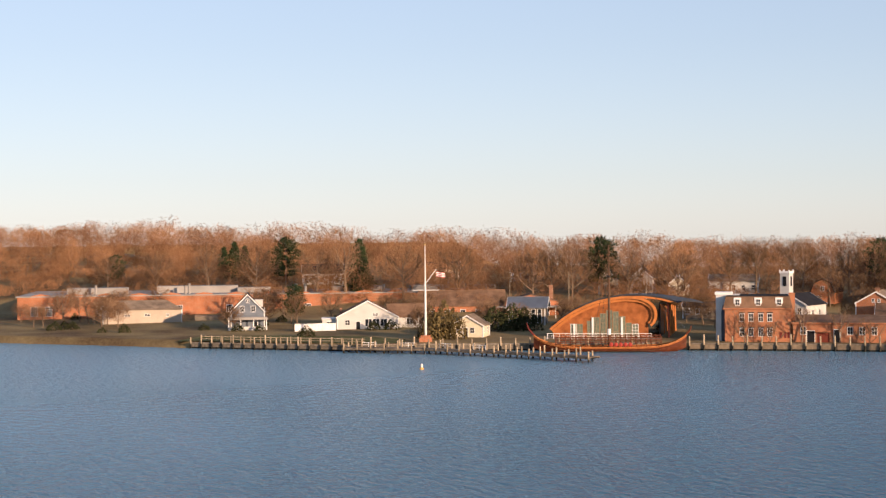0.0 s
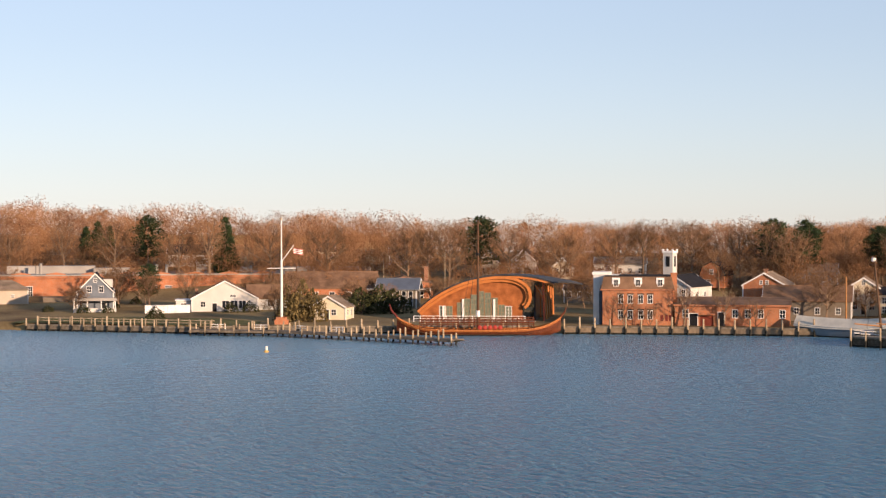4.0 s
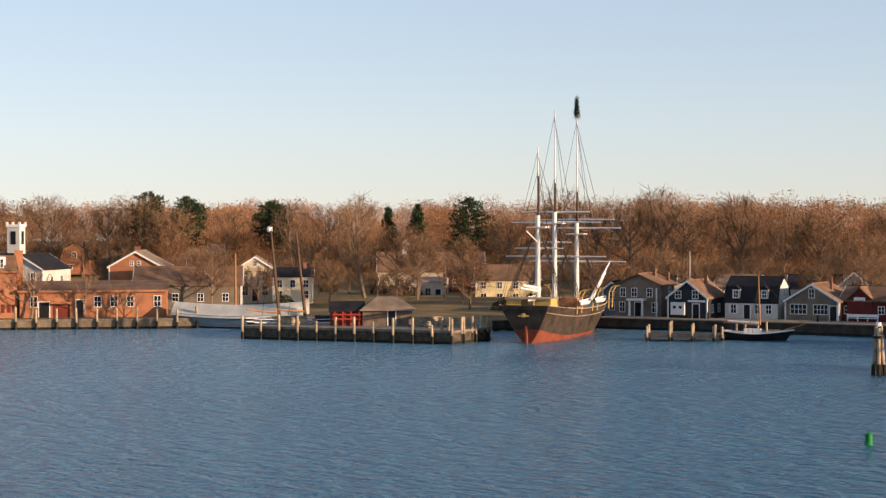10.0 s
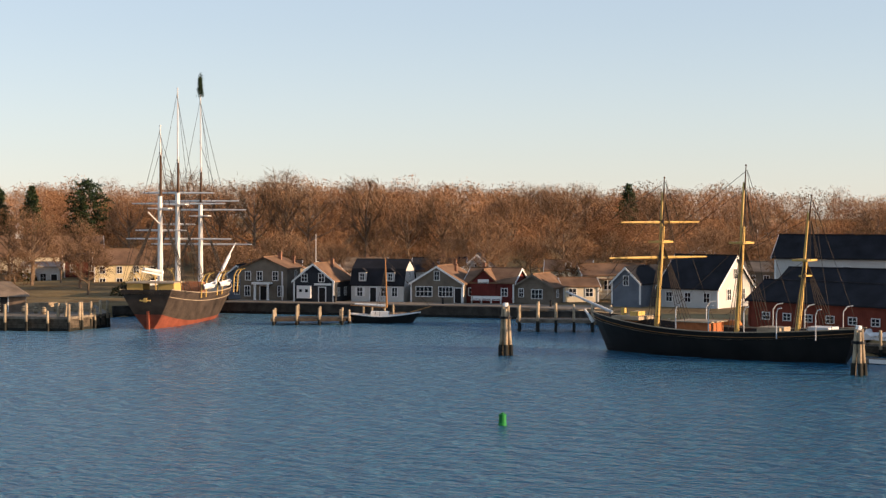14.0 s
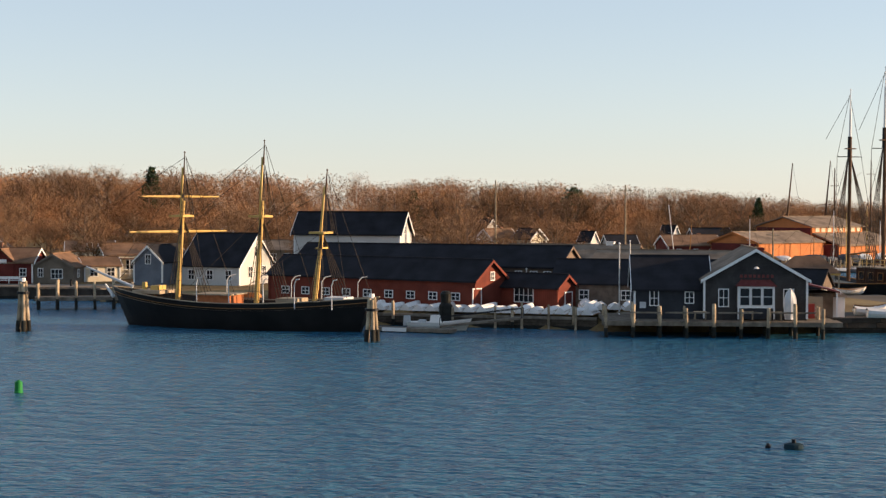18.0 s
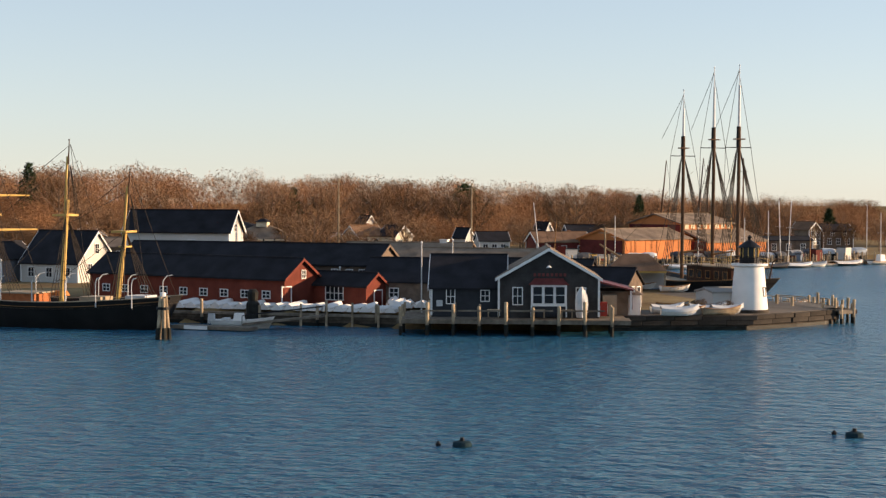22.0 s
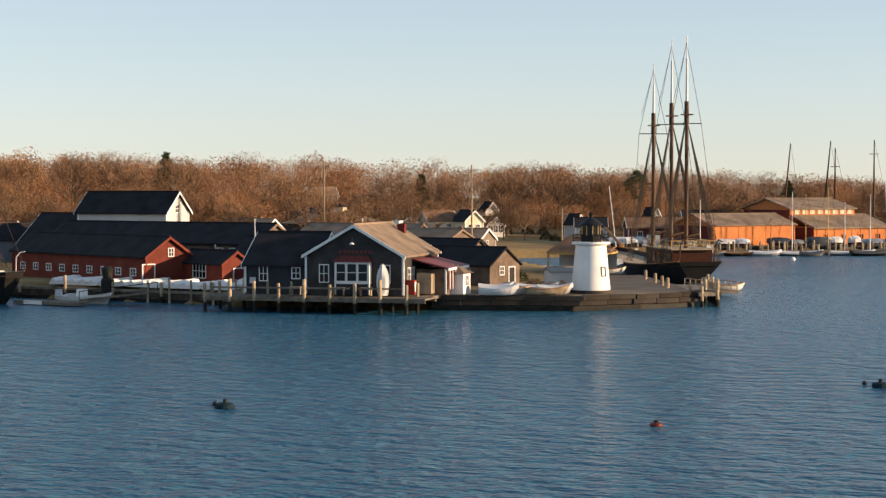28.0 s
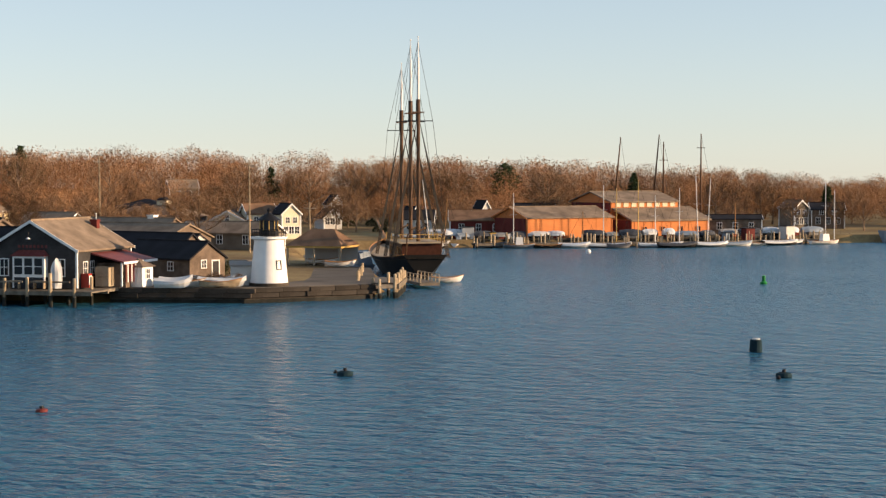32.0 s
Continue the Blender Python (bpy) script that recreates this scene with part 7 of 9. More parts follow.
# the village row
h9 = thing("counting_house", "two-storey grey stone house with a pediment and portico", "house", -156.2, 309, 1.6, 3)
part("wall", boxes((-3.6, 3.6, -3.2, 3.8, -0.5, 4.6)), M_tan, h9)
gable_roof(h9, 7.2, 7.0, 4.6, 6.1, "y", M_rbrown, 0.35, off=(0, 0.3))
bm = prism(bmesh.new(), [(-3.6, 4.6), (3.6, 4.6), (0, 6.0)], -3.2, -3.0)
bmesh.ops.recalc_face_normals(bm, faces=bm.faces)
part("pediment", bm, M_tan, h9)
for u in (-2.4, -0.6, 1.8):
    window(h9, pose(u, -3.21, 2.9), 0.75, 1.2)
for u in (-2.5, 2.6):
    window(h9, pose(u, -3.21, 0.6), 0.75, 1.4)
for u in (-1.0, 1.0):
    part("column", lathe(bmesh.new(), [(0.2, 0), (0.17, 2.2), (0.24, 2.3)], 10), M_trim, h9).location = (u, -4.2, 0)
part("portico_roof", boxes((-1.4, 1.4, -4.5, -3.2, 2.3, 2.6)), M_trim, h9)
door(h9, pose(0, -3.21, 0), 1.0, 2.0)
chimney(h9, 1.0, 1.0, 5, 7.2, 0.6)
chimney(h9, 2.6, 2.5, 4, 6.6, 0.5)
for z in (0.6, 2.9):
    window(h9, pose(3.61, 0.5, z, 0, 0, 90), 0.75, 1.3)
part("sign_post", boxes((3.0, 3.16, -3.9, -3.74, 0, 4.2)), M_trim, h9)
house("grey_annex", "narrow blue-grey annex beside the stone house", -161.4, 311, 3, 3.0, 6, 3.6, 4.8, "y", M_blue, M_rdark, 1.6, win=[("f", 0, 2.4, 0.7, 1.0), ("f", 0, 0.7, 0.7, 1.2)])
h = house("dark_gable_shop", "dark grey gabled shop with white signs and trim", -147.4, 307.6, 2, 5.9, 8.5, 3.0, 5.3, "y", M_dgrey, M_rbrown, 1.6, win=[("f", -1.4, 2.9, 0.8, 1.0), ("f", 1.2, 2.9, 0.8, 1.1), ("r", -2, 0.8, 0.8, 1.1), ("r", 1, 0.8, 0.8, 1.1)], doors=[("f", 1.3)], chim=[(0.8, 1.5, 6.3, 0.5)])
part("sign_board", boxes((0.1, 2.7, -4.4, -4.3, 2.35, 2.65)), M_trim, h, "plain white sign board")
part("shop_front", boxes((-2.4, -0.3, -4.75, -4.25, 0.5, 2.3)), M_white, h, "white shuttered shop front")
for u in (-1.8, -0.9):
    part("shop_window", boxes((u - 0.2, u + 0.2, -4.8, -4.74, 1.4, 1.8)), M_glass, h)
g = thing("gambrel_shop", "white shop with a dark gambrel roof and two dormers", "house", -138.8, 309.4, 1.6, 2)
gp = [(-3.1, -0.5), (3.1, -0.5), (3.1, 2.5), (2.2, 4.6), (0, 5.9), (-2.2, 4.6), (-3.1, 2.5)]
bm = prism(bmesh.new(), gp, -3.9, 3.9)
bm.transform(Matrix.Rotation(radians(90), 4, "Z"))
bmesh.ops.recalc_face_normals(bm, faces=bm.faces)
part("wall", bm, M_wclap, g)
go = [(3.3, 2.35), (2.32, 4.72), (0, 6.08), (-2.32, 4.72), (-3.3, 2.35)]
bm = ribbon(go, [(x * 0.95, z - 0.14) for x, z in go], -4.05, 4.05)
bm.transform(Matrix.Rotation(radians(90), 4, "Z"))
part("roof", bm, M_rdark, g)
for u in (-2.2, 2.0):
    part("dormer", boxes((u - 0.55, u + 0.55, -3.2, -1.6, 2.9, 4.3)), M_wclap, g)
    part("dormer_roof", prism(bmesh.new(), [(u - 0.7, 4.2), (u + 0.7, 4.2), (u, 4.8)], -3.3, -1.2), M_rdark, g)
    window(g, pose(u, -3.22, 3.1), 0.6, 0.9)
for u in (-2.6, 1.0, 2.6):
    window(g, pose(u, -3.11, 0.8), 0.75, 1.2)
door(g, pose(-0.6, -3.11, 0), 0.9, 2.0)
window(g, pose(3.91, 0, 3.2, 0, 0, 90), 0.7, 1.0)
part("shutter", boxes((-3.3, -3.1, -3.2, -3.1, 0.8, 2.0), (-2.1, -1.9, -3.2, -3.1, 0.8, 2.0)), M_trim, g)
h = house("tan_boathouse", "tan gabled boathouse with two wide windows", -129.9, 311, 1, 7.6, 9, 2.7, 5.0, "y", M_tan, M_rbrown, 1.6, win=[("f", -1.9, 0.9, 2.3, 1.3, (3, 1)), ("f", 1.3, 0.9, 2.0, 1.3, (3, 1)), ("f", 0, 3.2, 0.7, 1.2)], doors=[("f", 3.1)], chim=[(1.5, 0, 5.7, 0.4), (0.4, 3.5, 6.2, 0.45)])
h = house("red_store", "dark red store with a white signboard", -122.8, 312.6, 1, 7.0, 8, 2.8, 4.6, "x", M_dred, M_rbrown, 1.6, doors=[("f", -0.6, 1.2, 2.2)], win=[("f", -2.6, 1, 0.8, 1.0), ("f", 2.2, 1, 0.8, 1.0)], chim=[(-1.8, 0, 5.8, 0.45)])
part("cross_gable", wall_body(3.6, 4, 2.9, 4.5, "y", 0), M_dred, h).location = (-0.8, -2.2, 0)
gable_roof(h, 3.6, 4, 2.95, 4.55, "y", M_rbrown, 0.25, off=(-0.8, -2.2))
part("sign_board", boxes((-1.6, 0.0, -4.3, -4.22, 2.7, 3.3)), M_trim, h, "plain white signboard")
o = thing("porch_bench", "pale wooden bench and rail before the red store", "bench", -122.6, 306.6, 1.62, 1)
part("seat", boxes((-2.2, 2.2, -0.25, 0.25, 0.42, 0.5)), M_trim, o)
part("back", boxes((-2.2, 2.2, 0.22, 0.28, 0.6, 1.0)), M_trim, o)
for u in (-2.1, -0.7, 0.7, 2.1):
    part("leg", boxes((u - 0.05, u + 0.05, -0.2, 0.25, 0, 1.0)), M_trim, o)
h = house("quay_cottage", "small weathered cottage with a big front window", -116.2, 312.6, -4, 5.8, 7.5, 2.2, 3.9, "y", M_tan, M_rbrown, 1.6, win=[("f", 0.6, 0.7, 1.5, 1.2, (2, 1)), ("f", -1.7, 0.9, 0.6, 1.1), ("r", -1.5, 0.8, 0.8, 1.0)], corner=M_tan)
house("cream_annex", "low sunlit cream annex with a hipped porch", -111.8, 316.6, 24, 5, 5, 2.2, 3.2, "x", M_cream, M_rbrown, 1.6, win=row("f", (-1.2, 1.2), 0.8, 1.0, 1.1))
h = house("veranda_house", "long cream house with a verandah among the trees", -108.5, 324, 26, 9.5, 6, 3.0, 4.4, "x", M_cream, M_rbrown, 2.2, win=row("f", (-3.6, -1.2, 1.2, 3.6), 0.9, 1.0, 1.3))
part("veranda_rail", boxes((-4.7, 4.7, -4.4, -4.3, 0.9, 1.0), (-4.7, 4.7, -4.4, -4.3, 0.3, 0.38)), M_trim, h)
for k in range(7):
    part("veranda_post", boxes((-4.7 + k * 1.55, -4.58 + k * 1.55, -4.45, -4.3, 0, 2.4)), M_trim, h)
part("veranda_roof", boxes((-5, 5, -4.7, -2.9, 2.4, 2.55)), M_rbrown, h)
house("grey_gable_house", "pale grey gabled house with a black roof", -101.2, 309.2, -16, 4.2, 9, 2.9, 4.9, "y", M_blue, M_rdark, 1.9, win=[("f", 0, 2.6, 0.7, 1.2)])
house("ship_chandlery", "large white gabled building with a long black roof", -92.2, 308.6, -25, 9.4, 8.6, 2.6, 6.7, "x", M_wclap, M_rdark, 1.7, win=row("f", (-3.0, 0, 3.0), 0.7, 0.9, 1.2) + [("r", -1.6, 1.0, 0.9, 1.4), ("r", 1.8, 1.0, 0.9, 1.4), ("r", 0, 3.8, 0.9, 1.3)])
house("grey_chandlery", "long pale grey building with a tan roof", -85.9, 324.2, -6, 9, 8, 4.0, 5.2, "x", M_tan, M_rgrey, 1.9, win=row("f", (-3, -1, 1, 3), 2.4, 0.7, 1.1) + [("r", 0, 2.4, 0.8, 1.1)])
for x, y, rot, w, e, r, wl, rf, ax, lab in (
        (-166, 334, 22, 8, 2.8, 4.2, M_wclap, M_rdark, "x", "white house half hidden behind the village"),
        (-157, 330, 20, 6, 2.8, 4.4, M_blue, M_rdark, "y", "blue-grey house behind the village row"),
        (-150, 332, 20, 7, 3.0, 4.8, M_wclap, M_rgrey, "x", "white house behind the dark gabled shop"),
        (-138, 334, 16, 8, 3.0, 4.8, M_wclap, M_rdark, "x", "dark-roofed house behind the gambrel shop"),
        (-131, 332, 12, 5, 3.4, 5.6, M_wclap, M_rdark, "y", "white gabled house behind the boathouse"),
        (-118, 338, 12, 7, 3.0, 4.4, M_cream, M_rbrown, "x", "sunlit cream house among bare trees"),
        (-102, 372, 8, 6, 3.4, 5.4, M_yellow, M_rgrey, "y", "cream gabled house on the wooded slope"),
        (-58.8, 384.6, 4, 7, 3.2, 5.0, M_cream, M_rgrey, "y", "cream house high among the trees")):
    house("village_house", lab, x, y, rot, w, 7, e, r, ax, wl, rf, None, win=row("f", (-w * 0.28, w * 0.28), 1.0, 0.8, 1.3) + row("f", (0,), 3.2, 0.7, 1.1) + [("r", 0, 2.4, 0.8, 1.2)], chim=[(0.6, 0.8, r + 0.9, 0.5)])
for k, (x, y) in enumerate(((-160.5, 303), (-144, 303.2), (-128, 303.5), (-112, 301))):
    o = thing("street_bollard", "short dark iron bollard on the quay", "bollard", x, y, 1.6, 0, "quay bollards")
    part("post", lathe(bmesh.new(), [(0.16, 0), (0.14, 0.7), (0.2, 0.78), (0.1, 0.95)], 10), M_iron, o)
o = thing("village_flagpole", "thin white flagpole in the village street", "flagpole", -151.5, 315, 1.6)
part("pole", rod(bmesh.new(), (0, 0, 0), (0, 0, 9.5), 0.09, 0.05, 7), M_mast_w, o)

# ---- boat shops and lighthouse point ----
RED = -35.0
house("red_boathouse", "long barn-red boathouse with small white windows", -68.3, 265.7, RED, 29, 5.8, 2.9, 4.85, "x", M_red, M_rdark, 1.7, over=0.35, corner=M_red,
      win=row("f", (-12, -9, -6, -3, 0, 3, 6, 9, 12), 0.8, 1.0, 0.7) + [("r", 0.3, 2.9, 0.6, 0.8)], doors=[("r", -2.6, 1.4, 2.0, M_red)], category="boathouse")
house("red_shop", "small barn-red shop with a wide white window", -51.7, 258.7, RED, 8.0, 3.5, 2.3, 3.45, "x", M_red, M_rdark, 1.6, over=0.35, corner=M_red, win=[("f", -0.2, 0.7, 2.3, 1.4, (3, 1))], doors=[("r", 0.4, 1.3, 1.7, M_dred)], category="shop")
house("long_loft", "very long dark-roofed sail loft with an ochre gable end", -62.7, 273.3, -22, 33, 8.0, 4.0, 6.1, "x", M_brownw, M_rdark, 1.7, over=0.3, corner=M_brownw, win=row("f", (11.8, 13.6, 15.2), 2.9, 0.7, 0.6) + [("r", 0, 2.6, 0.7, 0.9)], category="loft")
house("white_hall", "big white hall with a dark slate roof", -73.5, 288.8, -13, 13.6, 5.0, 7.4, 9.75, "x", M_wclap, M_rdark, 1.7, over=0.4, win=[("f", 2.0, 5.2, 0.9, 1.0), ("r", 0, 7.3, 0.7, 0.9), ("r", -1.3, 4.6, 0.8, 1.3), ("r", 1.3, 4.6, 0.8, 1.3)], category="hall")
house("dark_shed", "dark weathered shed between the shops", -42.6, 260.7, -14, 13, 8, 2.6, 4.9, "x", M_brownw, M_rdark, 1.6, over=0.25, trim=False, win=row("f", (-3, 1.5), 1.0, 0.9, 0.9), category="shed")
house("tan_roof_store", "low store with a long sunlit tan roof", -35.5, 279.5, -18, 16, 9, 3.6, 5.2, "x", M_brownw, M_rgrey, 1.8, over=0.3, trim=False, win=row("f", (-4, 0, 4), 1.0, 0.9, 1.0), category="store")
house("tan_roof_store", "broad store with a pale shingle roof and roof vent", -45.1, 298.7, -16, 17, 9, 3.4, 5.4, "x", M_brownw, M_rgrey, 1.8, over=0.3, trim=False, win=row("f", (-4, 0, 4), 1.0, 0.9, 1.0), category="store")
o = thing("roof_vent_box", "small white vent box on the store roof", "vent", -40.5, 297.7, 7.0, -16)
part("box", boxes((-0.5, 0.5, -0.5, 0.5, -0.6, 0.7)), M_white, o)
part("lid", boxes((-0.6, 0.6, -0.6, 0.6, 0.7, 0.8)), M_trim, o)

# grey boat shop over the water
gz = 1.7
g = house("boat_shop", "grey shingled boat shop with white trim and a bay window", -30.7, 246.9, -3, 9.8, 12.4, 3.75, 6.55, "y", M_grey, M_rgrey, gz, over=0.35,
          win=[("f", -3.05, 1.2, 0.85, 1.6), ("f", 3.15, 1.2, 0.85, 1.6), ("r", -4.4, 1.3, 0.8, 1.2), ("r", -2.9, 1.3, 0.8, 1.2)], category="boat shop")
bay = part("bay", boxes((-1.75, 1.75, -6.95, -6.2, 1.05, 3.15)), M_trim, g, "white bay window with a red metal roof")
part("bay_base", boxes((-1.65, 1.65, -6.85, -6.2, 0.0, 1.05)), M_dgrey, bay)
bm = bmesh.new()
v = [bm.verts.new(p) for p in ((-1.95, -7.15, 3.15), (1.95, -7.15, 3.15), (1.95, -6.2, 3.15), (-1.95, -6.2, 3.15), (-1.4, -6.2, 3.75), (1.4, -6.2, 3.75))]
for f in ((0, 1, 5, 4), (1, 2, 5), (0, 4, 3), (0, 3, 2, 1), (4, 5, 2, 3)):
    bm.faces.new([v[i] for i in f])
M_redroof = mat("red_metal_roof", (0.17, 0.05, 0.045), 0.5, var=0.2)
part("bay_roof", bm, M_redroof, bay)
for k in range(7):
    part("roof_seam", rod(bmesh.new(), (-1.85 + k * 0.62, -7.16, 3.18), (-1.35 + k * 0.45, -6.22, 3.78), 0.035, 0.035, 4), M_redroof, bay)
for u in (-1.1, 0, 1.1):
    part("bay_pane", boxes((u - 0.42, u + 0.42, -7.0, -6.94, 1.35, 2.95)), M_glass, bay)
    part("bay_bar", boxes((u - 0.42, u + 0.42, -7.03, -6.99, 2.12, 2.18)), M_trim, bay)
for u in (-1.7, 1.7):
    part("bay_leg", boxes((u - 0.07, u + 0.07, -6.95, -6.8, 0, 1.05)), M_trim, bay)
part("gable_lamp", rods([((0, -6.3, 5.4), (0, -6.9, 5.6), 0.03), ((0, -6.9, 5.6), (0, -6.9, 5.2), 0.03)], 5), M_iron, g)
part("lamp_shade", lathe(bmesh.new(), [(0.28, 4.55), (0.05, 4.75)], 10), M_trim, g).location = (0, -6.9, 0.3)
part("faded_lettering", boxes(*[(-1.5 + k * 0.42, -1.24 + k * 0.42, -6.26, -6.21, 3.95, 4.25) for k in range(8)]), M_redroof, g, "row of plain faded red bars")
chimney(g, 1.6, 4.6, 5.0, 6.9, 0.9, M_dred)
wing = house("boat_shop_wing", "low grey shingled wing with two white windows", -38.7, 246.3, -3, 7.2, 8.5, 2.75, 5.7, "x", M_dgrey, M_rdark, gz, over=0.3, win=[("f", -1.7, 1.2, 0.75, 1.35), ("f", 1.7, 1.45, 0.75, 1.0)], category="boat shop")
part("wall_lamp", boxes((-3.1, -2.5, -4.4, -4.25, 0.9, 1.5)), M_canvas, wing)
lt = thing("lean_to", "dark lean-to with a faded red metal roof", "lean-to", -24.1, 247.2, gz, -3)
part("wall", boxes((-1.8, 1.5, -2.4, 4.0, -0.2, 2.3)), M_brownw, lt)
bm = prism(bmesh.new(), [(-1.9, 3.3), (2.0, 2.35), (2.0, 2.5), (-1.9, 3.45)], -3.8, 4.2)
bmesh.ops.recalc_face_normals(bm, faces=bm.faces)
part("roof", bm, M_redroof, lt)
part("fascia", boxes((1.95, 2.05, -3.85, 4.2, 2.25, 2.5)), M_trim, lt)
part("front_post", boxes((1.6, 1.75, -3.75, -3.6, 0, 2.4)), M_trim, lt)
for k in range(6):
    part("striped_board", boxes((1.75 + k * 0.05, 1.8 + k * 0.05, -3.0 + k * 0.35, -2.82 + k * 0.35, 0.4, 2.2)), M_white if k % 2 else M_dred, lt)
o = thing("red_vending_cabinet", "small red cabinet with a pale door on the deck", "cabinet", -25.6, 241.6, gz, -3)
part("body", boxes((-0.4, 0.4, -0.4, 0.4, 0, 1.4)), M_redpaint, o)
part("door", boxes((0.4, 0.44, -0.32, 0.32, 0.3, 1.2)), M_white, o)
o = thing("plywood_crate", "upright pale plywood crate on the deck", "crate", -24.7, 244, gz, -3)
part("body", boxes((-0.7, 0.7, -0.7, 0.7, 0, 2.0)), M_deck, o)
part("batten", boxes((-0.72, 0.72, -0.74, -0.7, 0.9, 1.05)), M_pile, o)
o = thing("upright_rowboat", "pale rowboat hull stood on end against the shop", "boat", -27.9, 239.5, gz, 0)
bm = bmesh.new()
rr = hull_rings(2.9, 1.15, (0.42, 0.38, 0.42), (0.02, 0.0, 0.05), 0.5, 0.75, 0.1, n=8, m=4)
for s in (1, -1):
    gg = [[bm.verts.new((s * y, z - 0.3, x)) for x, y, z in r] for r in rr]
    for a, b in zip(gg, gg[1:]):
        for j in range(4):
            bm.faces.new((a[j], b[j], b[j + 1], a[j + 1]))
part("hull", bm, M_canvas, o)
part("gunwale", rods([((s * a[-1][1], a[-1][2] - 0.3, a[-1][0]), (s * b[-1][1], b[-1][2] - 0.3, b[-1][0]), 0.05) for s in (1, -1) for a, b in zip(rr, rr[1:])], 5), M_trim, o)
for k, (x, y) in enumerate(((-36.5, 238.8), (-32.1, 238.4), (-29.4, 238.3))):
    o = thing("deck_table", "small weathered work bench on the shop pier", "bench", x, y + 0.6, gz, 0)
    part("top", boxes((-0.6, 0.6, -0.3, 0.3, 0.7, 0.78)), M_pile, o)
    for u in (-0.5, 0.5):
        part("leg", boxes((u - 0.05, u + 0.05, -0.25, 0.25, 0, 0.7)), M_pile, o)
rf = thing("deck_rail", "timber hand rail along the boat shop pier", "railing", 0, 0, 0)
for xa in (-44.6, -40, -35, -30):
    part("rail", boxes((xa, xa + 4.2, 238.0, 238.12, 2.35, 2.5)), M_pier, rf)
wb_ = thing("ticket_hut", "small white hut with a dark pyramid roof", "hut", -22.3, 247, 1.5, -8)
part("wall", boxes((-1.1, 1.1, -1.1, 1.1, 0, 2.1)), M_white, wb_)
bm = bmesh.new()
v = [bm.verts.new(p) for p in ((-1.4, -1.4, 2.05), (1.4, -1.4, 2.05), (1.4, 1.4, 2.05), (-1.4, 1.4, 2.05), (0, 0, 2.9))]
for f in ((0, 1, 4), (1, 2, 4), (2, 3, 4), (3, 0, 4), (3, 2, 1, 0)):
    bm.faces.new([v[i] for i in f])
part("roof", bm, M_brownw, wb_)
window(wb_, pose(1.11, 0, 0.9, 0, 0, 90), 0.7, 0.9)
bs = house("brown_shed", "weathered brown shed with a sunlit gable", -24.9, 263.9, -26, 11, 5.4, 2.2, 3.9, "x", M_brownw, M_rdark, 1.55, over=0.25, trim=False, win=[("r", -0.6, 1.2, 0.7, 0.8), ("f", -1.5, 0.9, 0.8, 0.9), ("f", 2.5, 0.9, 0.8, 0.9)], doors=[("r", 1.2, 1.0, 1.9)], category="shed")
house("shed_row", "long row of dark shingled sheds behind the shop", -31.3, 270.8, -24, 16, 6, 2.4, 4.6, "x", M_brownw, M_rdark, 1.55, over=0.25, trim=False, win=row("f", (-5, -2, 1, 4), 0.9, 0.8, 0.8), category="shed")
o = house("white_dormer_shed", "small shed with a bright white gable", -25.8, 271.9, -28, 3.4, 4, 3.2, 4.4, "x", M_wclap, M_rdark, 1.55, over=0.1, trim=False, category="shed")
pv = thing("boat_pavilion", "open boat pavilion with a tan hipped roof", "pavilion", -15.7, 293.6, 1.55, -6)
bm = bmesh.new()
v = [bm.verts.new(p) for p in ((-3.9, -3.4, 2.5), (3.9, -3.4, 2.5), (3.9, 3.4, 2.5), (-3.9, 3.4, 2.5), (-1.6, 0, 4.6), (1.6, 0, 4.6))]
for f in ((0, 1, 5, 4), (1, 2, 5), (2, 3, 4, 5), (3, 0, 4), (3, 2, 1, 0)):
    bm.faces.new([v[i] for i in f])
part("roof", bm, M_rbrown, pv)
part("eave_beam", boxes((-3.8, 3.8, -3.3, -3.1, 2.25, 2.5), (3.6, 3.8, -3.1, 3.3, 2.25, 2.5)), M_mast_y, pv)
for u in (-3.6, 0, 3.6):
    for s in (-3.1, 3.1):
        part("post", boxes((u - 0.1, u + 0.1, s - 0.1, s + 0.1, 0, 2.5)), M_deck, pv)
part("back_wall", boxes((-3.7, 3.7, 2.9, 3.08, 0, 2.5)), M_wclap, pv)
skiff("stored_boat", "white boat hull stored under the pavilion", -17.6, 292.6, 1.6, -6, 4.0, 1.5, M_white)
skiff("stored_boat", "cream dory stored beside the pavilion", -13.5, 286.6, 1.6, 12, 3.6, 1.4, M_white)

# lighthouse
lh_ = thing("lighthouse", "small white tapered lighthouse with a black lantern", "lighthouse", -9.4, 250.6, 1.5)
part("tower", lathe(bmesh.new(), [(1.98, 0), (1.95, 0.3), (1.52, 4.75), (1.5, 4.85)], 64), M_white, lh_, smooth=False)
part("plinth", lathe(bmesh.new(), [(2.06, -0.15), (2.06, 0.32), (1.96, 0.36)], 28), M_stone, lh_, "dark stone plinth")
part("gallery", lathe(bmesh.new(), [(1.55, 4.75), (1.9, 4.9), (1.9, 5.1), (1.5, 5.12)], 28), M_white, lh_)
part("lantern_base", lathe(bmesh.new(), [(1.05, 5.1), (1.05, 5.7), (1.1, 5.75)], 10), M_iron, lh_)
part("lantern_glass", lathe(bmesh.new(), [(0.92, 5.75), (0.92, 6.75)], 10), M_glass, lh_)
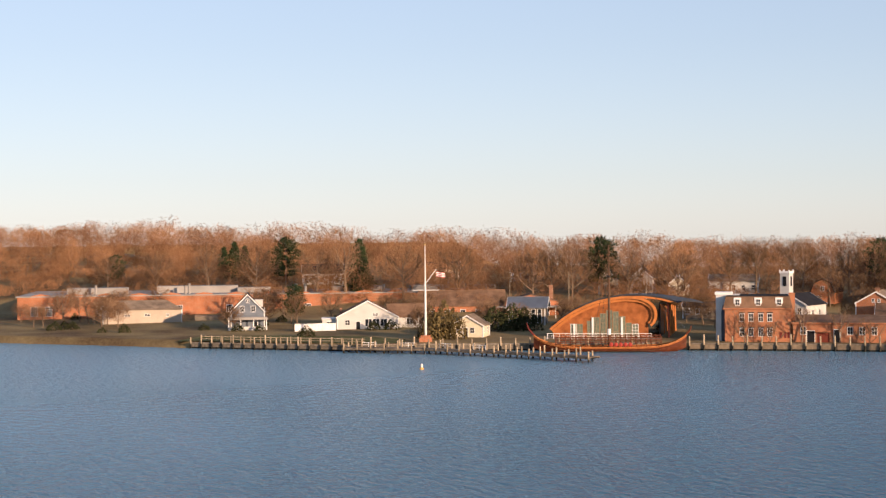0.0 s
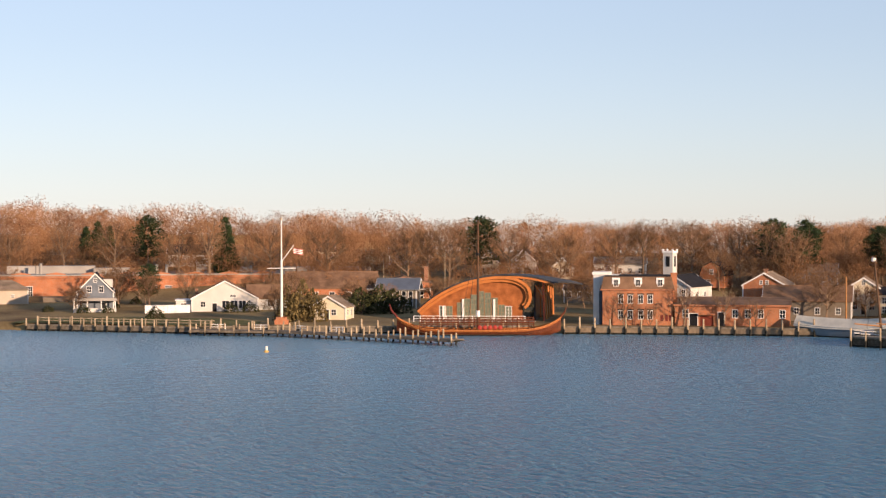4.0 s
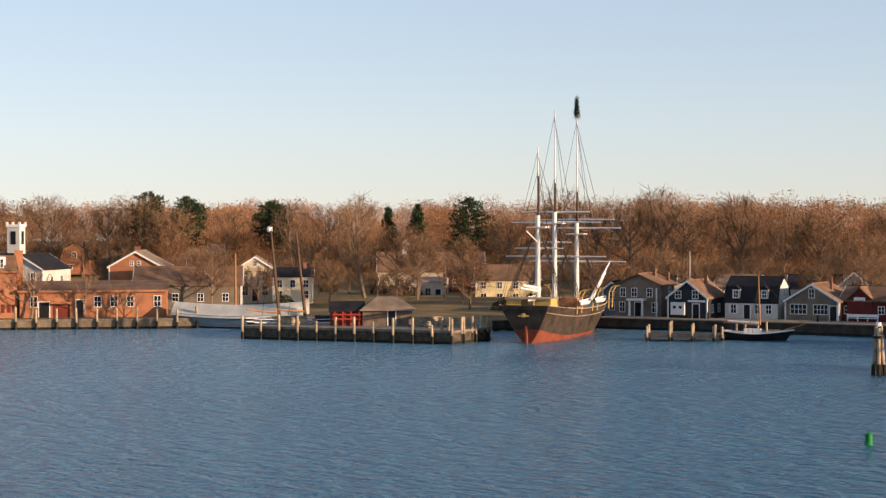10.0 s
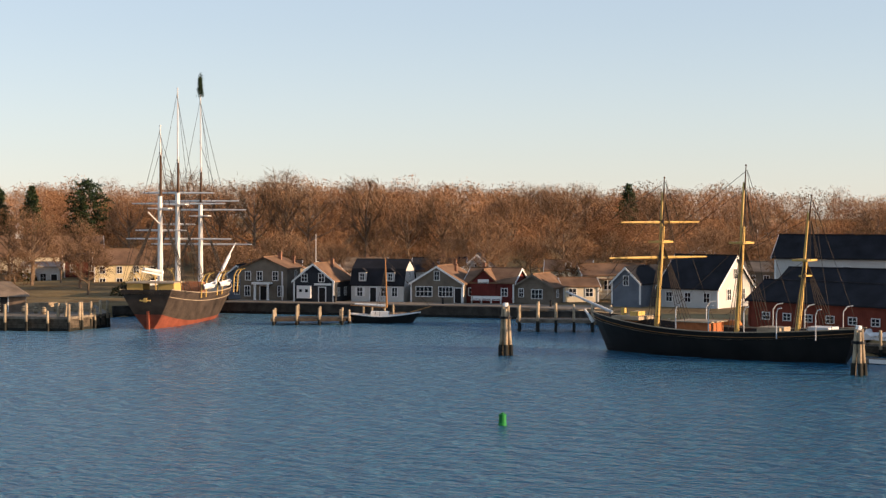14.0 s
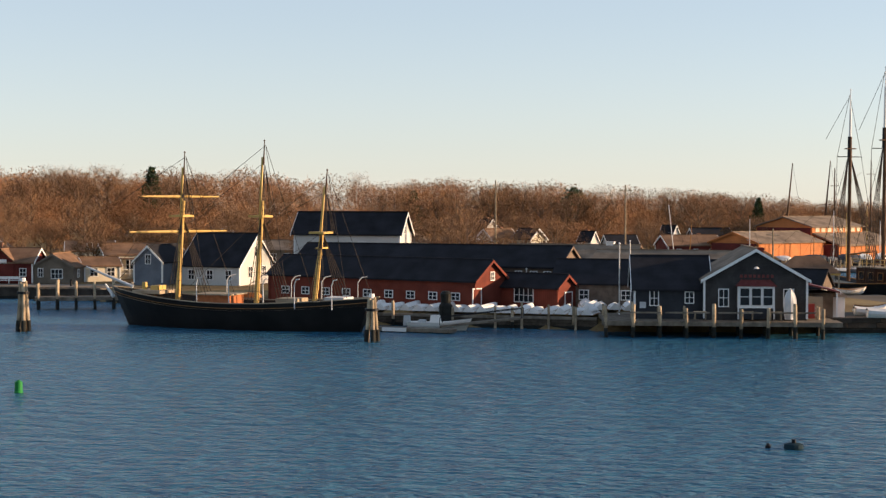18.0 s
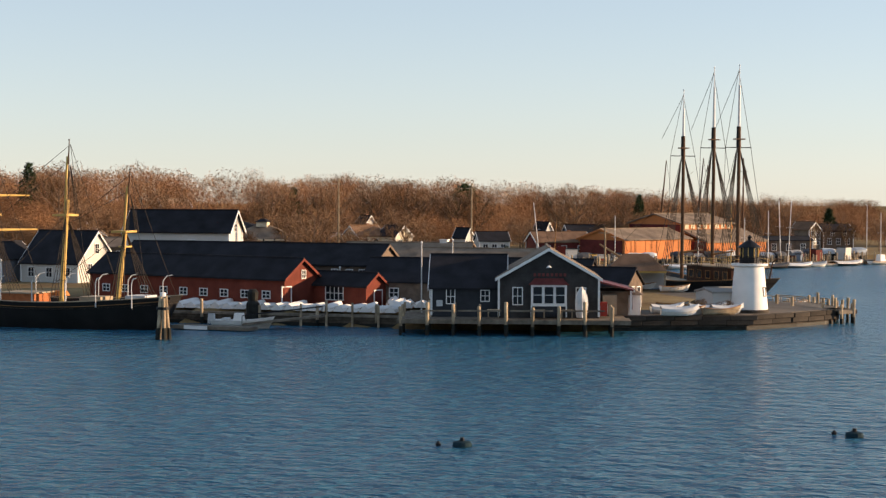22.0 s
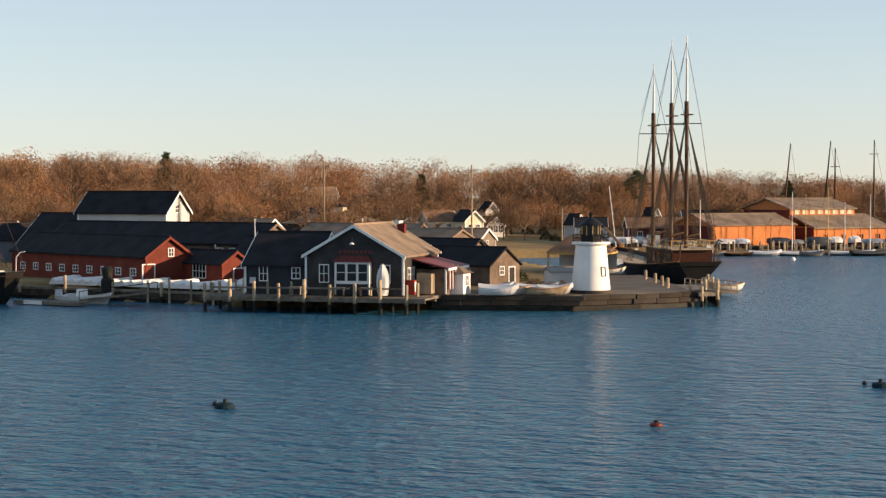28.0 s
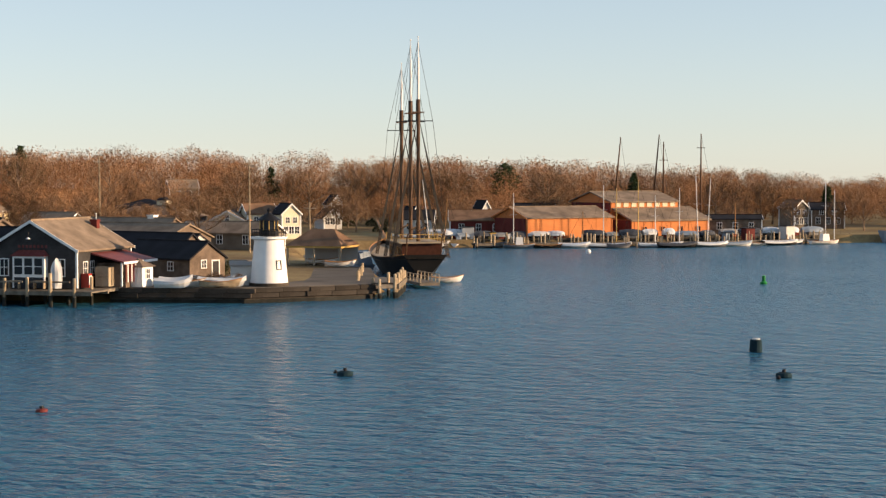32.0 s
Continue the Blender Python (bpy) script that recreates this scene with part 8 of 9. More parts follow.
for k in range(10):
    a = k * math.tau / 10
    part("lantern_bar", rod(bmesh.new(), (math.cos(a) * 0.96, math.sin(a) * 0.96, 5.7), (math.cos(a) * 0.96, math.sin(a) * 0.96, 6.8), 0.045, 0.045, 5), M_mast_y, lh_)
part("lantern_roof", lathe(bmesh.new(), [(1.25, 6.75), (1.2, 6.85), (0.5, 7.35), (0.16, 7.55), (0.16, 7.7), (0.24, 7.85), (0.05, 8.05)], 20), M_iron, lh_)
for k in range(14):
    a = k * math.tau / 14
    part("gallery_post", rod(bmesh.new(), (math.cos(a) * 1.78, math.sin(a) * 1.78, 5.1), (math.cos(a) * 1.78, math.sin(a) * 1.78, 5.85), 0.03, 0.03, 4), M_iron, lh_)
for z in (5.5, 5.85):
    part("gallery_rail", tube([(math.cos(k * math.tau / 28) * 1.78, math.sin(k * math.tau / 28) * 1.78, z) for k in range(29)], 0.03, 4), M_iron, lh_)
a = radians(-38)
window(lh_, pose(math.cos(a) * 1.76, math.sin(a) * 1.76, 1.8, -5, 0, 90 - 38), 0.45, 0.8, (0, 0), M_iron)
ell = house("keepers_ell", "low white ell with a nearly flat pale roof beside the lighthouse", -12.3, 252.2, 20, 3.4, 3.6, 2.0, 2.3, "x", M_wclap, M_rlight, 1.5, over=0.15, trim=False, category="lighthouse ell")
for k, (x, y) in enumerate(((-13.8, 248.2), (-12.9, 248), (-12, 248.4), (-14.7, 248.7))):
    plant(BARE[5], x, y, 0.16 + 0.02 * k, label="low bare garden shrub by the lighthouse", z=1.5)

# laid-up small boats
for k in range(18):
    x, y = -69.5 + k * 1.34, 256.2 - k * 0.45 + (k % 2) * 0.2
    skiff("upturned_dinghy", "upturned white sailing dinghy on the boat quay", x, y, 1.3, 0, 4.1, 1.6, M_white, None, "laid-up dinghies").matrix_basis = pose(x, y, 2.2, 180, ((k * 5) % 3 - 1) * 3, 66 + (k * 13) % 9)
for k in range(9):
    x, y = -46.6 + (k % 5) * 1.5, 251.9 + (k // 5) * 2.0
    skiff("upturned_dinghy", "white sailing dinghy laid up keel upwards", x, y, 1.5, 0, 4.1, 1.6, M_white, None, "laid-up dinghies").matrix_basis = pose(x, y, 2.45 + (k % 3) * 0.05, 180, ((k * 7) % 5 - 2) * 2, 70 + (k * 23) % 25)
for k, (x, y, r) in enumerate(((-18.1, 245.5, 10), (-16.1, 247.8, 4), (-18.2, 248.8, 24), (-14.1, 246.3, 12), (-16.8, 251.3, 30), (-14.5, 254, 50), (-18.7, 253.6, -10), (-19.5, 244.3, 4), (-15.1, 245.4, 16), (-20.1, 247.2, 8), (-17.7, 247.1, 30))):
    skiff("beached_rowboat", "weathered rowboat resting on the quay", x, y, 1.56, r, 3.1 + (k % 3) * 0.4, 1.2, (M_canvas, M_white, M_pile)[k % 3], (None, M_canvas)[k % 2], "rowboats on the quay")
for k, (x, y, z, h_) in enumerate(((-52.5, 261.4, 1.6, 4.0), (-43.5, 248.2, 1.5, 7.2), (-39.8, 277.2, 1.7, 6.6), (-29.9, 284.5, 1.7, 4.6))):
    o = thing("yard_spar", "thin pale spar standing in the boat yard", "mast", x, y, z)
    part("spar", rod(bmesh.new(), (0, 0, 0), (0, 0, h_), 0.08, 0.05, 7), M_mast_w, o)
    part("spar_top", lathe(bmesh.new(), [(0.05, h_ - 0.05), (0.12, h_), (0.04, h_ + 0.15)], 7), M_trim, o)
o = thing("stone_bollard", "thick dark mooring post on the boat quay", "bollard", -61.1, 251.7, 0)
part("post", lathe(bmesh.new(), [(0.75, -1), (0.7, 2.2), (0.5, 2.5), (0.6, 3.4), (0.35, 3.7)], 12), M_wetpile, o)
for k in range(0, 9, 2):
    o = thing("quay_post", "blue-grey mooring post along the boat quay", "post", -56 + k * 1.35, 250.3 - k * 0.4, 0.2, 0, "boat quay posts")
    part("post", rod(bmesh.new(), (0, 0, -1), (0, 0, 2.1 + (k % 3) * 0.2), 0.14, 0.12, 8), M_pile, o)
gp_ = thing("floating_stage", "pale timber stage with rails beside the schooner", "stage", 1.1, 275.1, 0.3, 118)
part("deck", boxes((-4.5, 4.5, -1.2, 1.2, 0.1, 0.4)), M_pier, gp_)
for s in (-1.1, 1.1):
    part("rail", boxes((-4.5, 4.5, s - 0.04, s + 0.04, 1.3, 1.4), (-4.5, 4.5, s - 0.04, s + 0.04, 0.85, 0.92)), M_deck, gp_)
    for u in range(7):
        part("rail_post", boxes((-4.5 + u * 1.5, -4.4 + u * 1.5, s - 0.05, s + 0.05, 0.3, 1.4)), M_deck, gp_)
for k, (x, y) in enumerate(((-2.6, 260.9), (-3.5, 264.8), (-4.7, 270.4), (-6.4, 277.7))):
    o = thing("quay_bollard", "short pale timber bollard on the quay edge", "bollard", x, y, 1.5, 0, "quay bollards")
    part("post", lathe(bmesh.new(), [(0.2, 0), (0.18, 1.0), (0.1, 1.1)], 8), M_pile, o)

# ---- far shore downstream ----
for x, y, rot, w, d, e, r, wl, rf, ax, lab in (
        (-54.2, 386.3, 34, 5.6, 5, 4.6, 6.3, M_cream, M_rbrown, "x", "pale cream house beside the cove"),
        (-48.4, 385.0, 40, 3.7, 5, 4.7, 6.4, M_cream, M_rdark, "y", "cream gabled boathouse beside the cove"),
        (-60.3, 397.8, 8, 8, 7, 2.8, 4.4, M_blue, M_rdark, "x", "low blue-grey house beside the cove"),
        (-34.7, 430, 50, 2.6, 3.2, 3.0, 4.8, M_wclap, M_rdark, "y", "white steep-gabled house at the head of the cove"),
        (-29.4, 414, 8, 6, 6, 3.0, 4.6, M_wclap, M_rdark, "x", "small white house at the head of the cove"),
        (-52.2, 428, 34, 3.8, 6, 2.4, 4.0, M_wclap, M_rdark, "y", "small white gabled house up the slope"),
        (-55.8, 446, 40, 3.2, 3.4, 4.6, 6.4, M_wclap, M_rdark, "y", "white gabled house on the ridge"),
        (-102.6, 476, 30, 7, 6, 4.6, 6.6, M_tan, M_rgrey, "x", "pale house high on the wooded slope"),
        (-18.4, 424, 44, 2.8, 3.2, 4.2, 6.4, M_wclap, M_rdark, "y", "white steep-gabled house near the yard"),
        (-8.9, 434, 10, 8, 7, 3.4, 5.6, M_blue, M_rdark, "x", "blue-grey house near the yard"),
        (8.8, 440, 8, 4, 5, 5.0, 6.6, M_wclap, M_rgrey, "y", "small white house behind the sheds"),
        (32.5, 428, 8, 10.5, 6, 3.0, 3.7, M_brownw, M_rdark, "x", "low weathered yard building beyond the sheds"),
        (44.5, 460, 40, 4.0, 5, 4.4, 6.0, M_tan, M_rbrown, "y", "narrow tan house beyond the yard"),
        (51.5, 463, 4, 7, 8, 4.0, 5.4, M_brownw, M_rdark, "x", "weathered brown house by the river road"),
        (72, 475, 4, 7, 8, 3.2, 5.0, M_wclap, M_rdark, "y", "white house by the river road"),
        (88.9, 473.9, 2, 9, 8, 3.0, 4.6, M_brownw, M_rdark, "x", "weathered house by the river road"),
        (-16.4, 408.7, 12, 11, 8, 3.0, 4.8, M_dred, M_rbrown, "x", "dark red shed by the cove"),
        (-77.3, 346.7, -10, 9, 7, 3.0, 4.8, M_tan, M_rgrey, "x", "low tan-roofed building behind the hall"),
        (-43.5, 339, -8, 15, 8, 2.6, 4.2, M_tan, M_rgrey, "x", "long low tan-roofed building beyond the loft")):
    z_ = max(ground_at(x, y), 1.2)
    house("shore_house", lab, x, y, rot, w, d, e, r, ax, wl, rf, z_, win=row("f", (-w * 0.3, 0, w * 0.3), 1.0, 0.9, 1.3) + row("f", (-w * 0.2, w * 0.2), 3.0, 0.8, 1.0) * (e > 3.9) + [("r", 0, 1.2, 0.9, 1.3)], chim=[(w * 0.2, 0.5, r + 0.8, 0.6)])
cu = thing("cupola_hall", "dark hall with two tan hipped roofs, a clerestory and a lantern", "hall", -73.2, 386, 2.0, -10)
part("wall", boxes((-13, 7.6, -4, 4, -0.5, 3.7)), M_dgrey, cu)
part("clerestory", boxes((-10.5, -0.8, 1.2, 6.4, 3.5, 5.5)), M_dgrey, cu)
part("clerestory_glazing", boxes(*[(-10.0 + 1.5 * k, -8.8 + 1.5 * k, 1.14, 1.2, 4.5, 5.2) for k in range(6)]), M_glass, cu)
for u, s, h0, h1 in ((-5.5, 4.0, 3.7, 5.6), (0.5, 7.6, 3.7, 6.2), (-5.6, 5.6, 5.5, 6.9)):
    bm = bmesh.new()
    y0, y1 = (-4.4, 4.4) if h0 < 5 else (0.8, 6.8)
    v = [bm.verts.new(p) for p in ((u - s, y0, h0), (u + s, y0, h0), (u + s, y1, h0), (u - s, y1, h0), (u - s * 0.12, (y0 + y1) / 2, h1), (u + s * 0.12, (y0 + y1) / 2, h1))]
    for f in ((0, 1, 5, 4), (1, 2, 5), (2, 3, 4, 5), (3, 0, 4), (3, 2, 1, 0)):
        bm.faces.new([v[i] for i in f])
    part("hipped_roof", bm, M_rgrey if h0 < 5 else M_rdark, cu)
part("lantern", boxes((-0.5, 1.5, -1.0, 1.0, 5.8, 6.7)), M_cream, cu)
part("lantern_roof", boxes((-0.8, 1.8, -1.3, 1.3, 6.7, 7.3, 0.9)), M_rdark, cu)
part("spire", rod(bmesh.new(), (0.5, 0, 7.2), (0.5, 0, 9.0), 0.07, 0.03, 6), M_iron, cu)
for u in range(5):
    part("eave_light_band", boxes((-2.0 + 2.0 * u, -0.3 + 2.0 * u, -4.46, -4.4, 3.35, 3.65)), M_cream, cu)

s1 = house("boatyard_shed", "long orange-red boatyard shed with a grey roof", -1.4, 407.3, 40.7, 19.3, 12, 4.0, 5.9, "x", M_orange, M_rgrey, 1.3, over=0.4, win=(), category="shed", corner=M_orange)
# shade of the left gable, laid over the orange wall as a dark red sheet
part("gable_panel", boxes((-9.76, -9.72, -5.6, 5.6, 0, 3.9)), M_dred, s1)
for k in range(5):
    part("panel_batten", boxes((-6.8 + k * 3.2, -6.7 + k * 3.2, -6.05, -6.0, 0, 3.9)), M_orange, s1)
s2 = thing("great_shed", "tall orange-red boat shed with a clerestory and lower front", "shed", 16.2, 422, 0.3, 40)
s2.matrix_basis = s2.matrix_basis @ Matrix.Scale(1.11, 4)
part("low_wall", boxes((-8.2, 8.6, -6, 0, -0.5, 4.0)), M_orange, s2)
bm = prism(bmesh.new(), [(-6.4, 3.7), (0.2, 5.9), (0.2, 6.2), (-6.4, 4.0)], -8.5, 8.9)
bm.transform(Matrix.Rotation(radians(90), 4, "Z") @ Matrix.Scale(1, 4))
bm.transform(Matrix.Scale(-1, 4, (1, 0, 0)))
bmesh.ops.recalc_face_normals(bm, faces=bm.faces)
part("low_roof", bm, M_rgrey, s2)
part("high_wall", wall_body(14.5, 13, 7.0, 8.7, "x", 0.5), M_orange, s2).location = (-1.4, 6.2, 0)
gable_roof(s2, 14.5, 13, 7.05, 8.75, "x", M_rgrey, 0.4, off=(-1.4, 6.2))
# dark red sheets colour in the shade on the left ends
part("end_panel", boxes((-8.72, -8.66, 0, 12.5, 0, 6.9), (-8.26, -8.2, -5.8, 0, 0, 3.9)), M_dred, s2, "end boarding with its shade coloured in as dark red")
for k in range(8):
    window(s2, pose(-7.2 + k * 1.7, -0.32, 6.25), 0.9, 0.6, (0, 0), M_cream, M_cream)
for k in range(9):
    part("wall_batten", boxes((-7.6 + k * 1.95, -7.5 + k * 1.95, -6.06, -6.0, 0, 3.8)), M_orange, s2)
for k in range(4):
    window(s2, pose(-5.5 + k * 3.9, -6.02, 1.9), 0.9, 0.8, (1, 0), M_orange)
part("side_shed", boxes((9, 14.5, -3, 4, -0.5, 3.4)), M_dred, s2)
part("side_shed_roof", boxes((8.8, 14.8, -3.3, 4.3, 3.4, 3.7)), M_rdark, s2)

M_hullgrey = mat("grey_hull_paint", (0.2, 0.205, 0.21), 0.5, var=0.15, scale=0.8)
M_cover = mat("dark_boat_cover", (0.06, 0.066, 0.078), 0.8, var=0.2, scale=0.8)
far_dock = [(-13.7, 389.2), (1.8, 396.3), (25.4, 404.9), (49, 423)]
dock("yard_dock", "long low dock along the boatyard shore", [(x + 0.6, y - 2.6) for x, y in far_dock], 2.4, 0.9, 3.2, 0, -0.6)
for k, (x, y, r, L, B, m, cv, lab) in enumerate((
        (7.3, 392.5, 14, 7.5, 2.6, M_hullgrey, M_canvas, "grey motor cruiser under a pale cover"), (16.1, 395.7, 14, 8, 2.8, M_tarp, M_canvas, "shrink-wrapped cruiser at the dock"),
        (23.5, 398.4, 16, 7, 2.5, M_hullgrey, M_cover, "grey launch under a dark cover at the dock"), (30.2, 403.3, 30, 7, 2.4, M_white, M_bluep, "white sloop hull under a blue cover"), (35.8, 407.6, 34, 7, 2.4, M_white, None, "small white launch at the dock"),
        (-2.4, 388.7, 12, 5, 1.8, M_black, None, "dark skiff at the dock"), (41.1, 413, 36, 6, 2.2, M_bluep, M_canvas, "pale blue launch at the dock"), (10.9, 389.9, 14, 4, 1.6, M_hullgrey, M_cover, "covered grey dinghy at the dock"))):
    skiff("moored_boat", lab, x, y, -0.1, r, L, B, m, cv, "boats at the boatyard dock")
for k, (x, y, h_, lean, m) in enumerate((
        (-6.9, 393.6, 10, 0, M_mast_w), (9.5, 397.3, 11.5, 0, M_mast_w), (11.9, 397.3, 11.0, 0, M_mast_y), (15.9, 397.9, 12.4, 0, M_mast_y), (18.9, 400, 9.6, 0, M_mast_w), (23.4, 399.6, 11, 0, M_mast_w), (26.7, 403.3, 13.2, -0.5, M_mast_w),
        (28.3, 404.4, 12.8, 0.6, M_mast_w), (33.4, 407.6, 8, 0, M_mast_m), (52.2, 425, 10.5, 0, M_mast_w), (50.6, 430, 12, 0, M_mast_w), (-21.4, 387.1, 12.5, -1.4, M_mast_w), (-19, 388.2, 9.6, 0.6, M_mast_m), (5.7, 396.8, 6.6, 0, M_mast_m))):
    o = thing("yacht_mast", "slender yacht mast with wire stays", "mast", x, y, 0, 0, "yacht masts")
    part("mast", rod(bmesh.new(), (0, 0, 0.2), (lean, 0, h_), 0.1, 0.06, 7), m, o)
    part("spreader", rod(bmesh.new(), (lean * 0.6 - 0.7, 0, h_ * 0.6), (lean * 0.6 + 0.7, 0, h_ * 0.6), 0.03, 0.03, 4), m, o)
    part("forestay", rod(bmesh.new(), (lean, 0, h_), (3.2, -0.6, 1.0), 0.02, 0.02, 3), M_rope, o)
    part("backstay", rod(bmesh.new(), (lean, 0, h_), (-3.2, 0.6, 1.0), 0.02, 0.02, 3), M_rope, o)
for k, (x, y, h_, lean, top) in enumerate(((8.0, 436, 20, 0.9, 0.55), (16, 436, 20.5, 0.9, 0.55), (17.8, 436, 19, 0, 0.8), (25.5, 436.2, 20.6, 0, 0.86))):
    o = thing("ship_mast", "tall dark ship mast with crosstrees beyond the sheds", "mast", x, y, 1.4, 0, "tall masts beyond the sheds")
    part("mast", rod(bmesh.new(), (-lean, 0, 0), (lean, 0, h_), 0.3, 0.1, 8), M_mast_d, o)
    part("crosstree", rod(bmesh.new(), (lean * (2 * top - 1) - 0.9, 0, h_ * top), (lean * (2 * top - 1) + 0.9, 0, h_ * top), 0.07, 0.07, 5), M_mast_d, o)
    part("stay", rod(bmesh.new(), (lean, 0, h_), (3.5, -1, 3), 0.03, 0.03, 3), M_rope, o)
ys = thing("cove_sloop", "white sloop lying in the cove under bare poles", "boat", -29.1, 384.2, 0, 8)
rows = hull_rings(10.5, 3.0, (1.1, 0.95, 1.4), (-0.3, -0.5, -0.2), 0.5, 0.6, 1.4, 0.5, 12, 5)
hull_parts(ys, rows, [(0, 2, M_black, "bottom"), (2, 5, M_white, "hull")], M_deck, 0.1)
part("cabin", boxes((3, 6.6, -0.9, 0.9, 0.9, 1.6, 0.15)), M_white, ys)
part("furled_main", rod(bmesh.new(), (5.6, 0, 2.2), (1.2, 0, 2.4), 0.22, 0.15, 7), M_canvas, ys)
bw = thing("laid_up_ferry", "long pale blue wrapped hull moored downstream", "ship", 61.8, 428, 0, 24)
rows = hull_rings(17, 4.4, (2.4, 2.1, 2.8), (-0.3, -0.6, -0.3), 0.55, 0.7, 1.5, 0.5, 14, 5)
hull_parts(bw, rows, [(0, 5, M_bluep, "hull")], M_tarp, 0.1)
bm = boxes((2, 14.5, -1.9, 1.9, 2.0, 3.0, 0.25))
part("cover", bm, M_bluep, bw)
for k in range(6):
    part("cover_rib", boxes((3 + k * 1.8, 3.3 + k * 1.8, -1.88, -1.8, 2.1, 2.8)), M_tarp, bw)
for x, y in ((9.8, 370.6), (38.1, 415.1)):
    b = thing("mooring_ball", "small white mooring ball", "buoy", x, y, 0, 0, "white mooring balls")
    part("ball", lathe(bmesh.new(), [(0.1, -0.25), (0.32, -0.1), (0.4, 0.2), (0.3, 0.5), (0.08, 0.62)], 12), M_white, b)
    part("eye", lathe(bmesh.new(), [(0.06, 0.6), (0.06, 0.75)], 6), M_iron, b)
buoy(4.0, 167.7, "red")
for x, y, z, h_ in ((-352, 278, 3, 9), (-330, 280, 3, 11), (-286, 266, 2, 9.5), (-255, 283, 2, 6), (-36.1, 325.8, 2, 13.5), (-55.3, 314.6, 2, 14), (-19.1, 299.3, 1.5, 8)):
    o = thing("utility_pole", "tall pale wooden utility pole", "pole", x, y, z, 0, "utility poles")
    part("pole", rod(bmesh.new(), (0, 0, -0.5), (0, 0, h_), 0.16, 0.1, 8), M_pile, o)
    part("cross_arm", rod(bmesh.new(), (-0.9, 0, h_ - 0.8), (0.9, 0, h_ - 0.8), 0.06, 0.06, 5), M_pile, o)

# clutter along the boatyard shore
clutter = random.Random(8)
for k in range(34):
    s = k / 33
    x, y = -26 + 66 * s, 393.4 + 5.4 * s + 24 * max(0, s - 0.62) * 1.9
    o = thing("mooring_post", "pale mooring post at the boatyard dock", "post", x, y - 3.2 + clutter.uniform(-0.4, 0.4), 0, 0, "boatyard mooring posts")
    part("post", rod(bmesh.new(), (0, 0, -1.2), (clutter.uniform(-0.1, 0.1), 0, clutter.uniform(1.6, 2.9)), 0.13, 0.11, 7), M_pile, o)
for k, (x, y, r, L, hl, cv, lab) in enumerate((
        (-12.9, 386.6, 20, 5.5, M_hullgrey, M_cover, "grey launch under a dark cover"), (-7.7, 387.1, 15, 5.5, M_bluep, None, "pale blue workboat at the dock"), (1.9, 390.5, 10, 5.5, M_tarp, M_tarp, "shrink-wrapped yacht by the sheds"),
        (19.9, 394, 20, 7, M_black, M_cover, "dark-hulled yacht under a dark cover"), (26.5, 398.3, 25, 6.0, M_hullgrey, M_tarp, "grey yacht under shrink wrap"), (47.4, 415.5, 36, 6.5, M_white, None, "white cabin boat at the far dock"),
        (38.4, 408.9, 32, 7.5, M_black, M_canvas, "dark sloop hull at the far dock"), (-17.1, 388.2, 80, 5.0, M_white, None, "white skiff at the cove mouth"))):
    b = skiff("moored_boat", lab, x, y, 0.0, r, L, L * 0.34, hl, cv, "boats at the boatyard dock")
    if cv is None:
        part("wheelhouse", boxes((L * 0.4, L * 0.65, -L * 0.1, L * 0.1, 0.5, 2.0, 0.12)), M_white, b)
for k, (x, y, w, h_, m, lab) in enumerate(((-15.4, 393, 2.2, 2.2, M_wclap, "small white dock office"), (-11.1, 394.1, 1.4, 1.2, M_mast_y, "ochre equipment box on the dock"), (-7.7, 395.5, 1.6, 1.0, M_canvas, "covered machine on the dock"),
                                           (35.7, 412.6, 2.0, 1.9, M_dred, "dark red store box on the dock"), (43, 419, 2.4, 2.2, M_wclap, "small white hut on the dock"), (31.6, 409.1, 1.2, 1.1, M_bluep, "blue tank on the dock"))):
    o = thing("dock_box", lab, "hut" if h_ > 1.8 else "box", x, y, max(1.2, ground_at(x, y)), 12 + k * 9)
    part("body", boxes((-w / 2, w / 2, -w / 2.4, w / 2.4, -0.3, h_)), m, o)
    part("lid", boxes((-w / 2 - 0.12, w / 2 + 0.12, -w / 2.4 - 0.12, w / 2.4 + 0.12, h_, h_ + 0.14)), M_rdark, o)
quay("yard_bulkhead", "dark timber bulkhead along the boatyard shore", [(-26, 389.6), (-13.9, 391.2), (1.7, 398.5), (25.3, 407.2), (48.8, 425.6)], 1.5, M_wetpile, M_crib, 2.6, 0.2, 0, -0.4)
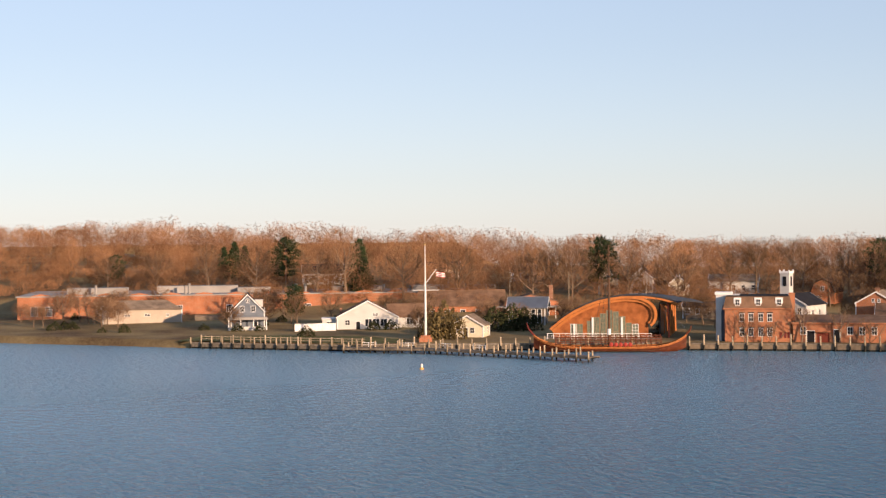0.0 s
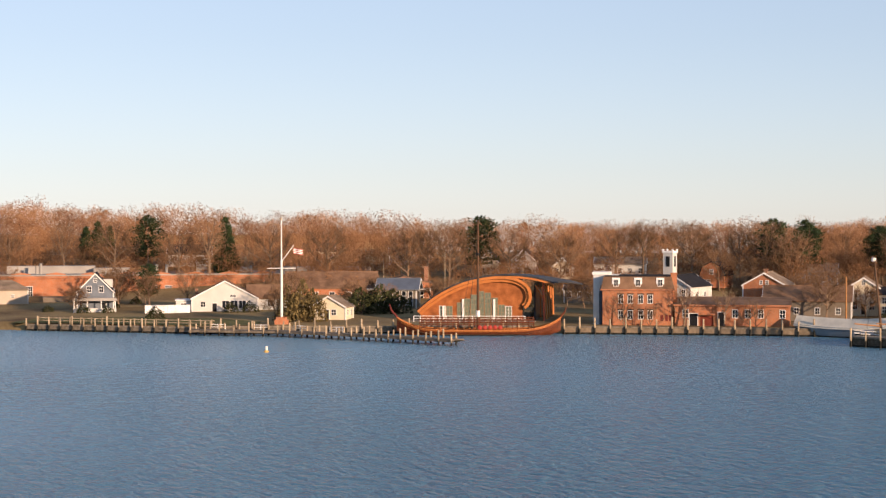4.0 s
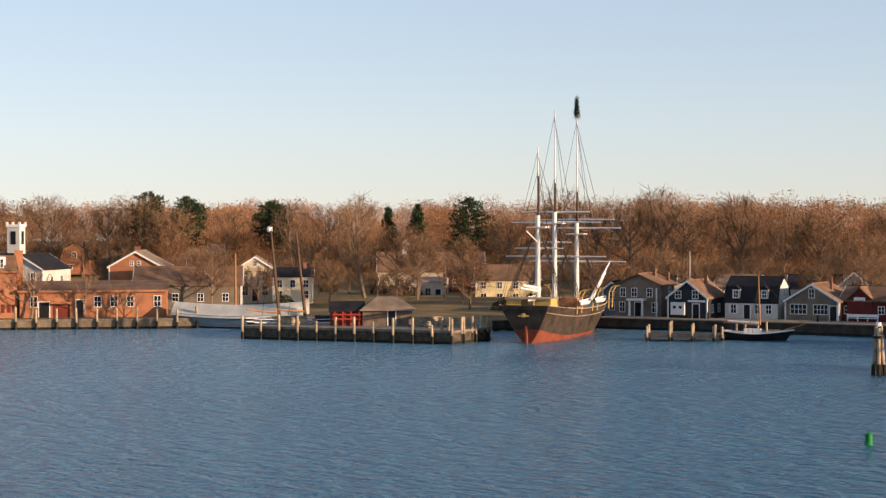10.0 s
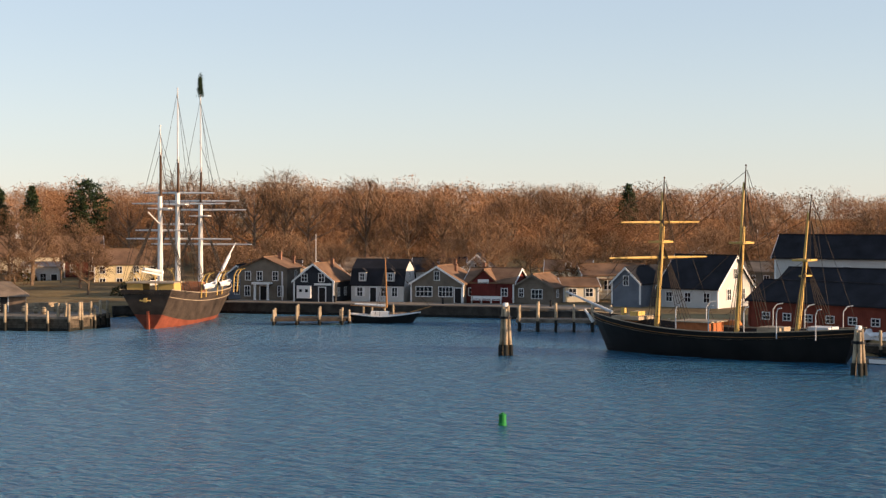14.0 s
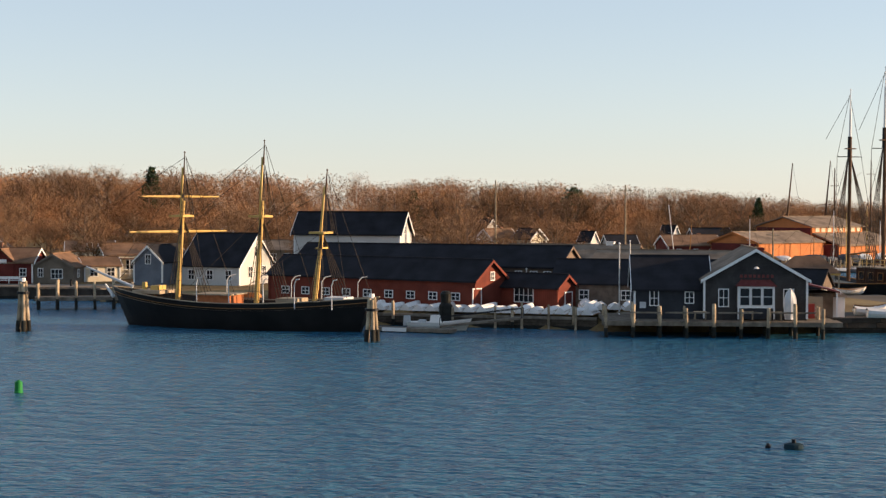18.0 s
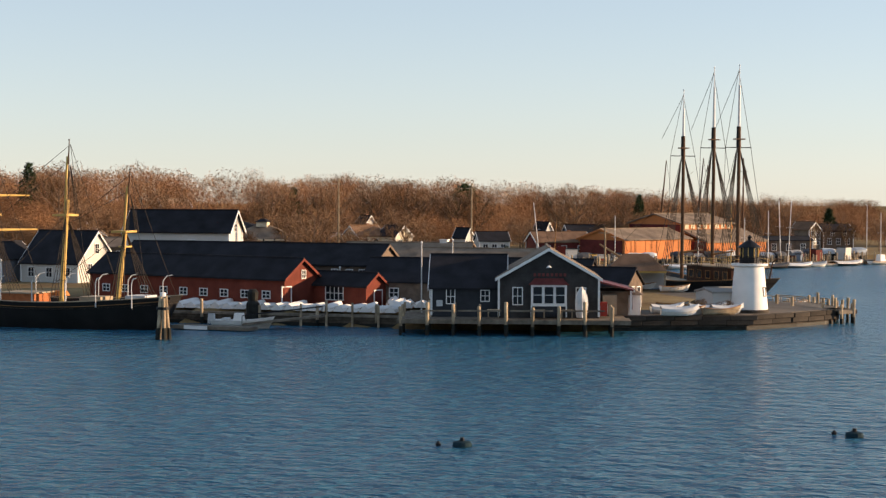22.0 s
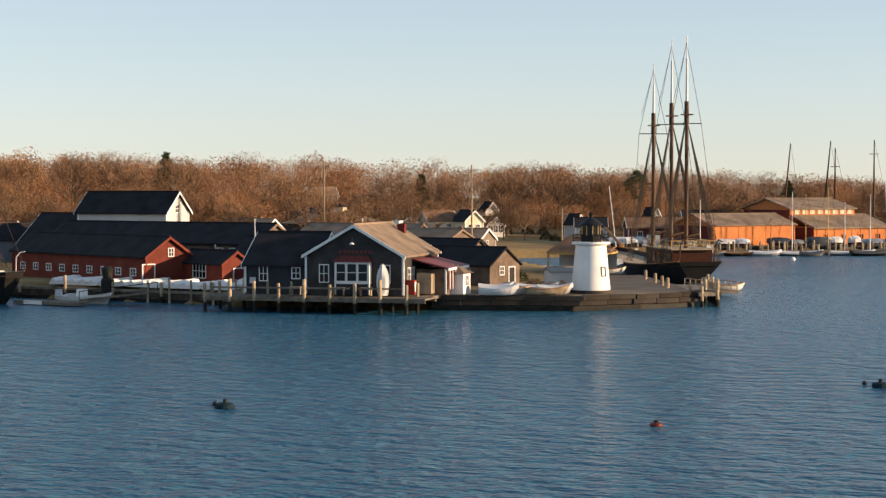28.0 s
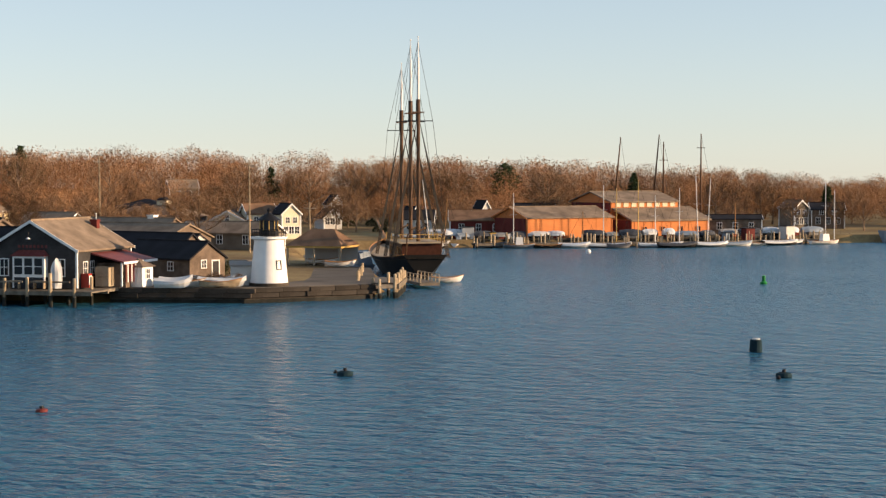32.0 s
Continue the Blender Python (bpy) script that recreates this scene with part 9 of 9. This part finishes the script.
for k in range(22):
    s = k / 21
    x, y = float(np.interp(s, [0, 0.2, 0.42, 0.75, 1], [-24, -12, 3, 27, 48])), float(np.interp(s, [0, 0.2, 0.42, 0.75, 1], [391.6, 393.4, 400.6, 409.4, 427]))
    if math.hypot(x - 1, y - 402) < 4 and k % 2:
        continue
    L, w, h_ = clutter.uniform(2.6, 5.2), clutter.uniform(0.8, 1.25), clutter.uniform(1.1, 1.9)
    o = thing("laid_up_boat", "small boat laid up under a tarpaulin on the boatyard shore", "boat", x, y, max(1.3, ground_at(x, y)), clutter.uniform(5, 50), "laid-up boats on the yard")
    bm = bmesh.new()
    ring = [[bm.verts.new((u * L / 2, v * w * c, z * h_ * (0.75 + 0.25 * c))) for v, z in ((-1, 0.35), (-0.8, 0.7), (0, 1.0), (0.8, 0.7), (1, 0.35))] for u, c in ((-1, 0.55), (-0.5, 0.95), (0.1, 1.0), (0.65, 0.75), (1, 0.15))]
    for p, q in zip(ring, ring[1:]):
        for i in range(4):
            bm.faces.new((p[i], q[i], q[i + 1], p[i + 1]))
    bm.faces.new(ring[0][::-1])
    bm.faces.new(ring[-1])
    bmesh.ops.recalc_face_normals(bm, faces=bm.faces)
    part("tarpaulin", bm, (M_cover, M_canvas, M_tarp, M_bluep, M_cover, M_hullgrey)[k % 6], o)
    part("hull", boxes((-L * 0.42, L * 0.42, -w * 0.5, w * 0.5, 0.0, h_ * 0.5, -0.12)), (M_hullgrey, M_black, M_dred)[k % 3], o)
    part("cradle", boxes((-L * 0.3, -L * 0.2, -w, w, -0.1, h_ * 0.4)), M_pier, o)
wl = thing("wrapped_launch", "launch under a pale blue tarpaulin beside the quay", "boat", -11.5, 300.9, 0, 152)
rows = hull_rings(8.5, 3.0, (1.2, 1.0, 1.4), (-0.3, -0.4, -0.2), 0.55, 0.8, 0.8, 0.2, 12, 5)
hull_parts(wl, rows, [(0, 5, M_bluep, "hull")], M_tarp, 0.1)
part("tarpaulin", boxes((0.4, 7.4, -1.5, 1.5, 0.9, 2.9, 0.35)), M_bluep, wl)
for k in range(6):
    part("window_slot", boxes((1.2 + k * 0.55, 1.45 + k * 0.55, 1.3, 1.42, 1.3, 2.2)), M_iron, wl)

# garden trees and shrubs among the houses
gardens = random.Random(23)
placed = 0
while placed < 120:
    x, y = gardens.uniform(-420, 40), gardens.uniform(150, 450)
    d = float(shore_distance(np.array([x]), np.array([y]))[0])
    if not 24 < d < 75 or -100 < x < -20 and y < 300 or any(math.hypot(x - a, y - b) < r for a, b, r in FOOT):
        continue
    k = gardens.choice((0, 3, 4, 5, 5, 1))
    plant(BARE[k], x, y, gardens.uniform(5.5, 9.5) / (13, 14, 16, 12, 13, 8)[k], wide=1.1, label="leafless garden tree standing among the houses")
    FOOT.append((x, y, 2.5))
    placed += 1
while placed < 190:
    x, y = gardens.uniform(-420, 40), gardens.uniform(150, 450)
    d = float(shore_distance(np.array([x]), np.array([y]))[0])
    if not 14 < d < 70 or -100 < x < -20 and y < 300 or any(math.hypot(x - a, y - b) < r - 1 for a, b, r in FOOT):
        continue
    plant(SHRUB, x, y, gardens.uniform(0.5, 0.95), wide=gardens.uniform(1.0, 1.5), label="dark rounded shrub between the houses")
    placed += 1
